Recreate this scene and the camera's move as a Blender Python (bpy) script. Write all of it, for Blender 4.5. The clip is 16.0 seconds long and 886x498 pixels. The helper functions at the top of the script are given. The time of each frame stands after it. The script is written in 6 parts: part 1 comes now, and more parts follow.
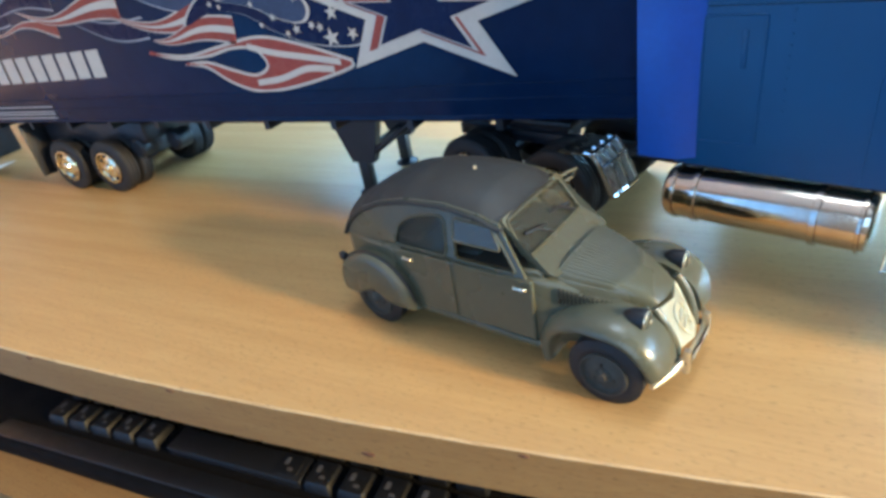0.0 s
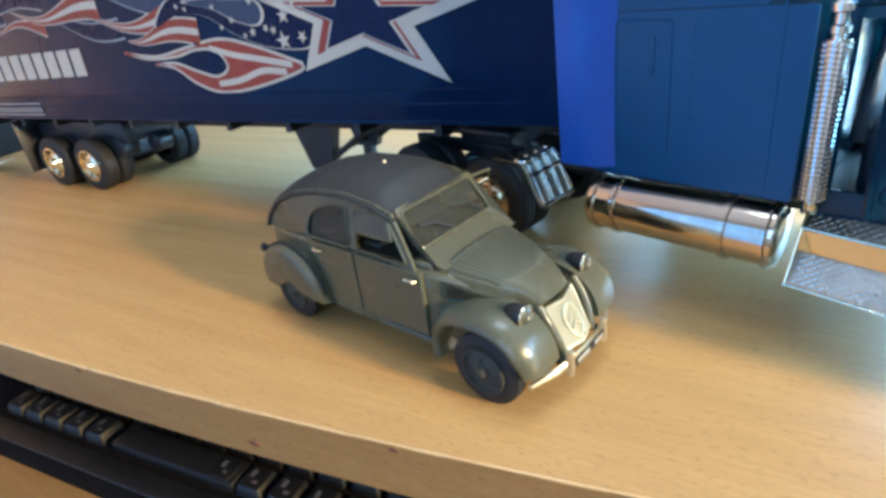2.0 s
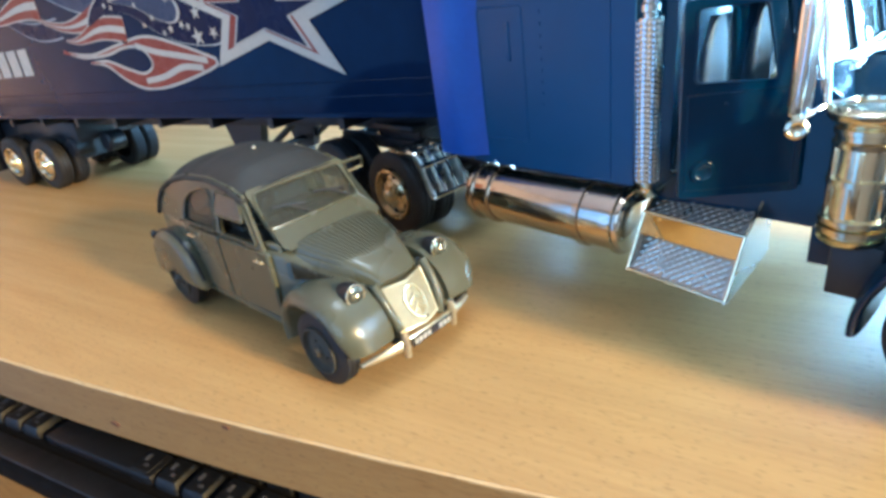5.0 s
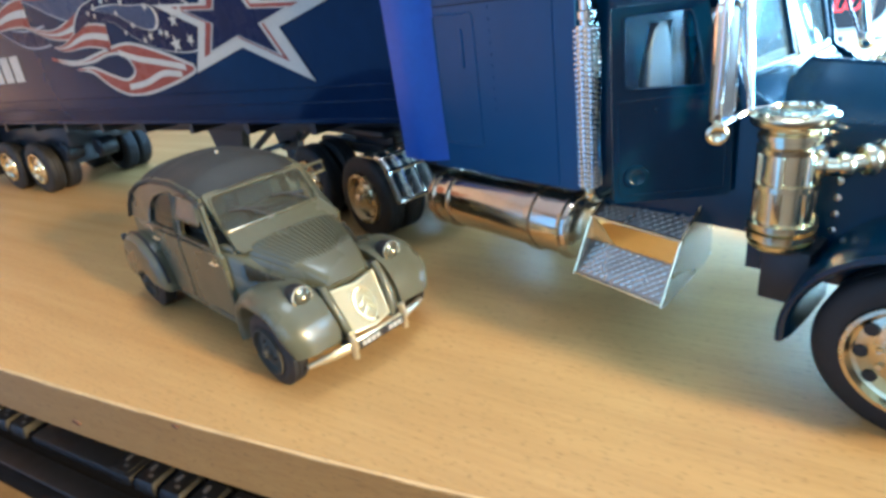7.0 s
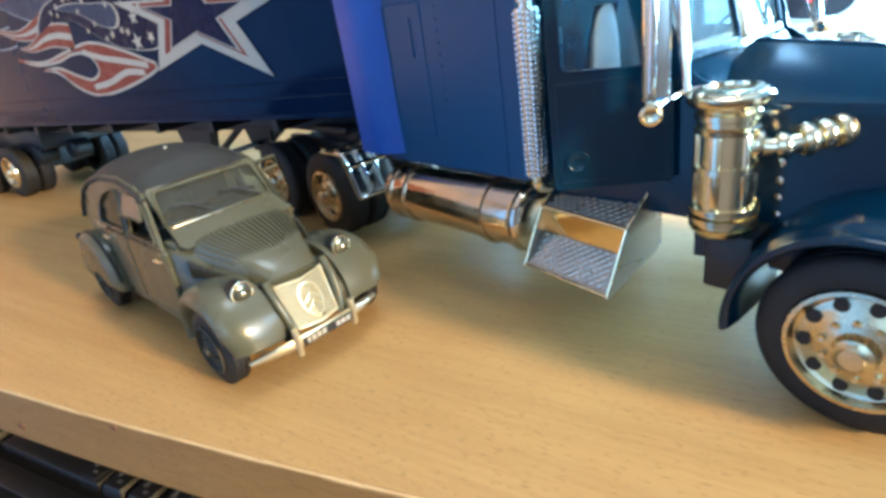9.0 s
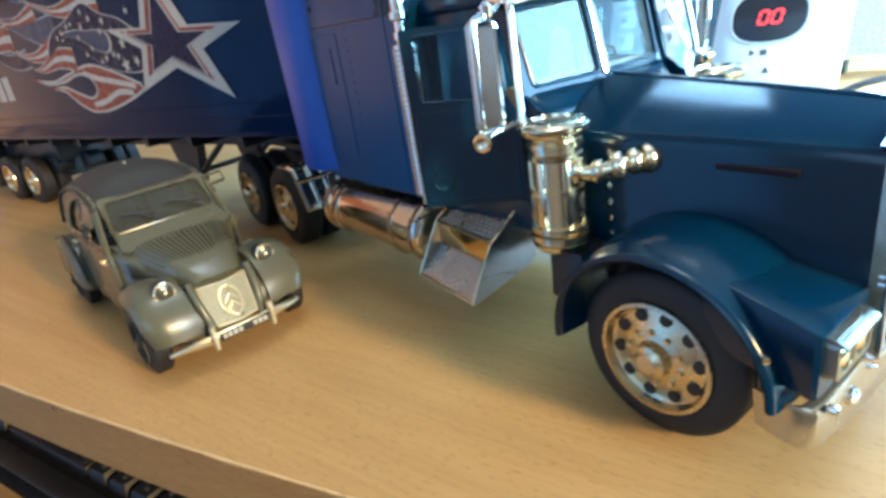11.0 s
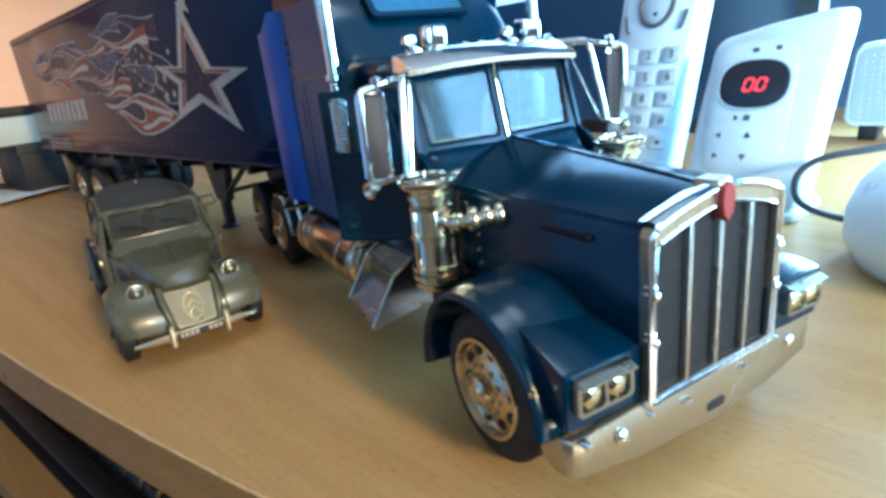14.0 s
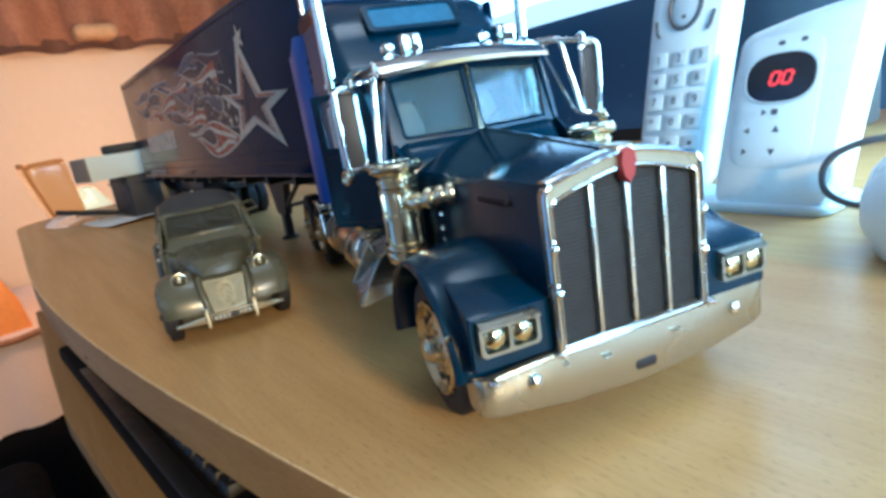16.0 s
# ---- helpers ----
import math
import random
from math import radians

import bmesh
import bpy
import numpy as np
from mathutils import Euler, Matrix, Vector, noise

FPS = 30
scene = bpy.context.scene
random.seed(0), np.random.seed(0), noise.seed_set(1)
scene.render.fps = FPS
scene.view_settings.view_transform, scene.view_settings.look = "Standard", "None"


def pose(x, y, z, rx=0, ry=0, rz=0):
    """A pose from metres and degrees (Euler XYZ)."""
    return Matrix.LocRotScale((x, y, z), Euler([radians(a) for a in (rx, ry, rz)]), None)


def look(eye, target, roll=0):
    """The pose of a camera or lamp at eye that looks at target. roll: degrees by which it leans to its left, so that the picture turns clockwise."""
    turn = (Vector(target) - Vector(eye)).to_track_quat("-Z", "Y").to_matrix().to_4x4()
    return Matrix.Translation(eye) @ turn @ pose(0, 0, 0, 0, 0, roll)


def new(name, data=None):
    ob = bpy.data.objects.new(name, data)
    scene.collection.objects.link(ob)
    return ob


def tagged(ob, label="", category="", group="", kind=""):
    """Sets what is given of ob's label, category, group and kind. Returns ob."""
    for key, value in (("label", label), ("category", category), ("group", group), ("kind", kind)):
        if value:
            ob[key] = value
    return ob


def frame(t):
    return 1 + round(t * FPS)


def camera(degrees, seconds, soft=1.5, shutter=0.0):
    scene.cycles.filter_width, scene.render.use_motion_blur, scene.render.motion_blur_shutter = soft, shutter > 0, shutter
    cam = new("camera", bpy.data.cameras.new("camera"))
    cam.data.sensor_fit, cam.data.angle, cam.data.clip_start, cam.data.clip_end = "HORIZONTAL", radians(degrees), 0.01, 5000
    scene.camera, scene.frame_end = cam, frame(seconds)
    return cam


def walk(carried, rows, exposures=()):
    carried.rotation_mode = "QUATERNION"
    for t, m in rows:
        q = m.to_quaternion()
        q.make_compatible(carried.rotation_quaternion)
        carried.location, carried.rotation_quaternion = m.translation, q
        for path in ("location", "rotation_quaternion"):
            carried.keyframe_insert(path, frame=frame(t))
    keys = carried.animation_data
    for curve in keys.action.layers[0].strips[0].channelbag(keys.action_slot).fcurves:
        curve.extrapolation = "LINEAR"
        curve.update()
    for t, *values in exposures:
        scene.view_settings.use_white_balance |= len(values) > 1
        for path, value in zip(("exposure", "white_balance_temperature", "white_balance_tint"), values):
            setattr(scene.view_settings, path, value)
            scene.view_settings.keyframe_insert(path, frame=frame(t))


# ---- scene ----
# The camera: seconds, x, y, z in metres, yaw, pitch, roll in degrees.
cam = camera(76.0, 16.0, soft=3.3, shutter=0.5)
PATH = [
    (0.0, -0.0053, -0.0091, 0.1173, 30.95, -29.94, -10.52),
    (0.5, -0.0038, -0.0032, 0.1138, 31.53, -28.74, -9.59),
    (1.0, 0.0082, -0.0005, 0.1069, 31.34, -28.56, -8.16),
    (1.5, 0.0187, 0.0015, 0.1053, 32.21, -27.10, -8.37),
    (2.0, 0.0261, 0.0018, 0.1016, 32.75, -26.17, -8.00),
    (2.5, 0.0333, 0.0042, 0.1003, 33.22, -25.40, -7.80),
    (3.0, 0.0389, 0.0068, 0.1000, 33.61, -24.90, -8.06),
    (3.5, 0.0417, 0.0088, 0.0952, 33.62, -24.58, -7.66),
    (4.0, 0.0512, 0.0128, 0.0911, 34.01, -24.85, -8.02),
    (6.5, 0.0759, 0.0246, 0.0877, 34.32, -23.91, -7.61),
    (7.0, 0.0800, 0.0257, 0.0869, 34.98, -23.81, -8.06),
    (7.5, 0.0841, 0.0270, 0.0855, 34.79, -23.79, -8.23),
    (8.0, 0.0854, 0.0293, 0.0841, 35.03, -23.82, -8.20),
    (8.5, 0.0854, 0.0309, 0.0824, 35.09, -23.81, -8.41),
    (9.0, 0.0894, 0.0343, 0.0811, 34.80, -23.47, -8.72),
    (9.5, 0.0973, 0.0371, 0.0811, 34.82, -23.53, -8.49),
    (10.0, 0.1083, 0.0407, 0.0802, 35.76, -23.44, -8.81),
    (12.5, 0.1488, 0.0466, 0.0843, 42.03, -19.84, -7.39),
    (13.0, 0.1541, 0.0517, 0.0846, 42.85, -19.92, -6.64),
    (13.5, 0.1585, 0.0536, 0.0854, 44.83, -19.33, -6.56),
    (14.0, 0.1718, 0.0560, 0.0840, 45.06, -17.86, -6.11),
    (14.5, 0.1807, 0.0580, 0.0831, 46.39, -17.53, -6.66),
    (15.0, 0.1859, 0.0618, 0.0808, 49.12, -17.11, -7.08),
    (15.5, 0.1944, 0.0646, 0.0777, 51.37, -15.95, -7.80),
    (16.0, 0.2057, 0.0662, 0.0722, 54.05, -14.00, -9.16),
]
walk(cam, [(t, Matrix.Translation((x, y, z)) @ pose(0, 0, 0, 0, 0, yaw) @ pose(0, 0, 0, 90 + pitch) @ pose(0, 0, 0, 0, 0, roll))
           for t, x, y, z, yaw, pitch, roll in PATH],
     exposures=[(0.0, 0.05, 5200, 2), (4.0, 0.11, 5150, 2), (8.5, 0.0, 5400, 2), (10.0, -0.12, 5500, 2), (12.5, -0.82, 5600, 2), (14.0, -1.02, 5150, 2), (16.0, -1.15, 5200, 2)])

# World: a dim room, closed all round; what leaks in is a faint cool sky.
world = bpy.data.worlds.new("room_world")
scene.world = world
world.use_nodes = True
sky = world.node_tree.nodes.new("ShaderNodeTexSky")
sky.sky_type, sky.sun_disc = "NISHITA", False
sky.sun_elevation, sky.sun_rotation = radians(12), radians(80)
world.node_tree.links.new(sky.outputs[0], world.node_tree.nodes["Background"].inputs[0])
world.node_tree.nodes["Background"].inputs[1].default_value = 0.05


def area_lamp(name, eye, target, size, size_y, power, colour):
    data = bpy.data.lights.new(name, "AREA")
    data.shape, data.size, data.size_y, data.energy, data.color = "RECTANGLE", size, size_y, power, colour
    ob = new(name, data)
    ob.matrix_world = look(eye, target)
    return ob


# The warm lamp beside the desk, the cold daylight of the east window, the lit screen behind the phone, the warm lamp by
# the bed, and added fill lights.
area_lamp("desk_lamp_light", (1.46, -0.08, 0.48), (0.0, 0.13, 0.0), 0.13, 0.13, 62.0, (1.0, 0.60, 0.22))
# Overhead fill, added to lift upward faces; no such source is known.
area_lamp("overhead_fill_light", (0.05, 0.28, 1.585), (0.05, 0.28, 0.0), 0.48, 0.48, 9.5, (0.92, 0.94, 0.96))
area_lamp("window_light", (1.59, 0.80, 0.62), (0.1, 0.40, 1.3), 0.70, 0.8, 50.0, (0.40, 0.68, 1.0))
# Cold fill added for the phone fronts; no device stands here.
area_lamp("phone_fill_light", (0.62, 0.11, 0.17), (0.47, 1.10, 0.10), 0.42, 0.24, 16.0, (0.26, 0.70, 1.0))
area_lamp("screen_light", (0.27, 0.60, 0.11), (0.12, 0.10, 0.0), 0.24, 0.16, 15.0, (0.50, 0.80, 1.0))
# Two blue fills added on the unseen south side to brighten the truck's flank.
area_lamp("south_fill_light", (0.30, -1.39, 0.70), (0.0, 0.15, 0.0), 1.1, 0.9, 9.0, (0.50, 0.74, 1.0))
area_lamp("west_fill_light", (-1.22, -1.385, 0.26), (-1.22, 0.0, 0.26), 1.26, 1.84, 13.0, (0.26, 0.52, 1.0))
area_lamp("bed_lamp_light", (-1.10, 0.40, 0.24), (-1.95, 0.05, 0.12), 0.15, 0.15, 13.0, (1.0, 0.50, 0.20))

CM = 0.01


# ---- materials ----
def material(name, colour, rough=0.5, metal=0.0, coat=0.0, spec=0.5, vary=0.12, scale=60.0, bump=0.0, bump_scale=400.0, stretch=(1, 1, 1), rough_vary=0.08, other=None):
    m = bpy.data.materials.new(name)
    m.use_nodes = True
    n, l = m.node_tree.nodes, m.node_tree.links
    b = n["Principled BSDF"]
    b.inputs["Metallic"].default_value = metal
    b.inputs["Coat Weight"].default_value = coat
    b.inputs["Coat Roughness"].default_value = 0.06
    b.inputs["Specular IOR Level"].default_value = spec
    co = n.new("ShaderNodeTexCoord")
    mp = n.new("ShaderNodeMapping")
    mp.inputs["Scale"].default_value = stretch
    l.new(co.outputs["Object"], mp.inputs[0])
    big, small = n.new("ShaderNodeTexNoise"), n.new("ShaderNodeTexNoise")
    for t, s, d in ((big, scale, 3), (small, scale * 9, 4)):
        t.inputs["Scale"].default_value, t.inputs["Detail"].default_value = s, d
        l.new(mp.outputs[0], t.inputs[0])
    mix = n.new("ShaderNodeMix")
    mix.data_type = "RGBA"
    dark = [c * (1 - vary) for c in colour] if other is None else other
    mix.inputs[6].default_value = (*colour, 1)
    mix.inputs[7].default_value = (*dark, 1)
    add = n.new("ShaderNodeMath")
    add.operation = "ADD"
    half = n.new("ShaderNodeMath")
    half.operation, half.inputs[1].default_value = "MULTIPLY", 0.5
    l.new(big.outputs[0], add.inputs[0])
    l.new(small.outputs[0], add.inputs[1])
    l.new(add.outputs[0], half.inputs[0])
    ramp = n.new("ShaderNodeMapRange")
    ramp.inputs[1].default_value, ramp.inputs[2].default_value = 0.35, 0.65
    l.new(half.outputs[0], ramp.inputs[0])
    l.new(ramp.outputs[0], mix.inputs[0])
    l.new(mix.outputs[2], b.inputs["Base Color"])
    rr = n.new("ShaderNodeMapRange")
    rr.inputs[1].default_value, rr.inputs[2].default_value = 0.3, 0.7
    rr.inputs[3].default_value, rr.inputs[4].default_value = max(0.02, rough - rough_vary), min(1, rough + rough_vary)
    l.new(big.outputs[0], rr.inputs[0])
    l.new(rr.outputs[0], b.inputs["Roughness"])
    if bump:
        t = n.new("ShaderNodeTexNoise")
        t.inputs["Scale"].default_value, t.inputs["Detail"].default_value = bump_scale, 4
        l.new(mp.outputs[0], t.inputs[0])
        bp = n.new("ShaderNodeBump")
        bp.inputs["Strength"].default_value, bp.inputs["Distance"].default_value = bump, 0.0005
        l.new(t.outputs[0], bp.inputs["Height"])
        l.new(bp.outputs[0], b.inputs["Normal"])
    return m


def glowing(name, colour, strength):
    m = material(name, (0.02, 0.02, 0.02), 0.2)
    b = m.node_tree.nodes["Principled BSDF"]
    b.inputs["Emission Color"].default_value, b.inputs["Emission Strength"].default_value = (*colour, 1), strength
    return m


def glass(name, colour, rough=0.03):
    m = material(name, colour, rough, vary=0.02, rough_vary=0.01)
    b = m.node_tree.nodes["Principled BSDF"]
    b.inputs["Transmission Weight"].default_value, b.inputs["IOR"].default_value = 1.0, 1.4
    return m


def beech(name, light, dark, rough):
    """Beech laminate: long fine fibres along x and short dark pores."""
    m = material(name, light, rough, other=dark, scale=14.0, stretch=(0.35, 7.0, 7.0), rough_vary=0.05, spec=0.45)
    n, l = m.node_tree.nodes, m.node_tree.links
    b = n["Principled BSDF"]
    co = n.new("ShaderNodeTexCoord")
    mp = n.new("ShaderNodeMapping")
    mp.inputs["Scale"].default_value = (2.2, 9.0, 9.0)
    l.new(co.outputs["Object"], mp.inputs[0])
    pores = n.new("ShaderNodeTexNoise")
    pores.inputs["Scale"].default_value, pores.inputs["Detail"].default_value = 165, 2
    l.new(mp.outputs[0], pores.inputs[0])
    cut = n.new("ShaderNodeMapRange")
    cut.inputs[1].default_value, cut.inputs[2].default_value, cut.inputs[4].default_value = 0.59, 0.70, 0.75
    l.new(pores.outputs[0], cut.inputs[0])
    mix = n.new("ShaderNodeMix")
    mix.data_type = "RGBA"
    mix.inputs[7].default_value = (*[c * 0.7 for c in dark], 1)
    old = b.inputs["Base Color"].links[0].from_socket
    l.new(old, mix.inputs[6])
    l.new(cut.outputs[0], mix.inputs[0])
    l.new(mix.outputs[2], b.inputs["Base Color"])
    return m


M = {
    "beech": beech("beech_laminate", (0.480, 0.290, 0.106), (0.400, 0.228, 0.078), 0.36),
    # The desk's beech with shade put into it, for edge, tray and side panels.
    "edge": beech("shaded_beech", (0.33, 0.200, 0.072), (0.26, 0.145, 0.050), 0.5),
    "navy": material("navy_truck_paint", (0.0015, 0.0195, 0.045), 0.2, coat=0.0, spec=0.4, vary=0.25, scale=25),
    # Truck navy lightened to stand for the lens veil over the sleeper side.
    "navy_satin": material("veil_lightened_navy", (0.006, 0.058, 0.165), 0.42, spec=0.45, vary=0.12, scale=12),
    "cobalt": material("cobalt_plastic", (0.022, 0.085, 0.42), 0.38, vary=0.15),
    "trailer": material("trailer_navy_print", (0.007, 0.018, 0.056), 0.16, spec=0.2, vary=0.25, scale=18),
    "chassis": material("black_chassis_plastic", (0.012, 0.014, 0.020), 0.45, vary=0.3),
    "chrome": material("chrome_plating", (0.86, 0.84, 0.80), 0.09, metal=1.0, vary=0.06, bump=0.05, bump_scale=900),
    "satin": material("satin_chrome", (0.75, 0.73, 0.68), 0.26, metal=1.0, vary=0.12),
    "warm_chrome": material("golden_chrome_plating", (0.80, 0.71, 0.50), 0.2, metal=1.0, vary=0.08, bump=0.06, bump_scale=700),
    # Chrome tinted brown to stand for the desk and room mirrored in the tank.
    "tank_chrome": material("brown_reflection_chrome", (0.66, 0.56, 0.46), 0.14, metal=1.0, vary=0.12, bump=0.06, bump_scale=600),
    "mirror_dark": material("dull_dark_mirror", (0.035, 0.031, 0.030), 0.5, spec=0.25, vary=0.2, scale=80),
    "rim_gold": material("dull_golden_rim", (0.70, 0.60, 0.40), 0.28, metal=1.0, vary=0.15, scale=120),
    "tread": material("dull_tread_plate", (0.44, 0.42, 0.385), 0.3, metal=1.0, vary=0.3, scale=120),
    "mesh_wire": material("dark_mesh_wire", (0.022, 0.023, 0.026), 0.55, vary=0.2, scale=200),
    "gilt_dash": material("dull_golden_plastic", (0.34, 0.26, 0.13), 0.4, vary=0.3, scale=80),
    "screen": glass("hazy_windscreen_plastic", (0.62, 0.86, 0.95), 0.05),
    "bumper": material("frosted_champagne_plate", (0.52, 0.46, 0.34), 0.26, metal=0.85, vary=0.08),
    "rubber": material("tyre_rubber", (0.012, 0.012, 0.014), 0.65, vary=0.3, bump=0.15, bump_scale=1200),
    "olive": material("olive_grey_paint", (0.085, 0.084, 0.053), 0.29, coat=0.12, spec=0.45, vary=0.12, scale=45),
    "canvas": material("dark_olive_canvas", (0.024, 0.024, 0.022), 0.6, vary=0.2, bump=0.25, bump_scale=1500),
    "silver": material("dull_silver_trim", (0.78, 0.71, 0.52), 0.3, metal=0.9, vary=0.12),
    "gilt": material("pale_gilt_trim", (0.62, 0.59, 0.42), 0.38, metal=0.5, vary=0.15, scale=200),
    "bezel": material("dull_bezel_chrome", (0.46, 0.43, 0.35), 0.32, metal=1.0, vary=0.2, scale=200),
    # Gilt darkened for the shade between the grille slats.
    "gilt_gap": material("shaded_gilt_groove", (0.12, 0.105, 0.05), 0.6, metal=0.3, vary=0.2, scale=200),
    "louvre": material("dark_slate_louvre", (0.030, 0.031, 0.026), 0.25, vary=0.2, scale=200),
    "plate_mark": material("pale_plate_mark", (0.40, 0.39, 0.34), 0.5, vary=0.1),
    "hub": material("grey_wheel_paint", (0.066, 0.062, 0.052), 0.7, spec=0.2, vary=0.2),
    "black": material("black_plastic", (0.010, 0.010, 0.012), 0.5, vary=0.3),
    "interior": material("dark_interior", (0.03, 0.03, 0.027), 0.6, vary=0.3),
    # Seat colour holds the shade of silhouettes against the bright window.
    "seat": material("silhouette_seat_plastic", (0.008, 0.022, 0.045), 0.6, vary=0.2),
    "lens": material("clear_lamp_lens", (0.13, 0.13, 0.10), 0.2, metal=0.6, vary=0.3, scale=300),
    "amber": material("warm_lamp_chrome", (0.84, 0.73, 0.48), 0.12, metal=1.0, vary=0.1),
    "grille": material("dark_grille_mesh", (0.012, 0.012, 0.012), 0.6, vary=0.4, scale=300, bump=0.6, bump_scale=2500),
    "red": material("red_enamel", (0.30, 0.035, 0.03), 0.35, vary=0.15),
    "dim_red": material("dim_red_print", (0.014, 0.008, 0.012), 0.6, spec=0.2, vary=0.15),
    "glass": glass("clear_window_plastic", (0.85, 0.95, 1.0)),
    "flap": glass("grey_flap_plastic", (0.26, 0.25, 0.21), 0.16),
    "dusty": glass("grey_screen_plastic", (0.42, 0.43, 0.35), 0.06),
    "print_line": material("printed_pale_line", (0.32, 0.34, 0.38), 0.3, spec=0.2, vary=0.15, scale=120),
    "print_white": material("printed_off_white", (0.50, 0.47, 0.42), 0.3, spec=0.2, vary=0.12, scale=120),
    "print_red": material("printed_brick_red", (0.27, 0.066, 0.050), 0.3, spec=0.2, vary=0.25, scale=120),
    "print_blue": material("printed_steel_blue", (0.055, 0.072, 0.130), 0.3, spec=0.2, vary=0.3, scale=120),
    "print_navy": material("printed_navy", (0.009, 0.013, 0.05), 0.28, spec=0.2, vary=0.25, scale=120),
    "print_grey": material("printed_grey", (0.30, 0.29, 0.29), 0.35, spec=0.2, vary=0.2, scale=200),
    # White and button plastic tinted cyan for the cold light on the phone.
    "white": material("cyan_tinted_white_plastic", (0.72, 0.83, 0.89), 0.32, vary=0.04, bump=0.08, bump_scale=2000),
    "button": material("cyan_tinted_grey_buttons", (0.62, 0.73, 0.79), 0.4, vary=0.05),
    "mark": material("grey_marking", (0.10, 0.11, 0.13), 0.5, vary=0.1),
    "display": material("black_display_window", (0.030, 0.032, 0.042), 0.15, vary=0.2),
    "digit": glowing("red_led", (1.0, 0.05, 0.06), 5.0),
    "key": material("black_key_plastic", (0.007, 0.008, 0.011), 0.5, vary=0.3),
    "legend": material("white_legend", (0.09, 0.09, 0.10), 0.5, vary=0.1),
    "wall": material("warm_wall_paint", (0.80, 0.60, 0.41), 0.85, vary=0.05, scale=4, bump=0.2, bump_scale=150),
    "wall_back": material("blue_grey_back_wall", (0.10, 0.20, 0.34), 0.8, vary=0.08, scale=4, bump=0.2, bump_scale=150),
    "wall_dim": material("dim_room_paint", (0.34, 0.33, 0.32), 0.85, vary=0.05, scale=4),
    "ceiling": material("ceiling_paint", (0.80, 0.79, 0.78), 0.9, vary=0.03, scale=4),
    "floor": material("dark_floor_boards", (0.055, 0.036, 0.024), 0.45, vary=0.3, scale=8, stretch=(1, 6, 1)),
    "sheet": material("pale_pink_sheet", (0.80, 0.60, 0.52), 0.9, vary=0.06, scale=12, bump=0.5, bump_scale=300),
    "orange": material("orange_cotton", (0.75, 0.27, 0.06), 0.85, vary=0.2, scale=10, bump=0.4, bump_scale=400),
    "brown": material("brown_cloth", (0.42, 0.175, 0.085), 0.85, vary=0.35, scale=9, bump=0.5, bump_scale=250),
    "hem": material("dark_brown_hem", (0.17, 0.075, 0.04), 0.85, vary=0.3, scale=9, bump=0.4, bump_scale=250),
    "tie": material("ochre_cloth", (0.62, 0.36, 0.17), 0.8, vary=0.25, scale=9, bump=0.4, bump_scale=250),
    "wear": beech("worn_edge", (0.66, 0.47, 0.24), (0.50, 0.33, 0.15), 0.4),
    "paper": material("white_paper", (0.76, 0.74, 0.69), 0.8, vary=0.05),
    "card": material("pale_green_carton", (0.62, 0.66, 0.58), 0.6, vary=0.06),
    "rug": material("black_cloth", (0.005, 0.005, 0.006), 0.95, spec=0.1, vary=0.3),
    "glazing": material("blue_roof_glass", (0.03, 0.13, 0.24), 0.08, coat=0.5, vary=0.3, scale=40),
    "carton_end": material("shaded_brown_card", (0.26, 0.19, 0.13), 0.7, vary=0.1),
}


M["dusty"].node_tree.nodes["Principled BSDF"].inputs["Transmission Weight"].default_value = 0.93
M["dusty"].node_tree.nodes["Principled BSDF"].inputs["IOR"].default_value = 1.2
M["screen"].node_tree.nodes["Principled BSDF"].inputs["IOR"].default_value = 1.4
M["screen"].node_tree.nodes["Principled BSDF"].inputs["Transmission Weight"].default_value = 0.96
M["flap"].node_tree.nodes["Principled BSDF"].inputs["Transmission Weight"].default_value = 0.75
M["glass"].node_tree.nodes["Principled BSDF"].inputs["IOR"].default_value = 1.22
for print_name in ("trailer", "print_line", "print_white", "print_red", "print_blue", "print_navy", "print_grey"):
    M[print_name].node_tree.nodes["Principled BSDF"].inputs["IOR"].default_value = 1.2
    M[print_name].node_tree.nodes["Principled BSDF"].inputs["Specular IOR Level"].default_value = 0.5


# ---- mesh tools (centimetres) ----
def mesh(name, bm, mats, smooth=None):
    """The bmesh in centimetres becomes a mesh in metres; smooth: the angle in degrees below which edges are shaded round."""
    bmesh.ops.recalc_face_normals(bm, faces=bm.faces[:])
    bm.transform(Matrix.Scale(CM, 4))
    me = bpy.data.meshes.new(name)
    if smooth:
        for f in bm.faces:
            f.smooth = True
        for e in bm.edges:
            if len(e.link_faces) == 2 and e.calc_face_angle(0) > radians(smooth):
                e.smooth = False
    bm.to_mesh(me)
    bm.free()
    for m in (mats if isinstance(mats, (list, tuple)) else [mats]):
        me.materials.append(M[m] if isinstance(m, str) else m)
    return me


def place(name, me, parent=None, m=None, label=""):
    ob = new(name, me)
    if parent:
        ob.parent = parent
    if m:
        ob.matrix_basis = m
    if label:
        ob["label"] = label
    return ob


def part(name, bm, mat, parent, label="", smooth=40, m=None):
    return place(name, mesh(name, bm, mat, smooth), parent, m, label)


def thing(name, m, label, category, group="", kind=""):
    ob = new(name)
    ob.empty_display_size = 0.02
    ob.matrix_world = m
    return tagged(ob, label, category, group, kind)


def at(x, y, z=0.0, turn=0.0):
    return pose(x * CM, y * CM, z * CM, 0, 0, turn)


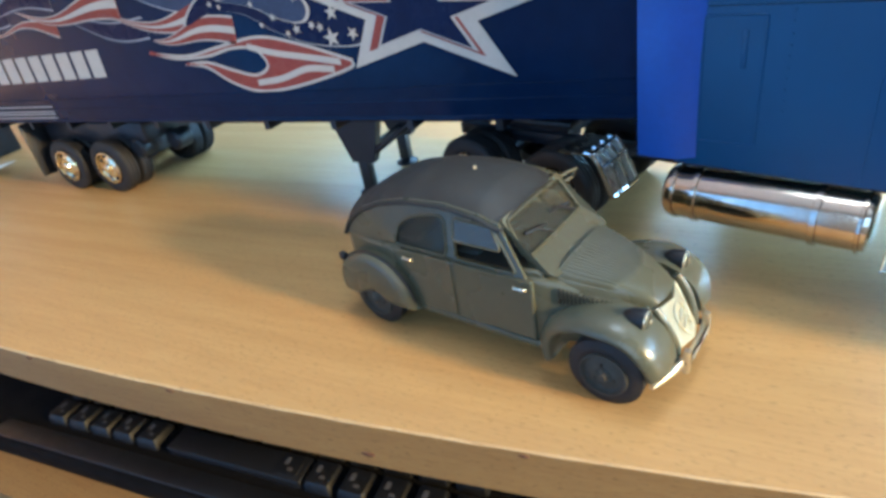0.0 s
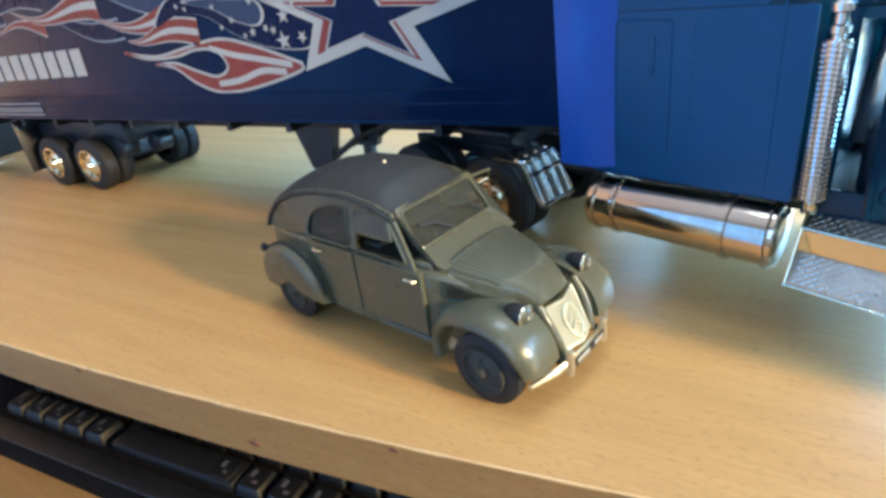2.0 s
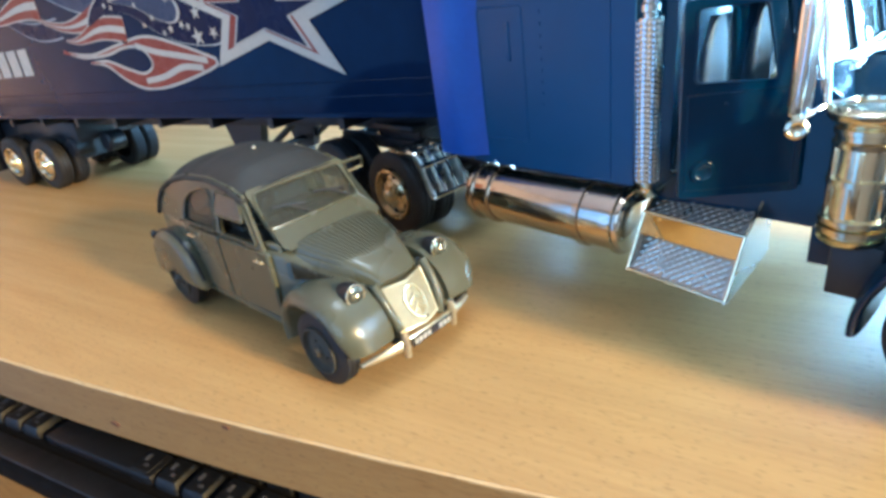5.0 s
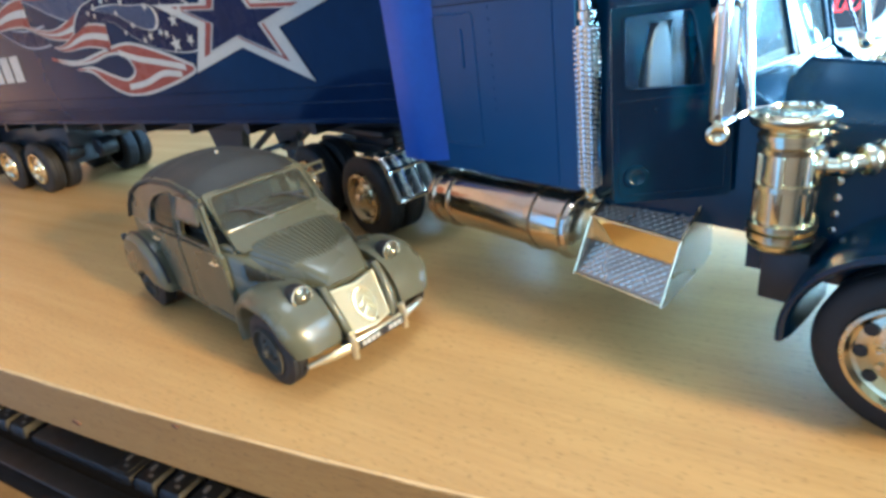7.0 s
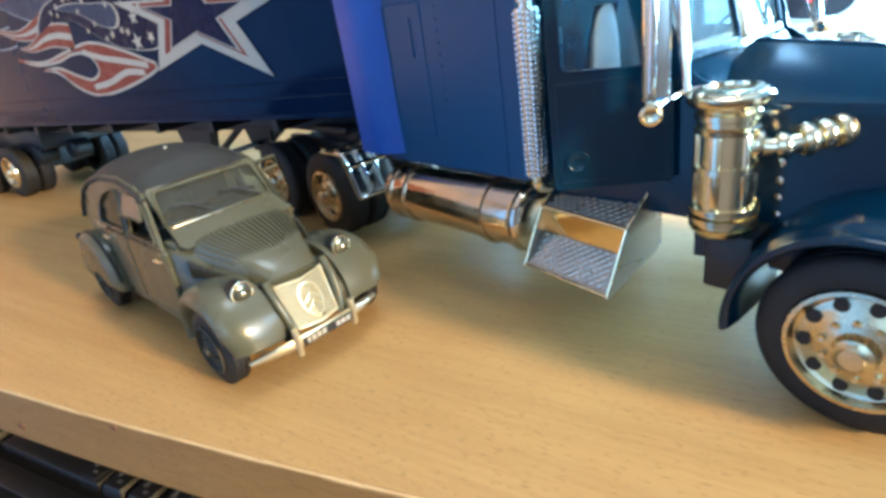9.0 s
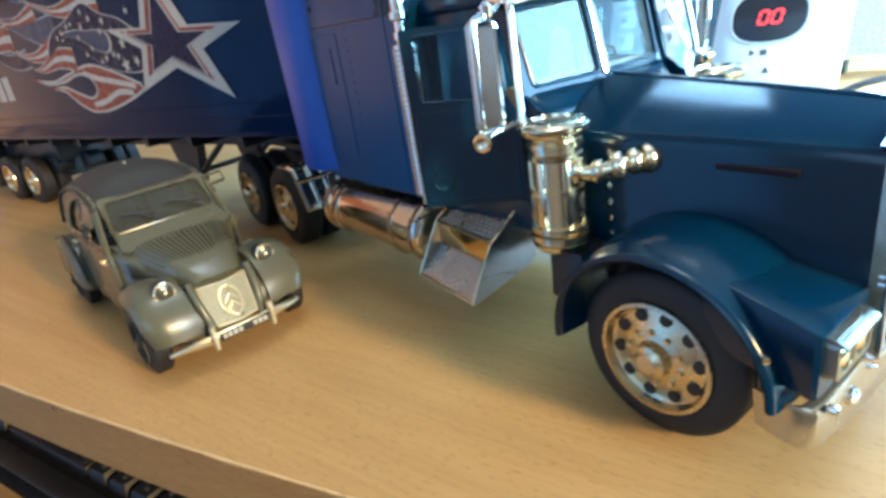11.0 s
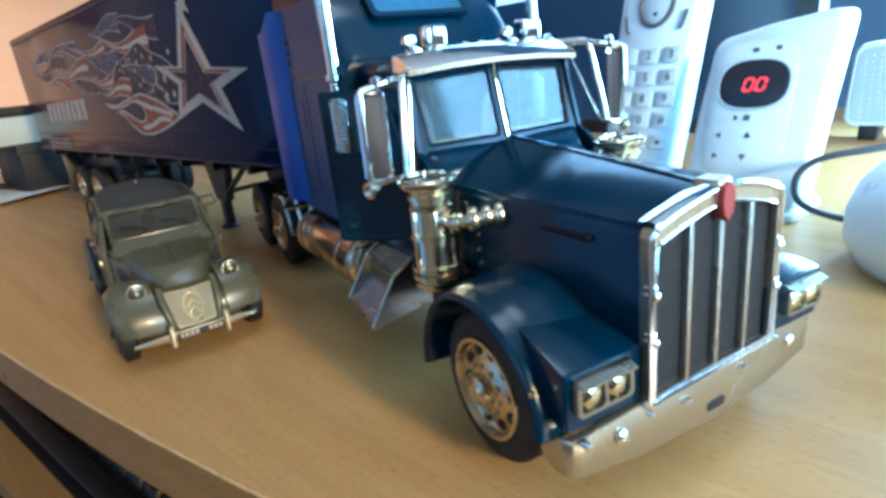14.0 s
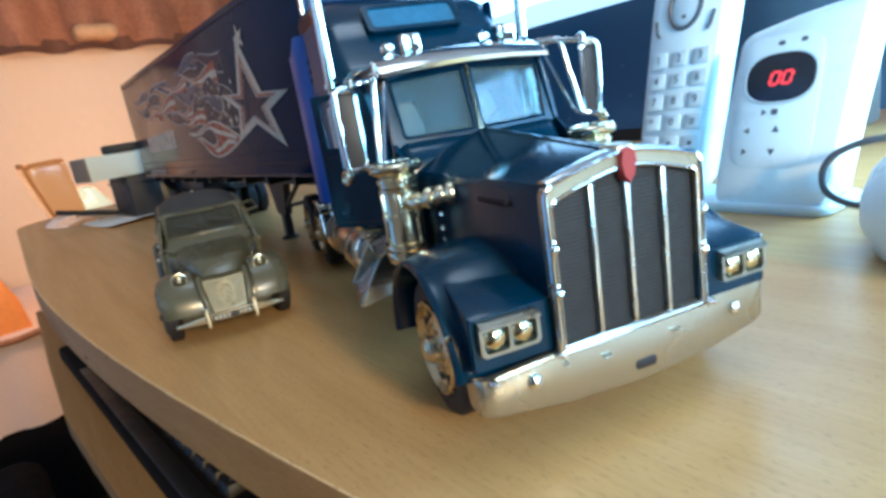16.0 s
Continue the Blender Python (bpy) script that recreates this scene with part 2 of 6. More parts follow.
def bevelled(bm, geom_edges, r, n=2):
    if r > 0:
        bmesh.ops.bevel(bm, geom=geom_edges, offset=r, segments=n, affect="EDGES", profile=0.5, clamp_overlap=True)


def box(bm, x0, x1, y0, y1, z0, z1, r=0.0, n=2, m=None):
    tmp = bmesh.new()
    bmesh.ops.create_cube(tmp, size=1)
    bmesh.ops.transform(tmp, matrix=Matrix.LocRotScale(((x0 + x1) / 2, (y0 + y1) / 2, (z0 + z1) / 2), None, (abs(x1 - x0), abs(y1 - y0), abs(z1 - z0))), verts=tmp.verts)
    bevelled(tmp, tmp.edges[:], r, n)
    if m:
        tmp.transform(m)
    merge(bm, tmp)
    return bm


def merge(bm, tmp):
    vs = [bm.verts.new(v.co) for v in tmp.verts]
    tmp.verts.index_update()
    for f in tmp.faces:
        try:
            bm.faces.new([vs[v.index] for v in f.verts])
        except ValueError:
            pass
    tmp.free()


def loft(bm, rings, cap=True, closed=False):
    """Skin over rings of equal count."""
    rows = [[bm.verts.new(p) for p in ring] for ring in rings]
    n = len(rows[0])
    pairs = list(zip(rows, rows[1:])) + ([(rows[-1], rows[0])] if closed else [])
    for a, b in pairs:
        for i in range(n):
            j = (i + 1) % n
            bm.faces.new((a[i], a[j], b[j], b[i]))
    if cap and not closed:
        bm.faces.new(rows[0][::-1])
        bm.faces.new(rows[-1])
    return bm


def sheet(bm, rows):
    """An open skin over rows of points."""
    vs = [[bm.verts.new(p) for p in row] for row in rows]
    for a, b in zip(vs, vs[1:]):
        for i in range(len(a) - 1):
            bm.faces.new((a[i], a[i + 1], b[i + 1], b[i]))
    return bm


def thicken(bm, depth):
    """Gives an open skin its thickness."""
    bmesh.ops.recalc_face_normals(bm, faces=bm.faces[:])
    bm.normal_update()
    bmesh.ops.solidify(bm, geom=bm.faces[:], thickness=depth)
    return bm


def axes_of(d):
    d = Vector(d).normalized()
    u = d.orthogonal().normalized()
    if abs(d.z) < 0.9:
        u = Vector((0, 0, 1)).cross(d).normalized()
    return d, u, d.cross(u)


def lathe(bm, origin, axis, profile, n=28, squash=1.0, closed=False):
    """Turned round an axis: profile rows of (along, radius)."""
    d, u, v = axes_of(axis)
    o = Vector(origin)
    rings = [[o + d * a + (u * math.cos(2 * math.pi * i / n) + v * math.sin(2 * math.pi * i / n) * squash) * max(r, 1e-4) for i in range(n)] for a, r in profile]
    return loft(bm, rings, closed=closed)


def rod(bm, a, b, r, n=12, r2=None):
    a, b = Vector(a), Vector(b)
    return lathe(bm, a, b - a, [(0, r), ((b - a).length, r if r2 is None else r2)], n)


def pipe(bm, pts, r, n=10):
    pts = [Vector(p) for p in pts]
    rings, u = [], None
    for i, p in enumerate(pts):
        d = (pts[min(i + 1, len(pts) - 1)] - pts[max(i - 1, 0)]).normalized()
        u = axes_of(d)[1] if u is None else (u - d * u.dot(d)).normalized()
        v = d.cross(u)
        rings.append([p + (u * math.cos(2 * math.pi * k / n) + v * math.sin(2 * math.pi * k / n)) * r for k in range(n)])
    return loft(bm, rings)


def curve(ctrl, n=16):
    """Points on a smooth curve through the control points."""
    p = [Vector(c) for c in ctrl]
    p = [2 * p[0] - p[1]] + p + [2 * p[-1] - p[-2]]
    out = []
    for i in range(1, len(p) - 2):
        for k in range(n):
            t = k / n
            a, b, c, d = p[i - 1:i + 3]
            out.append(0.5 * ((2 * b) + (c - a) * t + (2 * a - 5 * b + 4 * c - d) * t * t + (3 * b - a - 3 * c + d) * t ** 3))
    return out + [p[-2]]


def panel(bm, outer, holes, to3d, thick):
    """A plate with holes: 2D loops, a map to 3D, and a thickness given as a vector."""
    tmp = bmesh.new()
    for loop in [outer] + list(holes):
        vs = [tmp.verts.new((x, y, 0)) for x, y in loop]
        for i in range(len(vs)):
            tmp.edges.new((vs[i], vs[(i + 1) % len(vs)]))
    bmesh.ops.triangle_fill(tmp, use_beauty=True, use_dissolve=False, edges=tmp.edges[:], normal=(0, 0, 1))
    tmp.verts.index_update()
    t = Vector(thick)
    front = [bm.verts.new(to3d(v.co.x, v.co.y)) for v in tmp.verts]
    back = [bm.verts.new(v.co + t) for v in front]
    for f in tmp.faces:
        bm.faces.new([front[v.index] for v in f.verts])
        bm.faces.new([back[v.index] for v in reversed(f.verts)])
    for e in tmp.edges:
        if len(e.link_faces) == 1:
            a, b = (v.index for v in e.verts)
            bm.faces.new((front[a], front[b], back[b], back[a]))
    tmp.free()
    return bm


def rounded(x0, x1, y0, y1, r, n=5):
    """A rounded rectangle as a 2D loop."""
    out = []
    for cx, cy, a in ((x1 - r, y1 - r, 0), (x0 + r, y1 - r, 90), (x0 + r, y0 + r, 180), (x1 - r, y0 + r, 270)):
        for k in range(n + 1):
            q = radians(a + 90 * k / n)
            out.append((cx + r * math.cos(q), cy + r * math.sin(q)))
    return out


def pillow(bm, loop, to3d, steps):
    """A plate with a rounded edge: steps of (share of the loop's size, depth), to3d maps x, y, depth."""
    cx, cy = sum(p[0] for p in loop) / len(loop), sum(p[1] for p in loop) / len(loop)
    return loft(bm, [[to3d(cx + (x - cx) * s, cy + (y - cy) * s, d) for x, y in loop] for s, d in steps])


def section(w, z0, z1, r, n=4, top=0.0):
    """A rounded cross-section of a body, half-width w, from z0 to z1, as (y, z); top: how far the middle of the top rises."""
    pts = rounded(-w, w, z0, z1, min(r, w * 0.95, (z1 - z0) * 0.48), n)
    return [(y, z + (top * (1 - (y / w) ** 2) if z > (z0 + z1) / 2 else 0)) for y, z in pts]


def soften(poly, r, n=5):
    """A polygon with its corners rounded off."""
    out = []
    for i, (x, y) in enumerate(poly):
        a, b, c = Vector(poly[i - 1]), Vector((x, y)), Vector(poly[(i + 1) % len(poly)])
        ra, rc = min(r, (a - b).length * 0.45), min(r, (c - b).length * 0.45)
        p, q = b + (a - b).normalized() * ra, b + (c - b).normalized() * rc
        for k in range(n + 1):
            t = k / n
            v = p * (1 - t) ** 2 + b * 2 * t * (1 - t) + q * t * t
            out.append((v.x, v.y))
    return out


# ---- the room ----
def plate(name, x0, x1, y0, y1, z0, z1, mat, label, category):
    bm = box(bmesh.new(), x0, x1, y0, y1, z0, z1)
    return tagged(place(name, mesh(name, bm, mat)), label, category, kind="structure")


plate("floor", -200, 160, -140, 130, -78, -74, "floor", "dark brown wooden floor boards under the desk", "floor")
plate("wall_west", -204, -200, -140, 130, -74, 170, "wall", "warm beige painted wall behind the bed", "wall")
plate("wall_north", -200, 160, 130, 134, -74, 170, "wall_back", "blue-grey wall behind the desk", "wall")
plate("ceiling", -200, 160, -140, 130, 170, 174, "ceiling", "plain white ceiling", "ceiling")
bm = bmesh.new()
panel(bm, [(-140, -74), (130, -74), (130, 170), (-140, 170)], [[(42, 20), (118, 20), (118, 104), (42, 104)]], lambda y, z: Vector((160, y, z)), (5, 0, 0))
tagged(part("wall_east", bm, "wall_dim", None, smooth=None), "beige painted wall with a window opening", "wall", kind="structure")
bm = bmesh.new()
panel(bm, [(42, 20), (118, 20), (118, 104), (42, 104)], [[(46, 24), (78, 24), (78, 100), (46, 100)], [(82, 24), (114, 24), (114, 100), (82, 100)]], lambda y, z: Vector((161, y, z)), (3, 0, 0))
tagged(part("window_1", bm, "white", None, smooth=None), "unseen white window frame with two lights, daylight outside", "window", kind="structure")

bm = bmesh.new()
panel(bm, [(-200, -74), (160, -74), (160, 170), (-200, 170)], [[(-27, 22), (87, 22), (87, 118), (-27, 118)], [(-190, -70), (-54, -70), (-54, 122), (-190, 122)]], lambda x, z: Vector((x, -140, z)), (0, -5, 0))
tagged(part("wall_south", bm, "wall_dim", None, smooth=None), "plain unseen grey-beige wall with two openings for added fill", "wall", kind="structure")
# Both south windows are made up, to let the two blue fills in.
for name, x0, x1, z0, z1 in (("added_window_2", -27, 87, 22, 118), ("added_window_3", -190, -54, -70, 122)):
    xm = (x0 + x1) / 2
    bm = bmesh.new()
    panel(bm, [(x0, z0), (x1, z0), (x1, z1), (x0, z1)], [[(x0 + 4, z0 + 4), (xm - 2, z0 + 4), (xm - 2, z1 - 4), (x0 + 4, z1 - 4)], [(xm + 2, z0 + 4), (x1 - 4, z0 + 4), (x1 - 4, z1 - 4), (xm + 2, z1 - 4)]], lambda x, z: Vector((x, -141, z)), (0, -3, 0))
    tagged(part(name, bm, "white", None, smooth=None), "unseen white window frame with two lights, daylight outside", "window", kind="structure")

# ---- unseen ceiling fixture, added to hold the overhead fill ----
fill_fixture = thing("fill_fixture", at(5, 28, 170), "added ceiling lamp, unseen, with a round white metal canopy and glass rim", "ceiling lamp")
part("canopy", lathe(bmesh.new(), (0, 0, 0), (0, 0, -1), [(0, 6), (1.2, 6), (3, 12), (6, 24), (10.5, 27), (10.8, 27), (10.8, 26.4), (6.5, 23), (3.5, 10), (3.5, 0.1)], 40), "white", fill_fixture)
part("glass_rim", lathe(bmesh.new(), (0, 0, -10.6), (0, 0, -1), [(0, 26.6), (0.6, 26.8), (1.2, 26.2), (0.9, 25.6), (0, 25.8)], 40), "button", fill_fixture)

# ---- the desk: curved beech top, keyboard tray below ----
def desk_edge(x):
    return 6.22 + (0.00216 * (x + 33) ** 2 if x > -33 else 0.0)


desk = thing("desk", at(-10, 30), "beech laminate desk with a curved front edge and pull-out tray", "desk")
front = [(x, desk_edge(x)) for x in range(-62, 61, 3)]
corner = [(-75 + 13 * math.cos(radians(a)), 19.22 + 13 * math.sin(radians(a))) for a in range(180, 270, 8)]
outline = corner + front + [(60, 78), (-75 - 13, 78)]
outline = [(x + 10, y - 30) for x, y in outline]
bm = bmesh.new()
loft(bm, [[Vector((x, y, z)) for x, y in [(u * s + 0.0, v) for u, v in outline]] for z, s in ((0, 1), (-0.0, 1))][:1] + [[Vector((x, y, -0.3)) for x, y in outline]])
part("top_surface", bm, "beech", desk, smooth=20)
bm = bmesh.new()
grown = []
for i, (x, y) in enumerate(outline):
    a, b = outline[i - 1], outline[(i + 1) % len(outline)]
    d = Vector((b[0] - a[0], b[1] - a[1])).normalized()
    grown.append((x + d.y * 0.05, y - d.x * 0.05))
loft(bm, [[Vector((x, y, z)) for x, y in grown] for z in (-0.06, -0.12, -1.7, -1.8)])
part("edge_band", bm, "edge", desk, "worn beech edge band with small chips, darkened for shade", smooth=20)
bm = bmesh.new()
loft(bm, [[Vector((x, y, -0.02)), Vector((x + 0.001, y - 0.045, -0.05)), Vector((x, y - 0.05, -0.1)), Vector((x, y + 0.06, -0.1))] for x, y in [(u + 10, desk_edge(u) - 30) for u in range(-62, 61, 2)]])
part("worn_arris", bm, "wear", desk, "pale worn line along the top edge", smooth=40)
for x, y, w in ((-9.3, 0, 0.55), (-16.5, 0, 0.4), (-4.6, 0, 0.35), (-24.0, 0, 0.45)):
    bm = bmesh.new()
    yy = desk_edge(x) - 30 - 0.04
    lathe(bm, (x + 10, yy, -0.2 if w < 0.5 else -1.3), (0, -1, 0), [(-0.05, w * 0.5), (0.04, w * 0.4)], 9, 0.35)
    part("chip", bm, "hem", desk, "dark chip in the edge")
# tray on its runners
bm = bmesh.new()
tray = [(-80, 5.1), (-50, 5.1), (-34, 5.3), (-25, 6.1), (-17, 6.9), (0, 8.7), (20, 10.6), (40, 12), (40, 38), (-80, 38)]
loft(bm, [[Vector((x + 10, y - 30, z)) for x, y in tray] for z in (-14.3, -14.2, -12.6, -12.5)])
part("keyboard_tray", bm, "edge", desk, "beech pull-out tray under the top, darkened for shade", smooth=20)
for x in (-79, 39):
    bm = box(bmesh.new(), x + 10 - 0.8, x + 10 + 0.8, -12, 6, -12.55, -1.75, 0.1)
    part("tray_runner", bm, "black", desk)
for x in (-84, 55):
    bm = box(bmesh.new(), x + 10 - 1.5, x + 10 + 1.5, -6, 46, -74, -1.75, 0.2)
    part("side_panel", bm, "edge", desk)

# ---- keyboard on the tray ----
keyboard = thing("keyboard", at(-17, 15.4, -12.5, 4.3), "black computer keyboard with pale key legends on the tray", "keyboard")
bm = box(bmesh.new(), -34, 24, -6.6, 14.5, 0.02, 1.5, 0.35, 3)
part("body", bm, "rug", keyboard)
bm = box(bmesh.new(), -23.4, 23.4, -6.3, -5.1, 1.42, 1.62, 0.12, 2)
part("palm_rest", bm, "key", keyboard)
bm = bmesh.new()
pillow(bm, rounded(-0.8, 0.8, -0.8, 0.8, 0.18, 3), lambda x, y, d: Vector((x, y, d)), ((1, 0), (0.97, 0.35), (0.8, 0.62), (0.74, 0.64)))
key_mesh = mesh("key", bm, "key", 30)
bm = bmesh.new()
panel(bm, [(-0.35, -0.05), (-0.1, -0.05), (-0.1, 0.35), (-0.35, 0.35)], [], lambda x, y: Vector((x, y, 0.645)), (0, 0, 0.01))
panel(bm, [(0.0, -0.35), (0.3, -0.35), (0.3, -0.2), (0.0, -0.2)], [], lambda x, y: Vector((x, y, 0.645)), (0, 0, 0.01))
legend_mesh = mesh("legend", bm, "legend")
for r in range(6):
    for c in range(22):
        if (c in (15, 18) and r != 9) or (r == 5 and 5 <= c <= 8):
            continue
        k = place("key", key_mesh, keyboard, Matrix.Translation(((-20.0 + 1.9 * c + 0.35 * (r % 3)) * CM, (-3.9 + 1.95 * (5 - r)) * CM, 1.5 * CM)))
        place("legend", legend_mesh, k)
bm = box(bmesh.new(), -10, -1.2, -4.7, -3.2, 1.5, 2.1, 0.15)
part("space_bar", bm, "key", keyboard)


# ---- wheels ----
def tyre_mesh(r, w, rim):
    """A tyre round the y axis, its outer side at y = 0, its inner at y = w."""
    bm = bmesh.new()
    lathe(bm, (0, 0, 0), (0, 1, 0), [(w * 0.12, rim * 0.98), (0.02, rim * 1.03), (0.0, rim * 1.12), (0.03, r * 0.86), (0.08, r * 0.95), (w * 0.16, r * 0.99), (w * 0.2, r),
                                    (w * 0.34, r), (w * 0.36, r * 0.975), (w * 0.4, r * 0.975), (w * 0.42, r), (w * 0.58, r), (w * 0.6, r * 0.975), (w * 0.64, r * 0.975), (w * 0.66, r),
                                    (w * 0.8, r), (w * 0.92, r * 0.95), (w, r * 0.85), (w, rim)], 48, closed=True)
    return mesh("tyre", bm, "rubber", 35)


def disc_rim_mesh(r, holes, nuts, deep, hub, mats=("chrome", "black")):
    """A pressed steel disc wheel with a ring of hand holes, a ring of nuts and a hub."""
    bm = bmesh.new()
    lathe(bm, (0, 0, 0), (0, 1, 0), [(deep + 0.14, r * 0.2), (deep + 0.1, r * 1.0), (0.02, r * 1.04), (-0.05, r * 1.02), (-0.06, r * 0.95), (deep * 0.55, r * 0.9), (deep * 0.75, r * 0.84), (deep * 0.6, r * 0.66), (deep * 0.2, r * 0.57), (deep * 0.1, r * 0.40),
                                     (deep * 0.0, r * 0.33), (-hub, r * 0.29), (-hub - 0.05, r * 0.2), (-hub - 0.1, r * 0.17), (-hub - 0.11, 0.001)], 40)
    for k in range(nuts):
        a = 2 * math.pi * k / nuts
        lathe(bm, (math.cos(a) * r * 0.48, deep * 0.15, math.sin(a) * r * 0.48), (0, -1, 0), [(-0.02, r * 0.065), (0.08, r * 0.055), (0.07, 0.001)], 6)
    n = len(bm.faces)
    for k in range(holes):
        a = 2 * math.pi * (k + 0.5) / holes
        lathe(bm, (math.cos(a) * r * 0.75, deep * 0.62, math.sin(a) * r * 0.75), (0, -1, 0), [(-0.03, r * 0.112), (0.04, r * 0.108), (0.045, 0.001)], 16)
    bm.faces.ensure_lookup_table()
    for f in bm.faces[n:]:
        f.material_index = 1
    return mesh("rim", bm, mats, 35)


def hub_mesh(r, w):
    return mesh("wheel", lathe(bmesh.new(), (0, w * 0.2, 0), (0, 1, 0), [(0, r), (w * 0.75, r)], 20), "chassis", 35)


def wheel(parent, x, y, z, tyre, rim, hub, far=False, spin=0.0, second=None):
    m = Matrix.Translation((x * CM, y * CM, z * CM)) @ pose(0, 0, 0, 0, 0, 180 if far else 0)
    w = place("wheel", hub, parent, m)
    place("tyre", tyre, w)
    place("rim", rim, w, pose(0, 0, 0, 0, spin, 0))
    if second:
        place("tyre", tyre, w, Matrix.Translation((0, second * CM, 0)))
    return w


TR = 1.70
truck_tyre = tyre_mesh(TR, 0.95, 1.06)
steer_tyre = tyre_mesh(TR, 0.95, 1.14)
steer_rim = disc_rim_mesh(1.12, 10, 10, 0.2, 0.2, ("rim_gold", "black"))
drive_rim = disc_rim_mesh(1.0, 6, 10, 0.26, 0.2, ("rim_gold", "black"))
trail_rim = disc_rim_mesh(1.0, 8, 10, 0.2, 0.14, ("amber", "black"))
truck_hub = hub_mesh(0.95, 0.9)

# ---- the toy tractor; its frame: x forward, y to its left, from the ground below its front hub ----
truck = thing("toy_truck", at(9.986, 13.479, 0, -16.8), "dark blue model tractor truck with chrome trim on the desk", "toy truck")
MID = 3.75
for y, far in ((0.0, False), (2 * MID, True)):
    wheel(truck, 0, y + (0.1 if not far else -0.1), TR, steer_tyre, steer_rim, truck_hub, far, 12)
    for x in (-17.75, -22.15):
        wheel(truck, x, y + (0.25 if not far else -0.25), TR, truck_tyre, drive_rim, truck_hub, far, 8 if x > -20 else 25, 1.05)

# chassis
bm = bmesh.new()
for y in (2.4, 4.7):
    box(bm, -24.2, 2.4, y, y + 0.4, 2.68, 3.2, 0.05)
for x in (-23.8, -20.1, -15, -9.5, -1.0, 1.6):
    box(bm, x - 0.2, x + 0.2, 2.4, 5.1, 2.72, 3.05, 0.04)
for x in (0, -17.9, -22.3):
    rod(bm, (x, 0.5, TR), (x, 7.0, TR), 0.32)
part("chassis", bm, "chassis", truck)
bm = bmesh.new()
box(bm, -22.4, -17.6, 1.6, 5.9, 3.75, 4.1, 0.15)
box(bm, -21.4, -18.4, 2.6, 4.9, 3.0, 3.8, 0.1)
part("fifth_wheel", bm, "chassis", truck)
# chrome quarter fender ahead of the drive wheels, with ribs
for side in (0, 1):
    bm = bmesh.new()
    y0, y1 = (0.1, 1.95) if not side else (2 * MID - 1.95, 2 * MID - 0.1)
    prof = curve([(-17.2, 3.62), (-16.1, 3.6), (-15.75, 3.42), (-15.4, 2.75), (-15.08, 2.05)], 6)
    sheet(bm, [[Vector((p.x, y, p.y)) for y in (y0, y1)] for p in [Vector((q[0], q[1], 0)) for q in prof]])
    thicken(bm, 0.06)
    q = part("quarter_fender", bm, "satin", truck, "ribbed chrome quarter fender")
    for k in range(4):
        y = y0 + 0.06 + (y1 - y0 - 0.12) * k / 3
        bm = pipe(bmesh.new(), [(p.x + 0.08, y, p.y + 0.04) for p in [Vector((v[0], v[1], 0)) for v in prof[5:]]], 0.075, 8)
        part("rib", bm, "chrome", q)
    for j in (7, 15, len(prof) - 1):
        p = prof[j]
        bm = rod(bmesh.new(), (p[0] + 0.09, y0, p[1] + 0.05), (p[0] + 0.09, y1, p[1] + 0.05), 0.085, 8)
        part("cross_rib", bm, "chrome", q)
    bm = rod(bmesh.new(), (-15.2, y1 - 0.2, 3.2), (-14.0, y1, 3.1), 0.12)
    part("bracket", bm, "black", q)

# fuel tank with bands and end caps
for side in (0, 1):
    yc = 0.8 if not side else 2 * MID - 0.8
    bm = lathe(bmesh.new(), (-13.25, yc, 2.52), (1, 0, 0), [(0, 0.5), (0.02, 0.74), (0.12, 0.86), (0.2, 0.88), (5.6, 0.88), (5.7, 0.86), (5.75, 0.84)], 40)
    tank = part("fuel_tank", bm, "tank_chrome", truck, "polished chrome cylindrical fuel tank")
    for a, w in ((0.3, 0.09), (0.95, 0.16), (4.35, 0.2), (5.5, 0.1)):
        bm = lathe(bmesh.new(), (-13.25 + a, yc, 2.52), (1, 0, 0), [(0, 0.87), (0.03, 0.955), (w, 0.955), (w + 0.03, 0.87)], 40)
        part("band", bm, "tank_chrome", tank)
    bm = lathe(bmesh.new(), (-7.55, yc, 2.52), (1, 0, 0), [(0, 0.86), (0.04, 0.83), (0.12, 0.66), (0.16, 0.36), (0.17, 0.001)], 40)
    part("end_cap", bm, "chrome", tank)

# boarding steps between the tank and the wheel
def diamond(bm, x0, x1, y0, y1, z, up=0.045, s=0.21):
    """Rows of small raised lozenges on a tread plate."""
    i = 0
    y = y0 + s / 2
    while y < y1:
        x = x0 + s * (0.5 + 0.5 * (i % 2))
        while x < x1:
            a = 0.6 if (round((x - x0) / (s / 2)) + i) % 2 else -0.6
            c, q = math.cos(a), math.sin(a)
            tmp = [(0.10, 0), (0, 0.035), (-0.10, 0), (0, -0.035)]
            vs = [bm.verts.new((x + u * c - v * q, y + u * q + v * c, z)) for u, v in tmp]
            top = bm.verts.new((x, y, z + up))
            for k in range(4):
                bm.faces.new((vs[k], vs[(k + 1) % 4], top))
            x += s
        y += s * 0.6
        i += 1


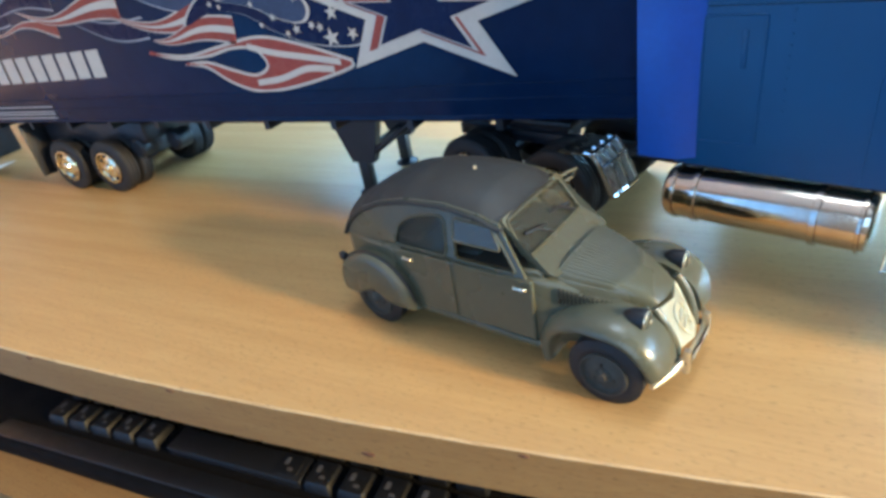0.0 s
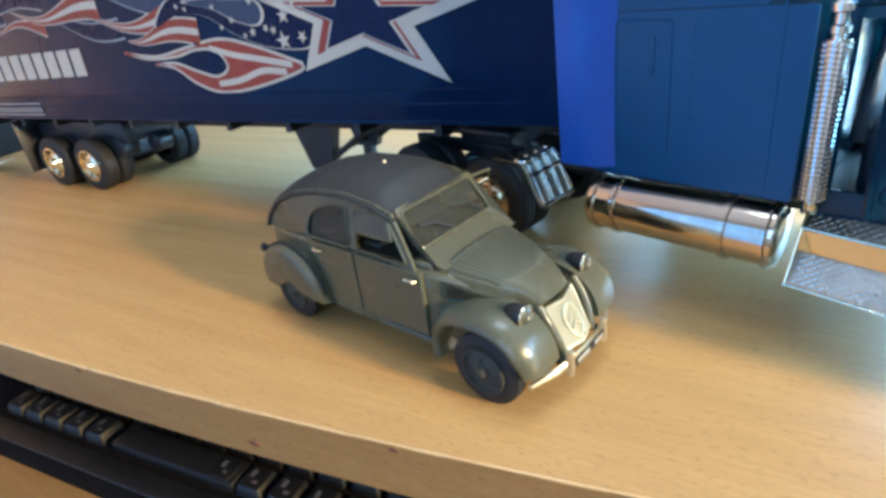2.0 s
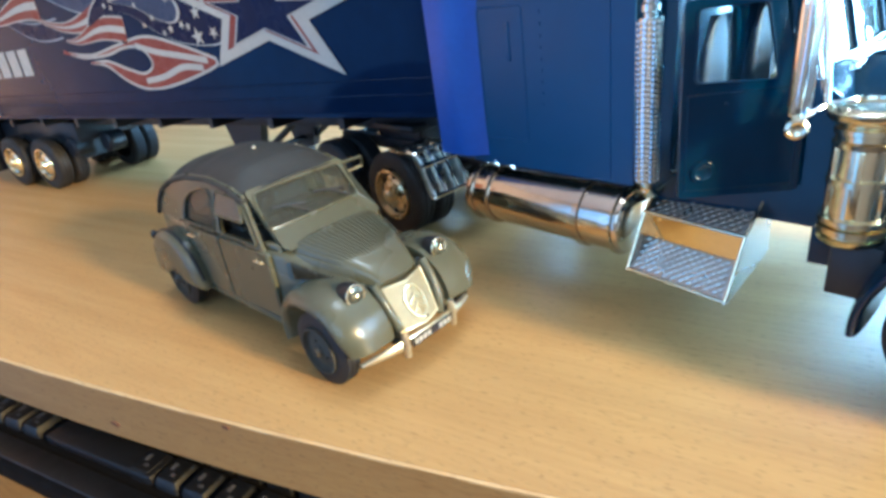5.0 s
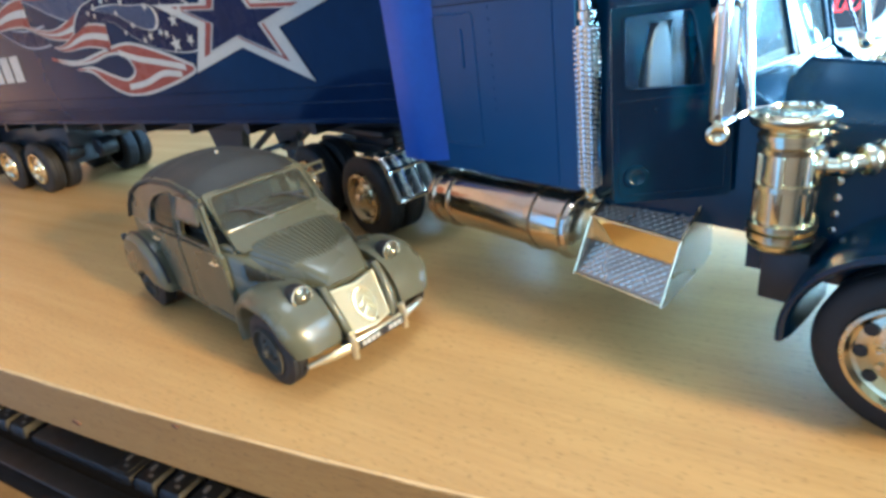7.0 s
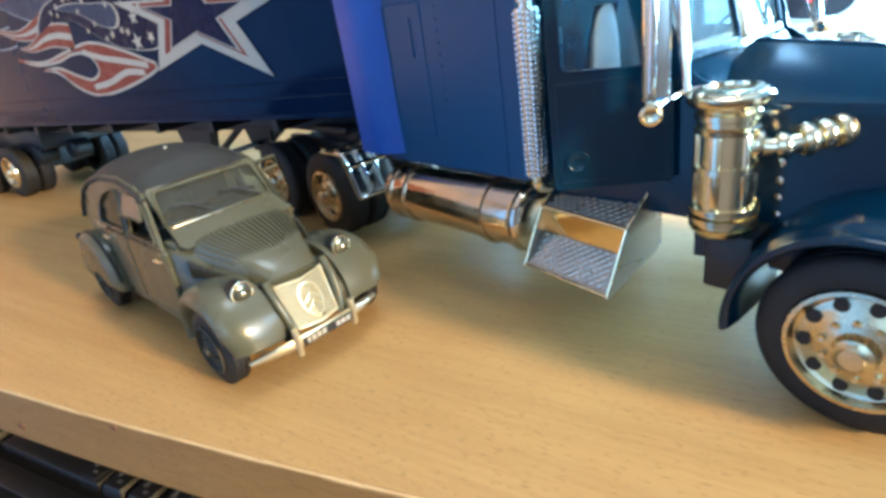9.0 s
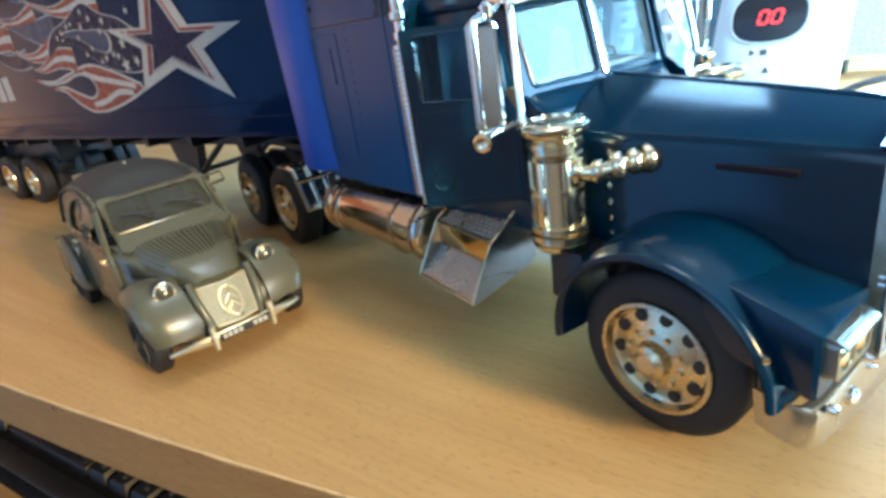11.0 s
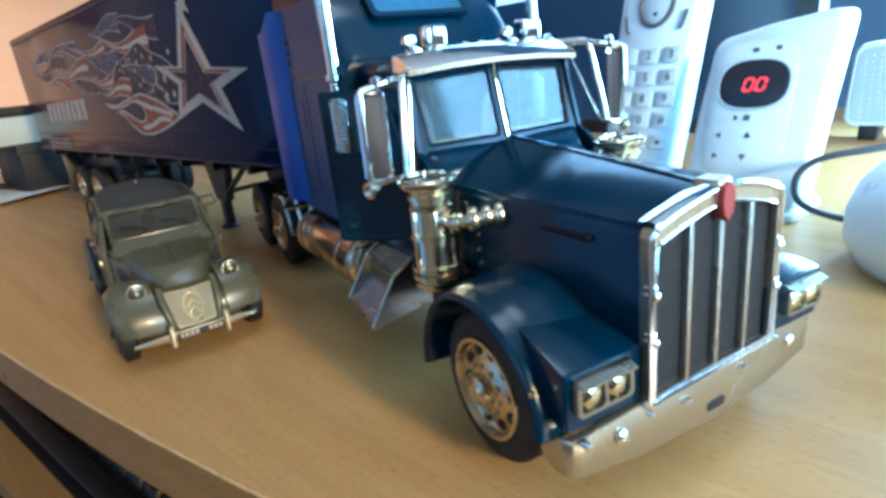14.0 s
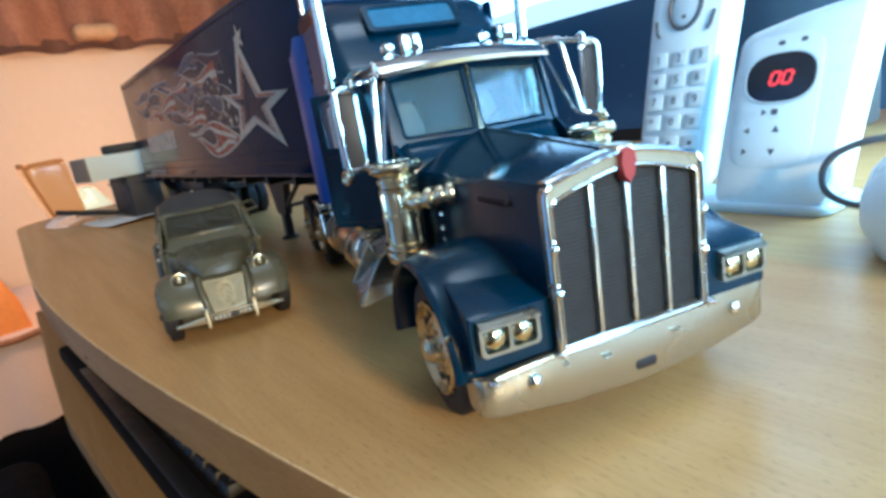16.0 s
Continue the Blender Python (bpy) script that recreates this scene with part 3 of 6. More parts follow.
for side in (0, 1):
    def sg(y, x=-4.4):
        """The step stands a little askew: its outer edge comes out towards the front."""
        v = y + 0.02 - 0.115 * (x + 4.4)
        return v if not side else 2 * MID - v
    bm = bmesh.new()
    for x in (-6.99, -4.42):
        panel(bm, [(-0.70, 1.72), (-0.55, 1.70), (1.25, 2.05), (1.55, 2.2), (1.6, 3.7), (1.3, 3.78), (0.15, 3.06)], [], lambda y, z: Vector((x, sg(y, x), z)), (0.06, 0, 0))
    step = part("step_box", bm, "satin", truck, "bright metal boarding step with diamond tread", smooth=30)
    tilt = lambda x, u: Vector((x, sg(-0.63 + 0.80 * u, x), 1.79 + 0.60 * u))
    bm = bmesh.new()
    panel(bm, [(-6.95, 0), (-4.40, 0), (-4.40, 1), (-6.95, 1)], [], tilt, (0, 0, -0.05))
    flat = bmesh.new()
    diamond(flat, -6.9, -4.45, 0.03, 1.24, 0.0)
    for v in flat.verts:
        v.co = tilt(v.co.x, v.co.y / 1.28) + Vector((0, 0, v.co.z))
    merge(bm, flat)
    part("lower_tread", bm, "tread", step, smooth=None)
    rise = lambda x, u: Vector((x, sg(0.16 + 1.3 * u, x), 3.04 + 0.42 * u))
    bm = bmesh.new()
    panel(bm, [(-6.95, 0), (-4.40, 0), (-4.40, 1), (-6.95, 1)], [], rise, (0, 0, -0.05))
    flat = bmesh.new()
    diamond(flat, -6.9, -4.45, 0.03, 1.24, 0.0)
    for v in flat.verts:
        v.co = rise(v.co.x, v.co.y / 1.28) + Vector((0, 0, v.co.z))
    merge(bm, flat)
    part("upper_tread", bm, "tread", step, smooth=None)
    bm = bmesh.new()
    panel(bm, [(-6.95, 2.38), (-4.40, 2.38), (-4.40, 3.02), (-6.95, 3.02)], [], lambda x, z: Vector((x, sg(0.17, x), z)), (0, sg(0.05) - sg(0), 0))
    # The amber colour stands for the warm desk reflected in the riser.
    part("riser", bm, "amber", step)
    bm = bmesh.new()
    for p, q in (((-6.96, -0.66, 1.76), (-4.37, -0.66, 1.76)), ((-6.96, 0.14, 3.05), (-4.37, 0.14, 3.05)), ((-6.96, -0.66, 1.76), (-6.96, 0.14, 3.05)), ((-4.39, -0.66, 1.76), (-4.39, 0.14, 3.05)), ((-4.39, 0.14, 3.05), (-4.39, 1.3, 3.78)), ((-6.96, 0.14, 3.05), (-6.96, 1.3, 3.78))):
        rod(bm, (p[0], sg(p[1], p[0]), p[2]), (q[0], sg(q[1], q[0]), q[2]), 0.038, 8)
    part("step_frame", bm, "warm_chrome", step)

# sleeper box with its raised roof
bm = bmesh.new()
rings = []
for x, w, z1, top in ((-13.1, 3.15, 11.6, 0.35), (-13.0, 3.25, 11.7, 0.4), (-10.5, 3.25, 11.5, 0.4), (-8.6, 3.25, 10.7, 0.35), (-7.8, 3.25, 9.7, 0.25), (-7.3, 3.21, 8.9, 0.2), (-7.15, 3.06, 8.8, 0.15)):
    rings.append([Vector((x, MID + y, z)) for y, z in section(w, 3.55, z1, 0.5, 5, top)])
loft(bm, rings)
sleeper = part("sleeper_box", bm, "navy", truck, "smooth navy sleeper box with raised roof", smooth=35)
for side in (0, 1):
    s = -1 if not side else 1
    yy = MID + s * 3.245
    bm = bmesh.new()
    # Thin plates added only to carry the veil-lightened navy.
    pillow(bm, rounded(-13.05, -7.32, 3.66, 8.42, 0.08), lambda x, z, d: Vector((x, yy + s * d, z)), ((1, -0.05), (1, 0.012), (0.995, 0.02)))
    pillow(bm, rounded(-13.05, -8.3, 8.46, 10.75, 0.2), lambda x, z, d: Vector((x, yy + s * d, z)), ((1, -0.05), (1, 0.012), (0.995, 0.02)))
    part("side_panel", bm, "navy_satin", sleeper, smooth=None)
    yy += s * 0.02
    bm = box(bmesh.new(), -8.03, -7.97, min(yy, yy + s * 0.02), max(yy, yy + s * 0.02), 3.7, 9.0)
    part("seam", bm, "navy_satin", sleeper)
    for z in (8.5, 8.78):
        bm = box(bmesh.new(), -12.6, -9.0, min(yy, yy + s * 0.015), max(yy, yy + s * 0.015), z - 0.03, z + 0.03)
        part("seam", bm, "navy_satin", sleeper)
    bm = pipe(bmesh.new(), [(x, yy, z) for x, z in rounded(-12.35, -10.7, 4.5, 8.2, 0.12) + rounded(-12.35, -10.7, 4.5, 8.2, 0.12)[:1]], 0.028, 6)
    part("locker_edge", bm, "navy_satin", sleeper)
    bm = box(bmesh.new(), -11.3, -11.16, min(yy, yy + s * 0.03), max(yy, yy + s * 0.03), 6.75, 7.8, 0.01)
    part("latch", bm, "navy_satin", sleeper)
    for x in (-12.5, -10.1):
        for k in range(10):
            bm = lathe(bmesh.new(), (x, yy, 5.6 + 0.3 * k), (0, s, 0), [(0, 0.045), (0.02, 0.04), (0.03, 0.001)], 8)
            part("rivet", bm, "navy_satin", sleeper)
    for z in (9.0, 9.35, 9.7):
        bm = lathe(bmesh.new(), (-12.0, yy, z), (0, s, 0), [(0, 0.09), (0.05, 0.08), (0.06, 0.001)], 10)
        part("marker_lamp", bm, "black", sleeper)
# roof window in the slope
bm = bmesh.new()
slope = lambda u, v: Vector((-8.55 + 1.0 * v / 1.15 * 0.85 + 0.02, MID + u, 10.85 - 1.05 * v / 1.15))
panel(bm, rounded(-1.75, 1.75, -0.05, 1.05, 0.2), [rounded(-1.55, 1.55, 0.1, 0.9, 0.15)], slope, (0.12, 0, 0.1))
part("roof_window_frame", bm, "navy", sleeper, smooth=None)
bm = bmesh.new()
panel(bm, rounded(-1.55, 1.55, 0.1, 0.9, 0.15), [], lambda u, v: slope(u, v) + Vector((0.05, 0, 0.05)), (0.02, 0, 0.02))
part("roof_window", bm, "glazing", sleeper, smooth=None)
# bright blue side extenders behind the sleeper
for side in (0, 1):
    y0 = 0.18 if not side else 2 * MID - 0.18
    s = 1 if not side else -1
    bm = bmesh.new()
    sec = [(-14.1, 3.92, 0.0), (-13.6, 3.9, 0.0), (-12.9, 3.9, 0.06), (-12.4, 3.9, 0.42)]
    sheet(bm, [[Vector((x, y0 + s * dy, zb)), Vector((x - 0.05, y0 + s * dy, (zb + 10.25) / 2)), Vector((x - 0.1 + (0.3 if x > -13.0 else 0), y0 + s * dy, 10.2 + (0.6 if x > -13.0 else 0)))] for x, zb, dy in sec])
    thicken(bm, 0.12)
    part("side_extender", bm, "cobalt", truck, "bright cobalt blue side extender panel")

# cab
cab = place("cab", mesh("cab", box(bmesh.new(), -7.2, -3.6, 1.15, 2 * MID - 1.15, 3.3, 3.6, 0.1), "interior"), truck)
for side in (0, 1):
    y, s = (1.0, 1) if not side else (2 * MID - 1.0, -1)
    bm = bmesh.new()
    outer = [(-7.2, 3.2), (-3.3, 3.2), (-3.2, 3.3), (-3.2, 6.0), (-3.72, 6.35), (-4.12, 8.2), (-4.3, 8.42), (-7.2, 8.5)]
    aperture = [(-6.62, 3.95), (-3.85, 3.95), (-3.8, 6.0), (-3.98, 6.4), (-4.36, 7.95), (-6.62, 8.0)]
    panel(bm, outer, [aperture], lambda x, z: Vector((x, y + s * max(0, z - 6.2) * 0.06, z)), (0, s * 0.12, 0))
    part("cab_side", bm, "navy", cab, smooth=None)
    # the door: ajar on the near side, shut on the far one
    swing = radians(42 if not side else 1)
    cs, sn = math.cos(swing), math.sin(swing)
    leaf = lambda u, z, d=0.0: Vector((-3.6 - u * cs + d * sn, y - s * (0.02 + u * sn + d * cs), z))
    edge = soften([(0.16, 4.05), (2.58, 4.05), (2.61, 8.06), (0.82, 8.02), (0.42, 6.4), (0.2, 6.0)], 0.1, 3)
    pane = soften([(0.76, 6.40), (2.35, 6.48), (2.37, 7.90), (1.1, 7.90)], 0.14, 4)
    inward = leaf(0, 0, -0.13) - leaf(0, 0)
    bm = bmesh.new()
    panel(bm, edge, [pane], leaf, inward)
    dd = part("cab_door", bm, "navy", cab, "navy cab door standing ajar" if not side else "", smooth=None)
    bm = bmesh.new()
    panel(bm, pane, [], lambda u, z: leaf(u, z, -0.06), inward * 0.12)
    part("side_window", bm, "glass", dd, smooth=None).visible_shadow = False
    bm = pipe(bmesh.new(), [leaf(u, z, 0.0) for u, z in pane + pane[:1]], 0.035, 6)
    part("window_seal", bm, "navy", dd)
    bm = pipe(bmesh.new(), [leaf(u, z, 0.0) for u, z in ((0.3, 4.22), (2.46, 4.22), (2.48, 6.25), (0.36, 6.25), (0.3, 4.22))], 0.022, 6)
    part("panel_edge", bm, "navy", dd)
    bm = lathe(bmesh.new(), leaf(1.73, 6.03, 0), leaf(0, 0, 1) - leaf(0, 0), [(0, 0.05), (0.05, 0.045), (0.07, 0.001)], 10)
    part("door_button", bm, "navy", dd)
    bm = lathe(bmesh.new(), leaf(2.1, 4.62, 0), leaf(0, 0, 1) - leaf(0, 0), [(0, 0.26), (0.04, 0.24), (0.045, 0.17), (0.03, 0.15), (0.03, 0.001)], 24)
    part("round_badge", bm, "navy", dd)
# roof, firewall and windscreen frame
bm = bmesh.new()
loft(bm, [[Vector((x, MID + yy, z)) for yy, z in section(w, 8.2, z1, 0.2, 4, 0.12)] for x, w, z1 in ((-7.2, 2.72, 8.7), (-4.8, 2.7, 8.65), (-4.25, 2.62, 8.5))])
part("cab_roof", bm, "navy", cab, smooth=40)
bm = bmesh.new()
box(bm, -4.0, -3.45, 1.1, 2 * MID - 1.1, 3.3, 5.6, 0.08)
part("firewall", bm, "navy", cab)
# cowl that rises from the bonnet to the windscreen
bm = bmesh.new()
loft(bm, [[Vector((x, MID + yy, z)) for yy, z in section(w, 5.0, z1, 0.3, 5, top)] for x, w, z1, top in ((-4.05, 2.68, 6.34, 0.12), (-3.72, 2.64, 6.3, 0.14), (-3.45, 2.55, 6.0, 0.34), (-3.25, 2.48, 5.75, 0.5))])
part("cowl", bm, "navy", cab, smooth=50)
ws = lambda u, v: Vector((-3.68 - 0.26 * v - 0.04 * abs(u), MID + u, 6.36 + v))
bm = bmesh.new()
lt = soften([(-2.32, 0.12), (-0.14, 0.10), (-0.14, 1.88), (-2.42, 1.74)], 0.12, 4)
rt = [(-u, v) for u, v in lt[::-1]]
panel(bm, [(-2.66, -0.1), (0, -0.1), (2.66, -0.1), (2.62, 2.05), (0, 2.1), (-2.62, 2.05)], [lt, rt], ws, (-0.14, 0, 0))
part("windscreen_frame", bm, "navy", cab, smooth=None)
for pane in (lt, rt):
    bm = bmesh.new()
    panel(bm, pane, [], lambda u, v: ws(u, v) + Vector((-0.05, 0, 0)), (-0.02, 0, 0))
    part("windscreen", bm, "screen", cab, smooth=None).visible_shadow = False
    bm = pipe(bmesh.new(), [ws(u, v) + Vector((0.01, 0, 0)) for u, v in pane + pane[:1]], 0.05, 6)
    part("screen_seal", bm, "navy", cab)
for y in (2.35, 5.15):
    bm = bmesh.new()
    box(bm, -6.3, -5.4, y - 0.55, y + 0.55, 3.6, 5.3, 0.2, 3)
    loft(bm, [[Vector((x, y + yy, z)) for x, yy in rounded(-6.6 + 0.1 * k, -6.2, -w, w, 0.12, 3)] for k, (z, w) in enumerate(((5.0, 0.62), (6.2, 0.6), (6.9, 0.52), (7.35, 0.38), (7.5, 0.3)))])
    part("seat", bm, "seat", cab)
bm = bmesh.new()
pipe(bm, [(-4.75 + 0.2 * math.sin(a), 5.05 + 0.5 * math.cos(a), 6.4 + 0.45 * math.sin(a)) for a in [2 * math.pi * k / 20 for k in range(21)]], 0.05, 6)
rod(bm, (-4.75, 5.05, 6.4), (-4.2, 5.05, 5.9), 0.06, 8)
part("steering_wheel", bm, "black", cab)
bm = bmesh.new()
loft(bm, [[Vector((x, yy, z)) for x, z in ((-4.6, 5.2), (-4.6, 6.35), (-4.35, 6.5), (-4.0, 6.42), (-3.95, 5.2))] for yy in (1.2, 3.6, 3.9, 6.3)])
part("dashboard", bm, "gilt_dash", cab, "dull golden dashboard behind the windscreen", smooth=30)
# visor, lamps and horns on the roof
bm = bmesh.new()
loft(bm, [[Vector((x - 0.1 * (abs(yy) / 2.65) ** 2, MID + yy, z + 0.14 * (1 - (yy / 2.75) ** 2))) for x, z in ((-4.55, 8.35), (-4.5, 8.76), (-4.2, 8.72), (-3.8, 8.5), (-3.66, 8.34), (-3.68, 8.22), (-3.95, 8.26))] for yy in (-2.72, -2.66, -2.4, -1.4, 0, 1.4, 2.4, 2.6, 2.66)])
part("sun_visor", bm, "chrome", cab, "chrome sun visor over the windscreen", smooth=45)
bm = rod(bmesh.new(), ws(0, 0.05) + Vector((0.03, 0, 0)), ws(0, 1.95) + Vector((0.03, 0, 0)), 0.055, 8)
part("divider", bm, "amber", cab)
for y, big in ((1.62, 2), (2.3, 1), (3.2, 0), (3.75, 0), (4.3, 0), (4.75, 2), (5.45, 1), (6.05, 0)):
    bm = bmesh.new()
    if big == 1:
        box(bm, -5.0, -4.45, y - 0.3, y + 0.3, 8.82, 9.4, 0.08, 3)
        rod(bm, (-4.75, y, 8.55), (-4.75, y, 8.9), 0.16)
        lathe(bm, (-4.75, y, 8.72), (0, 0, 1), [(0, 0.24), (0.06, 0.24), (0.1, 0.18)], 14)
        part("roof_beacon", bm, "chrome", cab)
    elif big == 2:
        rod(bm, (-4.8, y, 8.5), (-4.8, y, 9.0), 0.09)
        lathe(bm, (-4.8, y, 9.05), (1, 0, 0), [(-0.32, 0.001), (-0.3, 0.1), (-0.1, 0.18), (0.08, 0.2), (0.2, 0.16), (0.24, 0.001)], 14)
        lathe(bm, (-4.8, y, 8.66), (1, 0, 0), [(-0.4, 0.1), (0.2, 0.13), (0.34, 0.24), (0.4, 0.24), (0.42, 0.001)], 14)
        part("roof_horn", bm, "chrome", cab)
    else:
        lathe(bm, (-4.55, y, 8.62), (0, 0, 1), [(0, 0.16), (0.16, 0.17), (0.3, 0.11), (0.33, 0.001)], 14)
        part("roof_lamp", bm, "chrome", cab)

# exhaust stacks with a perforated guard
for side in (0, 1):
    y, s = (0.2, 1) if not side else (2 * MID - 0.2, -1)
    bm = bmesh.new()
    lathe(bm, (-6.8, y, 3.3), (0, 0, 1), [(0.42, 0.15), (0.5, 0.15), (4.5, 0.15), (4.55, 0.2), (4.7, 0.2), (4.74, 0.15), (4.95, 0.15), (5.0, 0.24), (5.15, 0.24), (5.2, 0.17), (9.3, 0.17), (9.32, 0.12)], 20)
    stack = part("exhaust_pipe", bm, "chrome", truck, "chrome exhaust stack with a perforated guard")
    bm = lathe(bmesh.new(), (-6.8, y, 3.98), (0, 0, 1), [(0, 0.2), (0, 0.27), (3.74, 0.27), (3.74, 0.2)], 24)
    guard = part("guard", bm, "chrome", stack)
    bm = bmesh.new()
    for r in range(31):
        for k in range(18):
            a = 2 * math.pi * k / 18
            c = Vector((-6.8 + 0.27 * math.cos(a), y + 0.27 * math.sin(a), 4.05 + 0.119 * r))
            o, u = Vector((math.cos(a), math.sin(a), 0)), Vector((-math.sin(a), math.cos(a), 0)) * 0.034
            v = Vector((0, 0, 0.042))
            vs = [bm.verts.new(c + d) for d in (u + v, v - u, -u - v, u - v)]
            top = bm.verts.new(c + o * 0.03)
            for j in range(4):
                bm.faces.new((vs[j], vs[(j + 1) % 4], top))
    tagged(part("guard_studs", bm, "chrome", stack, smooth=None), kind="stuff")
    bm = pipe(bmesh.new(), curve([(-6.8, y, 4.0), (-6.78, y + s * 0.02, 3.74), (-6.84, y + s * 0.35, 3.56), (-6.9, y + s * 1.5, 3.5)], 6), 0.15, 14)
    part("elbow", bm, "amber", stack)

# bonnet and front wings
def ridge(w, z0, z1, top):
    """The bonnet's cross-section: upright sides, softly rounded edges, two flat slopes up to the ridge."""
    right = [(-w, z0), (-w, z1 - 0.22), (-w + 0.03, z1 - 0.1), (-w + 0.1, z1), (-w * 0.66, z1 + top * 0.42), (-w * 0.33, z1 + top * 0.74), (-0.16, z1 + top * 0.96), (0.0, z1 + top)]
    return right + [(-y, z) for y, z in right[-2::-1]]


bm = bmesh.new()
loft(bm, [[Vector((x, MID + y, z)) for y, z in ridge(w, 2.2, z1, top)] for x, w, z1, top in ((-3.45, 2.42, 5.56, 0.84), (-2.5, 2.35, 5.56, 0.76), (0.0, 2.12, 5.54, 0.54), (2.5, 1.9, 5.46, 0.36), (2.66, 1.86, 5.42, 0.34))])
hood = part("bonnet", bm, "navy", truck, "long glossy navy bonnet with a raised centre ridge", smooth=28)
bm = bmesh.new()
loft(bm, [[Vector((x, MID + y, z)) for y, z in ((-0.09, zc - 0.08), (0.09, zc - 0.08), (0.05, zc + 0.04), (-0.05, zc + 0.04))] for x, zc in ((-3.4, 6.40), (0, 6.08), (2.6, 5.82))])
part("hinge_strip", bm, "navy", hood)
for side in (0, 1):
    s = -1 if not side else 1
    for z in (3.4, 3.75, 4.1, 4.45):
        bm = lathe(bmesh.new(), (-1.9, MID + s * 2.25, z), (0, s, 0), [(0, 0.09), (0.08, 0.08), (0.1, 0.001)], 10)
        part("latch", bm, "chrome", hood)
    bm = box(bmesh.new(), -0.4, 1.6, MID + s * 2.04 - 0.06, MID + s * 2.04 + 0.06, 4.98, 5.1, 0.02)
    part("bonnet_script_bar", bm, "dim_red", hood)
    # arch over the wheel
    m0 = (lambda y: y) if not side else (lambda y: 2 * MID - y)
    bm = bmesh.new()
    rings = []
    for k in range(33):
        a = 184 - (184 - 2) * k / 32
        c, q = math.cos(radians(a)), math.sin(radians(a))
        fl = max(0.0, q)
        prof = [(1.98, 0.25), (2.02, -0.10), (2.05, -0.20), (2.11, -0.25), (2.18, -0.22), (2.21, -0.12), (2.22, 0.02), (2.24 + 0.04 * fl, 0.12), (2.26 + 0.09 * fl, 0.5), (2.28 + 0.14 * fl, 1.2), (2.3 + 0.16 * fl, 2.1), (2.0, 2.1), (1.96, 1.0)]
        rings.append([Vector((r * c * (1.04 if c > 0 else 1.0), m0(y), 1.7 + r * q)) for r, y in prof])
    loft(bm, rings)
    wing = part("front_wing", bm, "navy", truck, "rounded navy front wing over the wheel", smooth=55)
    # headlamp pod
    bm = bmesh.new()
    loft(bm, [[Vector((x, m0(y), z)) for y, z in rounded(ya, 2.0, zl, zh, 0.07, 2)] for x, ya, zl, zh in ((0.9, 0.16, 2.6, 3.7), (1.5, 0.10, 2.3, 3.58), (2.66, -0.02, 2.12, 3.30), (2.74, 0.02, 2.16, 3.25))])
    part("headlamp_pod", bm, "navy", wing, smooth=30)
    bm = bmesh.new()
    y0, y1 = sorted((m0(0.12), m0(1.42)))
    mc = (y0 + y1) / 2
    panel(bm, rounded(y0, y1, 2.48, 3.16, 0.12), [rounded(y0 + 0.08, mc - 0.03, 2.55, 3.07, 0.1), rounded(mc + 0.03, y1 - 0.08, 2.55, 3.07, 0.1)], lambda y, z: Vector((2.72, y, z)), (0.2, 0, 0))
    loft(bm, [[Vector((x, y, z)) for x, z in ((2.70, 3.05), (2.70, 3.2), (2.86, 3.18), (3.02, 3.1), (3.02, 3.06), (2.86, 3.1))] for y in (y0 + 0.02, y0 + 0.1, y1 - 0.1, y1 - 0.02)])
    lamp = part("headlamp_bezel", bm, "bezel", wing, "chrome twin headlamp bezel", smooth=None)
    bm = bmesh.new()
    panel(bm, rounded(y0 + 0.02, y1 - 0.02, 2.5, 3.12, 0.1), [], lambda y, z: Vector((2.715, y, z)), (0.02, 0, 0))
    part("reflector", bm, "amber", lamp, "golden lamp reflector", smooth=None)
    for c in (0.27, 0.73):
        bm = lathe(bmesh.new(), (2.73, y0 + (y1 - y0) * c, 2.81), (1, 0, 0), [(-0.02, 0.25), (0.12, 0.24), (0.2, 0.16), (0.22, 0.001)], 18)
        part("headlamp_lens", bm, "amber", lamp)
    bm = lathe(bmesh.new(), (2.1, m0(-0.22), 2.75), (0.6, -1 if not side else 1, 0), [(0, 0.07), (0.06, 0.06), (0.08, 0.001)], 14)
    part("side_marker", bm, "amber", wing)
    # mud guard box under the filter
    bm = box(bmesh.new(), -2.85, -1.95, *sorted((m0(0.5), m0(1.5))), 2.0, 3.2, 0.05)
    part("battery_box", bm, "chassis", truck)

# grille and bumper
GC, GW = 3.74, 1.93
askew = lambda y: -0.03 * (y - GC)
crown = lambda y: 0.36 * (1 - abs((y - GC) / GW) ** 1.5)
front = lambda x: (lambda y, z: Vector((x + askew(y), y, z)))
top_line = lambda w, z, n=14: [(GC + w - 2 * w * k / n, z + crown(GC + (w - 2 * w * k / n) * GW / w)) for k in range(n + 1)]
outer = [(GC - GW, 2.1), (GC + GW, 2.1)] + [(GC + GW, 5.28), (GC + GW - 0.05, 5.40)] + top_line(GW - 0.16, 5.47) + [(GC - GW + 0.05, 5.40), (GC - GW, 5.28)]
inner = [(GC - GW + 0.11, 2.2), (GC + GW - 0.11, 2.2)] + [(GC + GW - 0.11, 5.1)] + top_line(GW - 0.24, 5.18) + [(GC - GW + 0.11, 5.1)]
bm = bmesh.new()
panel(bm, outer, [inner], front(2.62), (0.26, 0, 0))
grille = part("grille_surround", bm, "bumper", truck, "chrome radiator surround with dark mesh", smooth=None)
for loop, r in ((outer, 0.055), (inner, 0.035)):
    bm = pipe(bmesh.new(), [front(2.88)(y, z) for y, z in loop + loop[:1]], r, 8)
    part("surround_bead", bm, "chrome", grille)
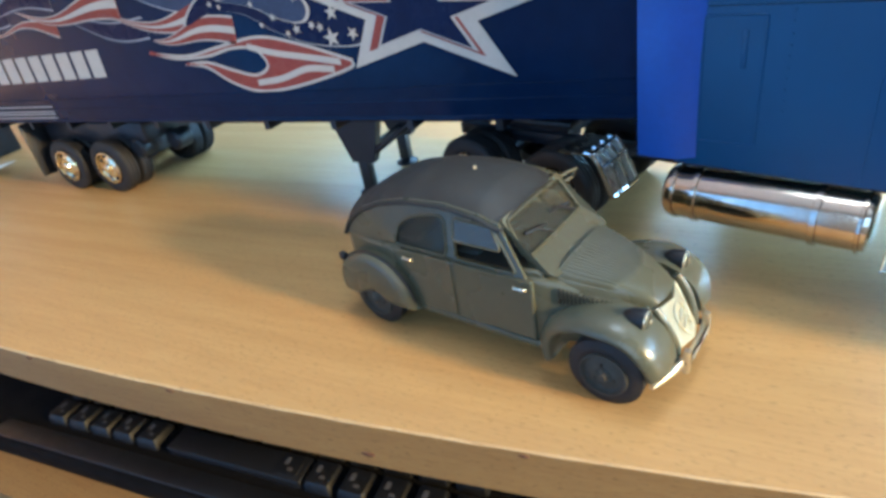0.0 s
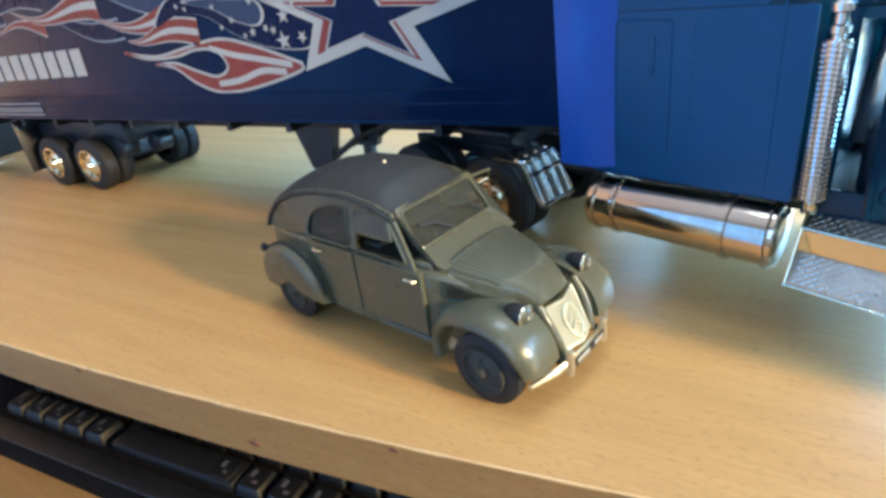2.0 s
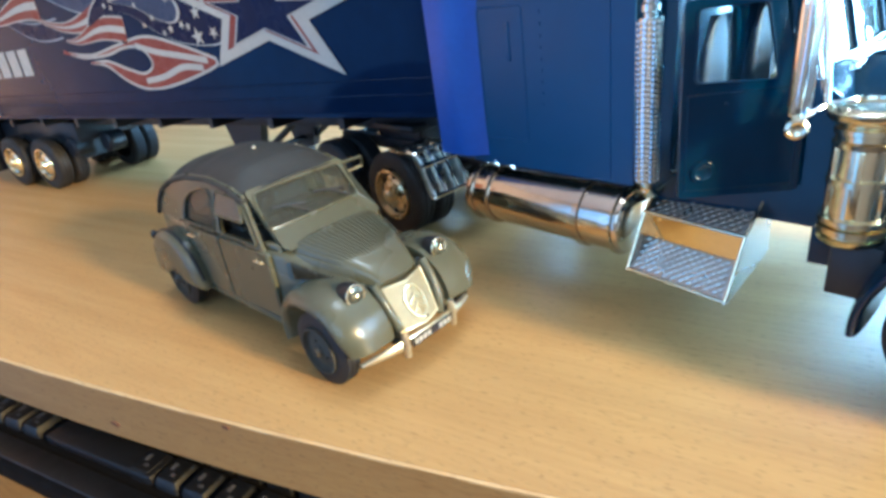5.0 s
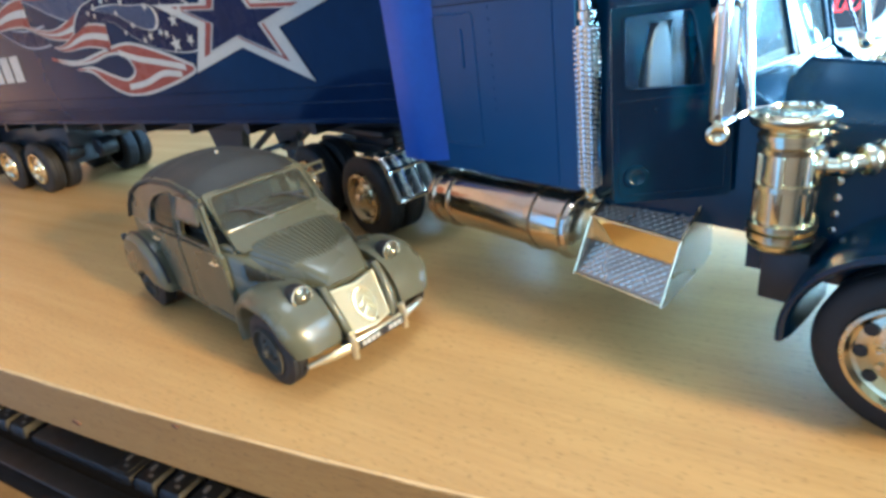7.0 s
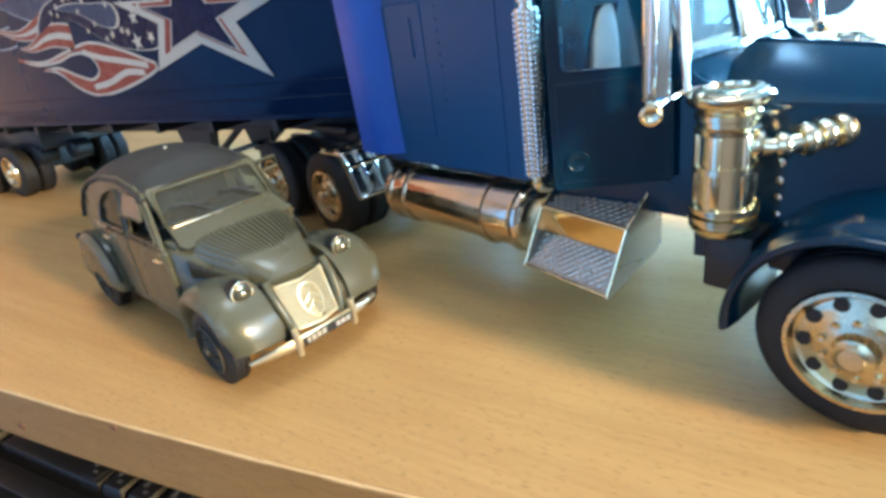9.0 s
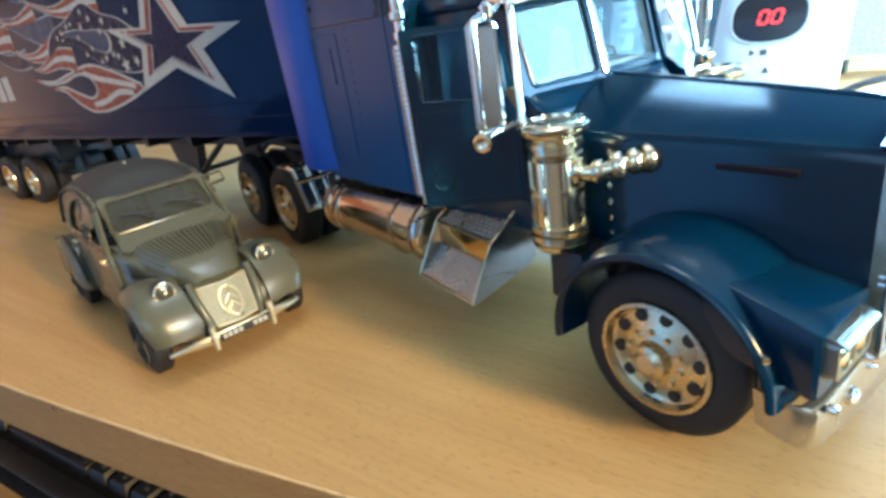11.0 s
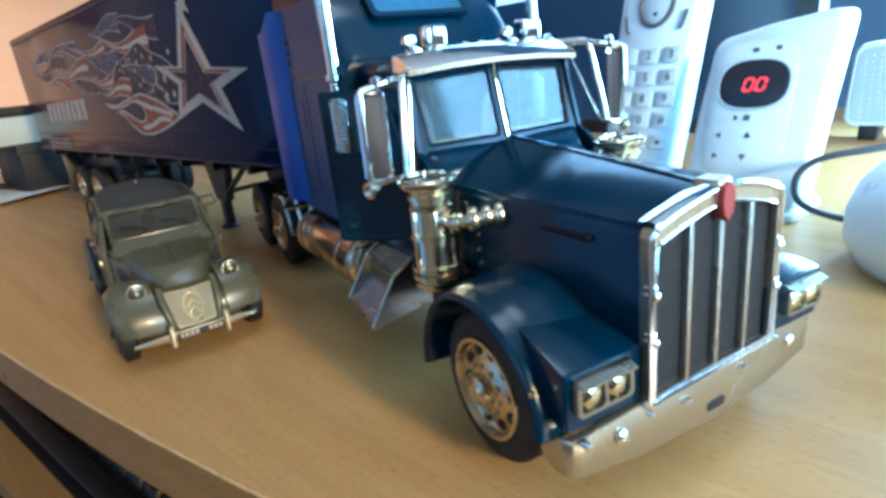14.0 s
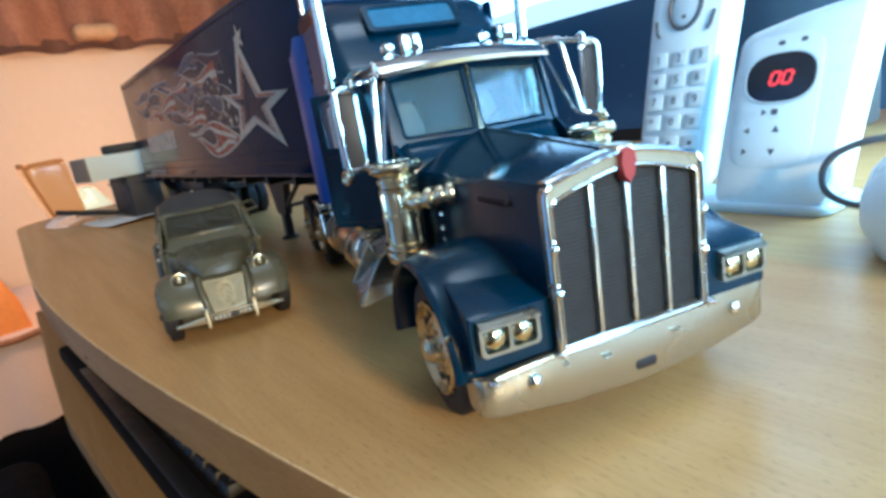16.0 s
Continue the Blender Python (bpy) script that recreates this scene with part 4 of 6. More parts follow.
bm = bmesh.new()
rows = []
for dx, dz in ((2.90, 0.0), (2.84, 0.08), (2.7, 0.1), (2.5, 0.06)):
    rows.append([front(dx)(y, z + dz) for y, z in top_line(GW - 0.1, 5.47)])
sheet(bm, rows)
thicken(bm, 0.05)
part("surround_cap", bm, "chrome", grille, "polished cap over the radiator", smooth=50)
bm = bmesh.new()
panel(bm, inner, [], front(2.66), (0.06, 0, 0))
part("mesh_panel", bm, "grille", grille, smooth=None)
bm = bmesh.new()
for k in range(34):
    z = 2.3 + 0.086 * k
    box(bm, 2.72, 2.735, GC - GW + 0.14, GC + GW - 0.14, z, z + 0.03)
for v in bm.verts:
    v.co.x += askew(v.co.y)
tagged(part("mesh_wire", bm, "mesh_wire", grille, smooth=None), kind="stuff")
for y in (2.86, 3.74, 4.66):
    bm = box(bmesh.new(), 2.76 + askew(y), 2.90 + askew(y), y - 0.05, y + 0.05, 2.15, 5.2 + 0.6 * crown(y), 0.03)
    part("grille_bar", bm, "satin", grille)
for y in (GC - GW + 0.07, GC + GW - 0.02):
    for z in (3.35, 4.25):
        bm = bmesh.new()
        lathe(bm, (2.85 + askew(y), y, z), (1, 0, 0), [(-0.1, 0.09), (0.1, 0.09), (0.14, 0.05), (0.145, 0.001)], 12)
        lathe(bm, (2.85 + askew(y), y - 0.02, z + 0.14), (1, 0, 0), [(-0.1, 0.07), (0.06, 0.07), (0.1, 0.03), (0.105, 0.001)], 10)
        part("latch", bm, "chrome", grille)
bm = bmesh.new()
pillow(bm, [(GC - 0.16, 5.86), (GC - 0.2, 5.62), (GC - 0.13, 5.32), (GC, 5.18), (GC + 0.13, 5.32), (GC + 0.2, 5.62), (GC + 0.16, 5.86), (GC, 5.92)], lambda y, z, d: Vector((2.9 + d + askew(y), y, z)), ((1, -0.15), (1, 0.06), (0.9, 0.1)))
part("emblem", bm, "red", grille, "plain red enamel emblem shape")
bm = bmesh.new()
pillow(bm, rounded(GC - 0.24, GC + 0.24, 2.35, 2.9, 0.1, 3), lambda y, z, d: Vector((z, y, 5.84 + d)), ((1, -0.1), (1, 0.08), (0.86, 0.13)))
part("emblem_mount", bm, "bumper", grille)
bm = bmesh.new()
rings = []
for y, x0, zb, zt in ((0.1, 2.0, 1.2, 1.92), (0.02, 2.3, 1.18, 1.92), (0.03, 2.58, 1.16, 1.93), (0.12, 2.72, 1.14, 1.94), (0.35, 2.78, 1.1, 1.97), (2.0, 2.80, 0.88, 2.1), (3.9, 2.76, 0.76, 2.14), (5.8, 2.68, 0.84, 2.15), (7.4, 2.58, 1.06, 2.14), (7.66, 2.5, 1.12, 2.14), (7.78, 2.36, 1.14, 2.13), (7.8, 2.0, 1.16, 2.12)):
    rings.append([Vector((x0 + dx, y, z)) for dx, z in ((-0.14, zb + 0.03), (-0.03, zb), (0.02, zb + 0.07), (0.03, zt - 0.1), (0.0, zt - 0.02), (-0.04, zt), (-0.2, zt - 0.02))])
loft(bm, rings)
bumper = part("bumper", bm, "bumper", truck, "wide champagne silver front bumper", smooth=40)
for y, z, r in ((1.2, 1.64, 0.17), (6.62, 1.68, 0.16), (1.92, 2.0, 0.11), (1.80, 2.06, 0.08), (2.05, 2.06, 0.08), (5.85, 2.06, 0.11), (6.0, 2.0, 0.08), (2.9, 1.66, 0.055), (3.02, 1.67, 0.055), (4.78, 1.68, 0.055), (4.9, 1.69, 0.055), (0.3, 1.9, 0.09), (1.95, 1.8, 0.06)):
    bm = lathe(bmesh.new(), (2.79 - 0.028 * (y - 1.2), y, z), (1, 0, 0), [(0, r), (0.1, r * 0.95), (0.16, r * 0.5), (0.17, 0.001)], 14)
    part("bolt", bm, "chrome", bumper)
bm = bmesh.new()
pillow(bm, rounded(3.68, 4.24, 1.06, 1.28, 0.08), lambda y, z, d: Vector((2.77 + d, y, z)), ((1, -0.05), (1, 0.022), (0.9, 0.028)))
part("tow_slot", bm, "black", bumper)

# air cleaners beside the bonnet
for side in (0, 1):
    s = 1 if not side else -1
    yc = 0.62 if not side else 2 * MID - 0.62
    cx = -2.58
    bm = lathe(bmesh.new(), (cx, yc, 3.12), (0, 0, 1), [(0, 0.1), (0.02, 0.3), (0.08, 0.44), (0.2, 0.58), (0.28, 0.6), (0.3, 0.52), (0.36, 0.52), (0.38, 0.62), (0.5, 0.62), (0.52, 0.5), (0.56, 0.5), (0.58, 0.62), (0.70, 0.62), (0.72, 0.52), (1.36, 0.5), (1.38, 0.58), (1.5, 0.58), (1.52, 0.5),
                                                     (2.08, 0.5), (2.1, 0.56), (2.2, 0.57), (2.24, 0.52), (2.34, 0.52), (2.36, 0.57), (2.46, 0.57), (2.5, 0.5), (2.56, 0.52), (2.6, 0.66), (2.68, 0.72), (2.78, 0.72), (2.82, 0.64), (2.86, 0.62), (2.9, 0.5), (2.9, 0.44), (2.84, 0.42), (2.84, 0.001)], 40)
    cleaner = part("air_cleaner", bm, "warm_chrome", truck, "chrome cylindrical air cleaner with raised bands")
    for k in range(6):
        q = Matrix.Translation((cx, yc, 3.84)) @ Matrix.Rotation(radians(60 * k + 35), 4, "Z")
        bm = box(bmesh.new(), 0.44, 0.56, -0.085, 0.085, 0, 1.38, 0.04, 2, q)
        part("upright_strap", bm, "warm_chrome", cleaner)
    for k in range(6):
        a = radians(60 * k + 5)
        bm = lathe(bmesh.new(), (cx + 0.6 * math.cos(a), yc + 0.6 * math.sin(a), 5.86), (0, 0, 1), [(0, 0.08), (0.1, 0.08), (0.14, 0.04), (0.15, 0.001)], 8)
        part("lid_nut", bm, "warm_chrome", cleaner)
    bm = pipe(bmesh.new(), curve([(cx + 0.4, yc + s * 0.05, 4.98), (cx + 0.75, yc + s * 0.2, 4.92), (cx + 1.2, yc + s * 0.5, 5.02), (cx + 1.6, yc + s * 1.0, 5.1)], 6), 0.17, 14)
    part("intake_pipe", bm, "warm_chrome", cleaner)
    bm = bmesh.new()
    for p, d, r in (((cx + 0.5, yc + s * 0.1, 4.97), (1, s * 0.25, 0), 0.27), ((cx + 0.85, yc + s * 0.27, 4.94), (0.8, s * 0.5, 0.1), 0.24), ((cx + 1.15, yc + s * 0.48, 5.02), (0.7, s * 0.7, 0.15), 0.3), ((cx + 1.36, yc + s * 0.7, 5.08), (0.6, s * 0.8, 0.15), 0.26), ((cx + 1.52, yc + s * 0.92, 5.1), (0.55, s * 0.85, 0.1), 0.3)):
        lathe(bm, p, d, [(-0.13, r * 0.55), (-0.1, r * 0.9), (-0.03, r), (0.05, r), (0.11, r * 0.86), (0.13, r * 0.5)], 16)
    part("clamp", bm, "warm_chrome", cleaner)
    # mirrors on their tube frame
    off = lambda x, y, z: Vector((x, y if not side else 2 * MID - y, z + (0.0 if not side else 0.42)))
    plate_at = lambda u, z, d: off(-3.55 + 0.10 * (u + 0.2) + d * 0.95, -0.18 + u * 0.98 + d * 0.25, z)
    bm = bmesh.new()
    pillow(bm, rounded(-0.27, 0.27, 5.95, 7.9, 0.12), plate_at, ((0.9, -0.12), (1, -0.07), (1, 0.03), (0.93, 0.06)))
    mirror = part("mirror", bm, "mirror_dark", truck, "tall chrome wing mirror on a tube frame")
    bm = bmesh.new()
    loop = rounded(-0.3, 0.3, 5.88, 7.98, 0.14)
    pipe(bm, [plate_at(u, z, 0.0) for u, z in loop + loop[:1]], 0.07, 8)
    part("mirror_rim", bm, "chrome", mirror)
    bm = bmesh.new()
    pipe(bm, [off(*p) for p in curve([(-4.5, 1.15, 8.2), (-4.0, 0.75, 8.22), (-3.6, 0.1, 8.12), (-3.48, -0.36, 8.02), (-3.45, -0.46, 7.85), (-3.46, -0.47, 7.0), (-3.5, -0.44, 6.2), (-3.5, -0.4, 5.9)], 6)], 0.075, 10)
    part("outer_tube", bm, "chrome", mirror)
    bm = bmesh.new()
    pipe(bm, [off(*p) for p in curve([(-4.4, 1.2, 8.3), (-3.8, 0.86, 8.26), (-3.62, 0.72, 8.1), (-3.5, 0.62, 7.4), (-3.36, 0.5, 6.6), (-3.28, 0.43, 5.96)], 6)], 0.075, 10)
    part("inner_tube", bm, "chrome", mirror)
    bm = bmesh.new()
    pipe(bm, [off(*p) for p in ((-3.5, -0.55, 5.72), (-3.45, -0.1, 5.86), (-3.3, 0.45, 5.95), (-2.9, 0.7, 5.98))], 0.06, 8)
    pipe(bm, [off(-4.1, 1.15, 8.1), off(-3.4, 0.62, 6.1), off(-3.3, 0.55, 5.95)], 0.045, 8)
    part("lower_arm", bm, "chrome", mirror)
    bm = lathe(bmesh.new(), off(-3.46, -0.5, 5.72), (0.5, -s, 0), [(-0.14, 0.1), (-0.1, 0.19), (-0.03, 0.2), (0.06, 0.2), (0.1, 0.14), (0.06, 0.08), (0.06, 0.001)], 16)
    part("swivel", bm, "warm_chrome", mirror)
    bm = lathe(bmesh.new(), off(-3.55, 0.02, 8.2), (0, 0, 1), [(-0.15, 0.1), (0.06, 0.13), (0.14, 0.001)], 12)
    part("top_knob", bm, "chrome", mirror)

# ---- the toy trailer; its frame lies along x ----
TX, TY = -25.0, 22.6
trailer = thing("toy_trailer", at(TX, TY), "navy model box trailer with printed star and flames", "toy trailer")
X0, X1, YN, YF, Z0, Z1 = -47.1 - TX, -3.3 - TX, 18.54 - TY, 26.7 - TY, 4.85, 14.35
bm = box(bmesh.new(), X0, X1, YN, YF, Z0, Z1, 0.12, 3)
body = part("box_body", bm, "trailer", trailer, "navy trailer box with glossy printed sides", smooth=35)
for s, y in ((-1, YN), (1, YF)):
    for z0, z1 in ((4.85, 5.02), (5.6, 5.68), (6.18, 6.22), (13.9, 14.1)):
        bm = box(bmesh.new(), X0 + 0.1, X1 - 0.1, y - 0.05 if s < 0 else y - 0.03, y + 0.03 if s < 0 else y + 0.05, z0, z1, 0.015, 1)
        part("rail", bm, "trailer", body)
bm = box(bmesh.new(), X1 - 0.18, X1 + 0.03, YN - 0.04, YN + 0.12, Z0, Z1, 0.03)
part("corner_post", bm, "satin", body)
bm = bmesh.new()
for y in (-1.7, 1.3):
    box(bm, X0 + 0.3, X1 - 1.0, y, y + 0.4, 3.9, 4.86, 0.04)
for x in range(-20, 20, 4):
    box(bm, x, x + 0.3, YN + 0.3, YF - 0.3, 4.3, 4.86)
part("underframe", bm, "chassis", trailer)
bm = bmesh.new()
box(bm, -17.3, -7.2, -2.4, 2.4, 2.9, 4.2, 0.1)
for x in (-10.2, -14.5):
    rod(bm, (x, YN + 0.8, TR), (x, YF - 0.8, TR), 0.3)
    box(bm, x - 0.5, x + 0.5, -2.6, 2.6, 1.4, 3.2, 0.1)
lathe(bm, (-8.2, -2.6, 2.6), (0, 1, 0), [(0, 0.5), (0.1, 0.62), (1.1, 0.62), (1.2, 0.5)], 20)
lathe(bm, (-6.6, -1.2, 2.6), (0, 1, 0), [(0, 0.5), (0.1, 0.62), (1.1, 0.62), (1.2, 0.5)], 20)
part("bogie", bm, "chassis", trailer)
for y, far in ((19.0 - TY, False), (26.3 - TY, True)):
    for x, spin in ((-10.2, 10), (-14.5, 33)):
        wheel(trailer, x, y, TR, truck_tyre, trail_rim, truck_hub, far, spin, 1.05)
# landing legs with triangular gussets
for y in (21.0 - TY, 24.9 - TY):
    bm = bmesh.new()
    panel(bm, [(5.9, 4.86), (9.2, 4.86), (8.3, 1.75), (7.0, 1.75)], [], lambda x, z: Vector((x, y, z)), (0, 0.5, 0))
    leg = part("landing_gusset", bm, "chassis", trailer, smooth=None)
    bm = box(bmesh.new(), 7.25, 7.85, y + 0.05, y + 0.55, 0.25, 2.0, 0.04)
    part("leg", bm, "chassis", leg)
    bm = lathe(bmesh.new(), (7.55, y + 0.3, 0.0), (0, 0, 1), [(0, 0.62), (0.08, 0.62), (0.2, 0.4), (0.3, 0.25)], 18)
    part("foot", bm, "chassis", leg)
bm = bmesh.new()
for y in (21.2 - TY, 25.2 - TY):
    rod(bm, (8.4, y, 2.3), (12.2, y, 4.7), 0.16)
rod(bm, (7.6, 21.2 - TY, 2.2), (7.6, 25.2 - TY, 2.2), 0.15)
part("brace", bm, "chassis", trailer)
# mudflap bars at the back
for y0, y1 in ((YN + 0.3, YN + 2.4), (YF - 2.4, YF - 0.3)):
    bm = box(bmesh.new(), -17.6, -17.45, y0, y1, 0.9, 4.5, 0.03)
    part("mudflap", bm, "chassis", trailer)

# printed side: all loops in the trailer's own length and height
def decal(name, loop, mat, layer, label="", holes=()):
    bm = bmesh.new()
    y = YN - 0.012 * layer
    panel(bm, [(p[0] - TX, p[1]) for p in loop], [[(p[0] - TX, p[1]) for p in h] for h in holes], lambda x, z: Vector((x, y, z)), (0, 0.008, 0))
    return part(name, bm, mat, body, label, smooth=None)


def star_loop(tips):
    """A five-pointed star from its tips, in order round the middle."""
    def cross(p, q, r, s):
        d = (q[0] - p[0]) * (s[1] - r[1]) - (q[1] - p[1]) * (s[0] - r[0])
        t = ((r[0] - p[0]) * (s[1] - r[1]) - (r[1] - p[1]) * (s[0] - r[0])) / d
        return (p[0] + t * (q[0] - p[0]), p[1] + t * (q[1] - p[1]))
    out = []
    for k in range(5):
        out += [tips[k], cross(tips[k], tips[(k + 2) % 5], tips[(k + 1) % 5], tips[(k + 4) % 5])]
    return out


def shrunk(loop, s, dx=0.0, dz=0.0):
    cx, cz = sum(p[0] for p in loop) / len(loop), sum(p[1] for p in loop) / len(loop)
    return [(cx + dx + (x - cx) * s, cz + dz + (z - cz) * s) for x, z in loop]


TIPS = [(-6.25, 9.15), (-11.75, 12.6), (-16.4, 9.95), (-14.62, 7.05), (-7.77, 6.43)]
TIPS = [TIPS[k] for k in (0, 1, 2, 3, 4)]
big = star_loop(TIPS)
decal("star_white", big, "print_white", 6, "large white and red outlined star")
decal("star_red", shrunk(big, 0.72, -0.1, 0.08), "print_red", 7)
decal("star_white_line", shrunk(big, 0.62, 0.02, 0.0), "print_white", 8)
decal("star_navy", shrunk(big, 0.56), "print_navy", 9)
small_tips = [(math.cos(radians(90 + 72 * k)), math.sin(radians(90 + 72 * k))) for k in range(5)]
small = star_loop(small_tips)


def small_star(x, z, r, turn, layer=8):
    c, s = math.cos(radians(turn)), math.sin(radians(turn))
    decal("small_star", [(x + r * (u * c - v * s), z + r * (u * s + v * c)) for u, v in small], "print_white", layer)


# a flame: two licks to the left round a drop-shaped gap, closed at the right
FLAME = [(0.0, 0.28), (-2.4, 1.05), (-4.6, 1.5), (-7.0, 1.25), (-9.4, 0.95), (-11.9, 1.2), (-10.2, 0.75), (-8.0, 0.75), (-6.4, 1.0), (-5.1, 0.9), (-4.6, 0.25), (-5.4, -0.1), (-6.6, 0.15), (-8.2, 0.6), (-9.7, 0.5), (-8.3, 0.25), (-7.0, -0.5), (-5.4, -0.95), (-3.2, -0.8), (-0.2, -0.15)]


def flame(x, z, sx, sz, mat, layer, turn=0.0, stripes=True):
    c, s = math.cos(radians(turn)), math.sin(radians(turn))
    def to(p):
        u, v = p[0] * sx, p[1] * sz
        return (x + u * c - v * s, z + u * s + v * c)
    loop = [(p.x, p.y) for p in curve([(u, v, 0) for u, v in FLAME + FLAME[:1]], 5)][:-1]
    fat = []
    for i, (u, v) in enumerate(loop):
        a, b = loop[i - 1], loop[(i + 1) % len(loop)]
        d = Vector((b[0] - a[0], b[1] - a[1]))
        d = d.normalized() if d.length > 1e-6 else Vector((1, 0))
        fat.append((u - d.y * 0.13 / abs(sx), v + d.x * 0.13 / abs(sz)))
    area = sum(fat[i - 1][0] * fat[i][1] - fat[i][0] * fat[i - 1][1] for i in range(len(fat)))
    inner = sum(loop[i - 1][0] * loop[i][1] - loop[i][0] * loop[i - 1][1] for i in range(len(loop)))
    if abs(area) < abs(inner):
        fat, loop = loop, fat
    decal("flame_outline", [to(p) for p in fat], "print_white" if stripes else "print_line", layer)
    decal("flame_fill", [to(p) for p in loop], mat, layer + 0.6)
    if stripes:
        for k in range(2):
            band = curve([(-0.6 - 0.4 * k, 0.15 - 0.28 * k, 0), (-2.4, 0.45 - 0.5 * k, 0), (-4.0 + 0.1 * k, 0.7 - 1.1 * k, 0), (-5.4, 0.2 - 0.75 * k + 0.85 * (1 - k), 0)], 6)
            top = [(p.x, p.y + 0.17) for p in band]
            decal("flame_stripe", [to(p) for p in top + [(p.x, p.y - 0.1) for p in band[::-1]]], "print_white", layer + 1.2)


flame(-14.75, 7.15, 1.0, 1.0, "print_red", 2)


def lick(x, z, length, wide, amp, phase, rise, mat, layer, stripe=False, line="print_white"):
    """A tongue of flame that waves to the left and runs out in a point."""
    mid, n = [], 26
    for k in range(n + 1):
        t = k / n
        mid.append((x - length * t, z + rise * t + amp * math.sin(phase + 5.2 * t) * (0.35 + 0.65 * t)))
    def loop(grow, share):
        up, down = [], []
        for k, (u, v) in enumerate(mid):
            t = k / n
            a, b = mid[max(k - 1, 0)], mid[min(k + 1, n)]
            d = Vector((b[0] - a[0], b[1] - a[1])).normalized()
            h = share * wide * (1 - t) ** 0.85 * (1 + 0.5 * math.sin(2.6 * t + phase)) + grow * (1 - 0.75 * t)
            up.append((u - d.y * h, v + d.x * h))
            down.append((u + d.y * h, v - d.x * h))
        return up + down[::-1][1:]
    decal("flame_outline", loop(0.1, 1.0), line, layer)
    decal("flame_fill", loop(0.0, 1.0), mat, layer + 0.5)
    if stripe:
        decal("flame_stripe", loop(0.0, 0.3), "print_white", layer + 1.0)


# the star-spangled field beside the star, a steel blue drop in it
field = [(p.x, p.y) for p in curve([(-13.6, 8.2, 0), (-14.65, 7.95, 0), (-16.6, 8.15, 0), (-18.3, 8.75, 0), (-19.8, 9.55, 0), (-21.6, 9.75, 0), (-23.4, 9.35, 0), (-22.2, 10.35, 0), (-20.2, 10.75, 0), (-18.0, 11.3, 0), (-16.6, 10.7, 0), (-15.0, 10.25, 0), (-13.5, 9.4, 0)], 6)]
decal("field_line", shrunk(field, 1.035), "print_white", 3)
decal("field", field, "print_navy", 3.5)
head = [(-17.0 + 0.6 * math.cos(radians(a)), 9.5 + 0.5 * math.sin(radians(a)), 0) for a in (-110, -60, -10, 40, 90)]
drop = [(p.x, p.y) for p in curve(head + [(-18.2, 10.1, 0), (-19.4, 10.25, 0), (-20.9, 10.2, 0), (-19.2, 9.8, 0), (-18.1, 9.3, 0)] + head[:1], 6)][:-1]
decal("drop_line", shrunk(drop, 1.1), "print_white", 4.4)
decal("drop", drop, "print_blue", 4.9)
for row in (
    (-20.6, 8.9, 5.4, 0.42, 0.35, 0.4, 0.2, "print_red", 2.0, True), (-21.8, 9.7, 7.6, 0.52, 0.5, 2.6, 0.1, "print_red", 1.4, True),
    (-21.5, 10.7, 8.6, 0.50, -0.55, 0.9, 0.5, "print_blue", 1.0), (-16.4, 11.2, 8.2, 0.55, 0.45, 2.2, 0.75, "print_red", 2.2, True),
    (-15.0, 11.9, 6.4, 0.36, -0.4, 1.2, 0.7, "print_navy", 1.8), (-23.4, 11.6, 9.0, 0.46, 0.55, 3.3, 0.2, "print_red", 1.2, True),
    (-26.2, 9.5, 6.8, 0.38, -0.45, 0.2, 0.5, "print_navy", 0.8), (-27.6, 10.5, 8.4, 0.45, 0.5, 1.5, 0.3, "print_red", 1.9, True),
    (-28.8, 12.0, 8.2, 0.38, -0.45, 2.4, 0.2, "print_blue", 0.9), (-32.5, 11.2, 7.6, 0.36, 0.5, 0.5, 0.3, "print_navy", 1.6),
    (-33.0, 9.9, 6.0, 0.3, -0.4, 2.9, 0.4, "print_red", 1.1), (-36.6, 12.0, 6.2, 0.28, 0.35, 1.2, 0.2, "print_blue", 0.7),
    (-37.0, 10.7, 5.6, 0.26, -0.35, 0.0, 0.3, "print_navy", 0.6), (-20.0, 12.5, 6.0, 0.34, 0.4, 0.6, 0.3, "print_blue", 0.7)):
    lick(*row, line="print_white" if row[7] == "print_red" else "print_line")
for x, z, r, a in ((-15.9, 8.75, 0.2, 14), (-17.6, 8.62, 0.16, 30), (-18.9, 9.05, 0.15, 8), (-16.4, 10.35, 0.22, 18), (-17.6, 10.6, 0.2, 5), (-18.2, 10.95, 0.17, 28), (-19.6, 10.55, 0.17, 12), (-21.0, 9.95, 0.14, 40), (-15.75, 9.85, 0.18, 3), (-20.9, 10.35, 0.13, 10), (-15.45, 8.3, 0.42, 8), (-14.4, 8.4, 0.28, 30), (-15.2, 9.25, 0.32, 0), (-14.6, 9.6, 0.22, 20), (-17.1, 8.75, 0.22, 12), (-16.3, 8.85, 0.2, 40), (-18.2, 9.3, 0.18, 5), (-16.9, 9.95, 0.2, 22), (-18.6, 10.3, 0.2, 0), (-20.1, 10.5, 0.2, 33), (-19.2, 9.9, 0.16, 10), (-21.5, 10.1, 0.16, 15), (-11.2, 12.4, 0.75, 12), (-14.0, 10.5, 0.2, 0)):
    small_star(x, z, r, a)
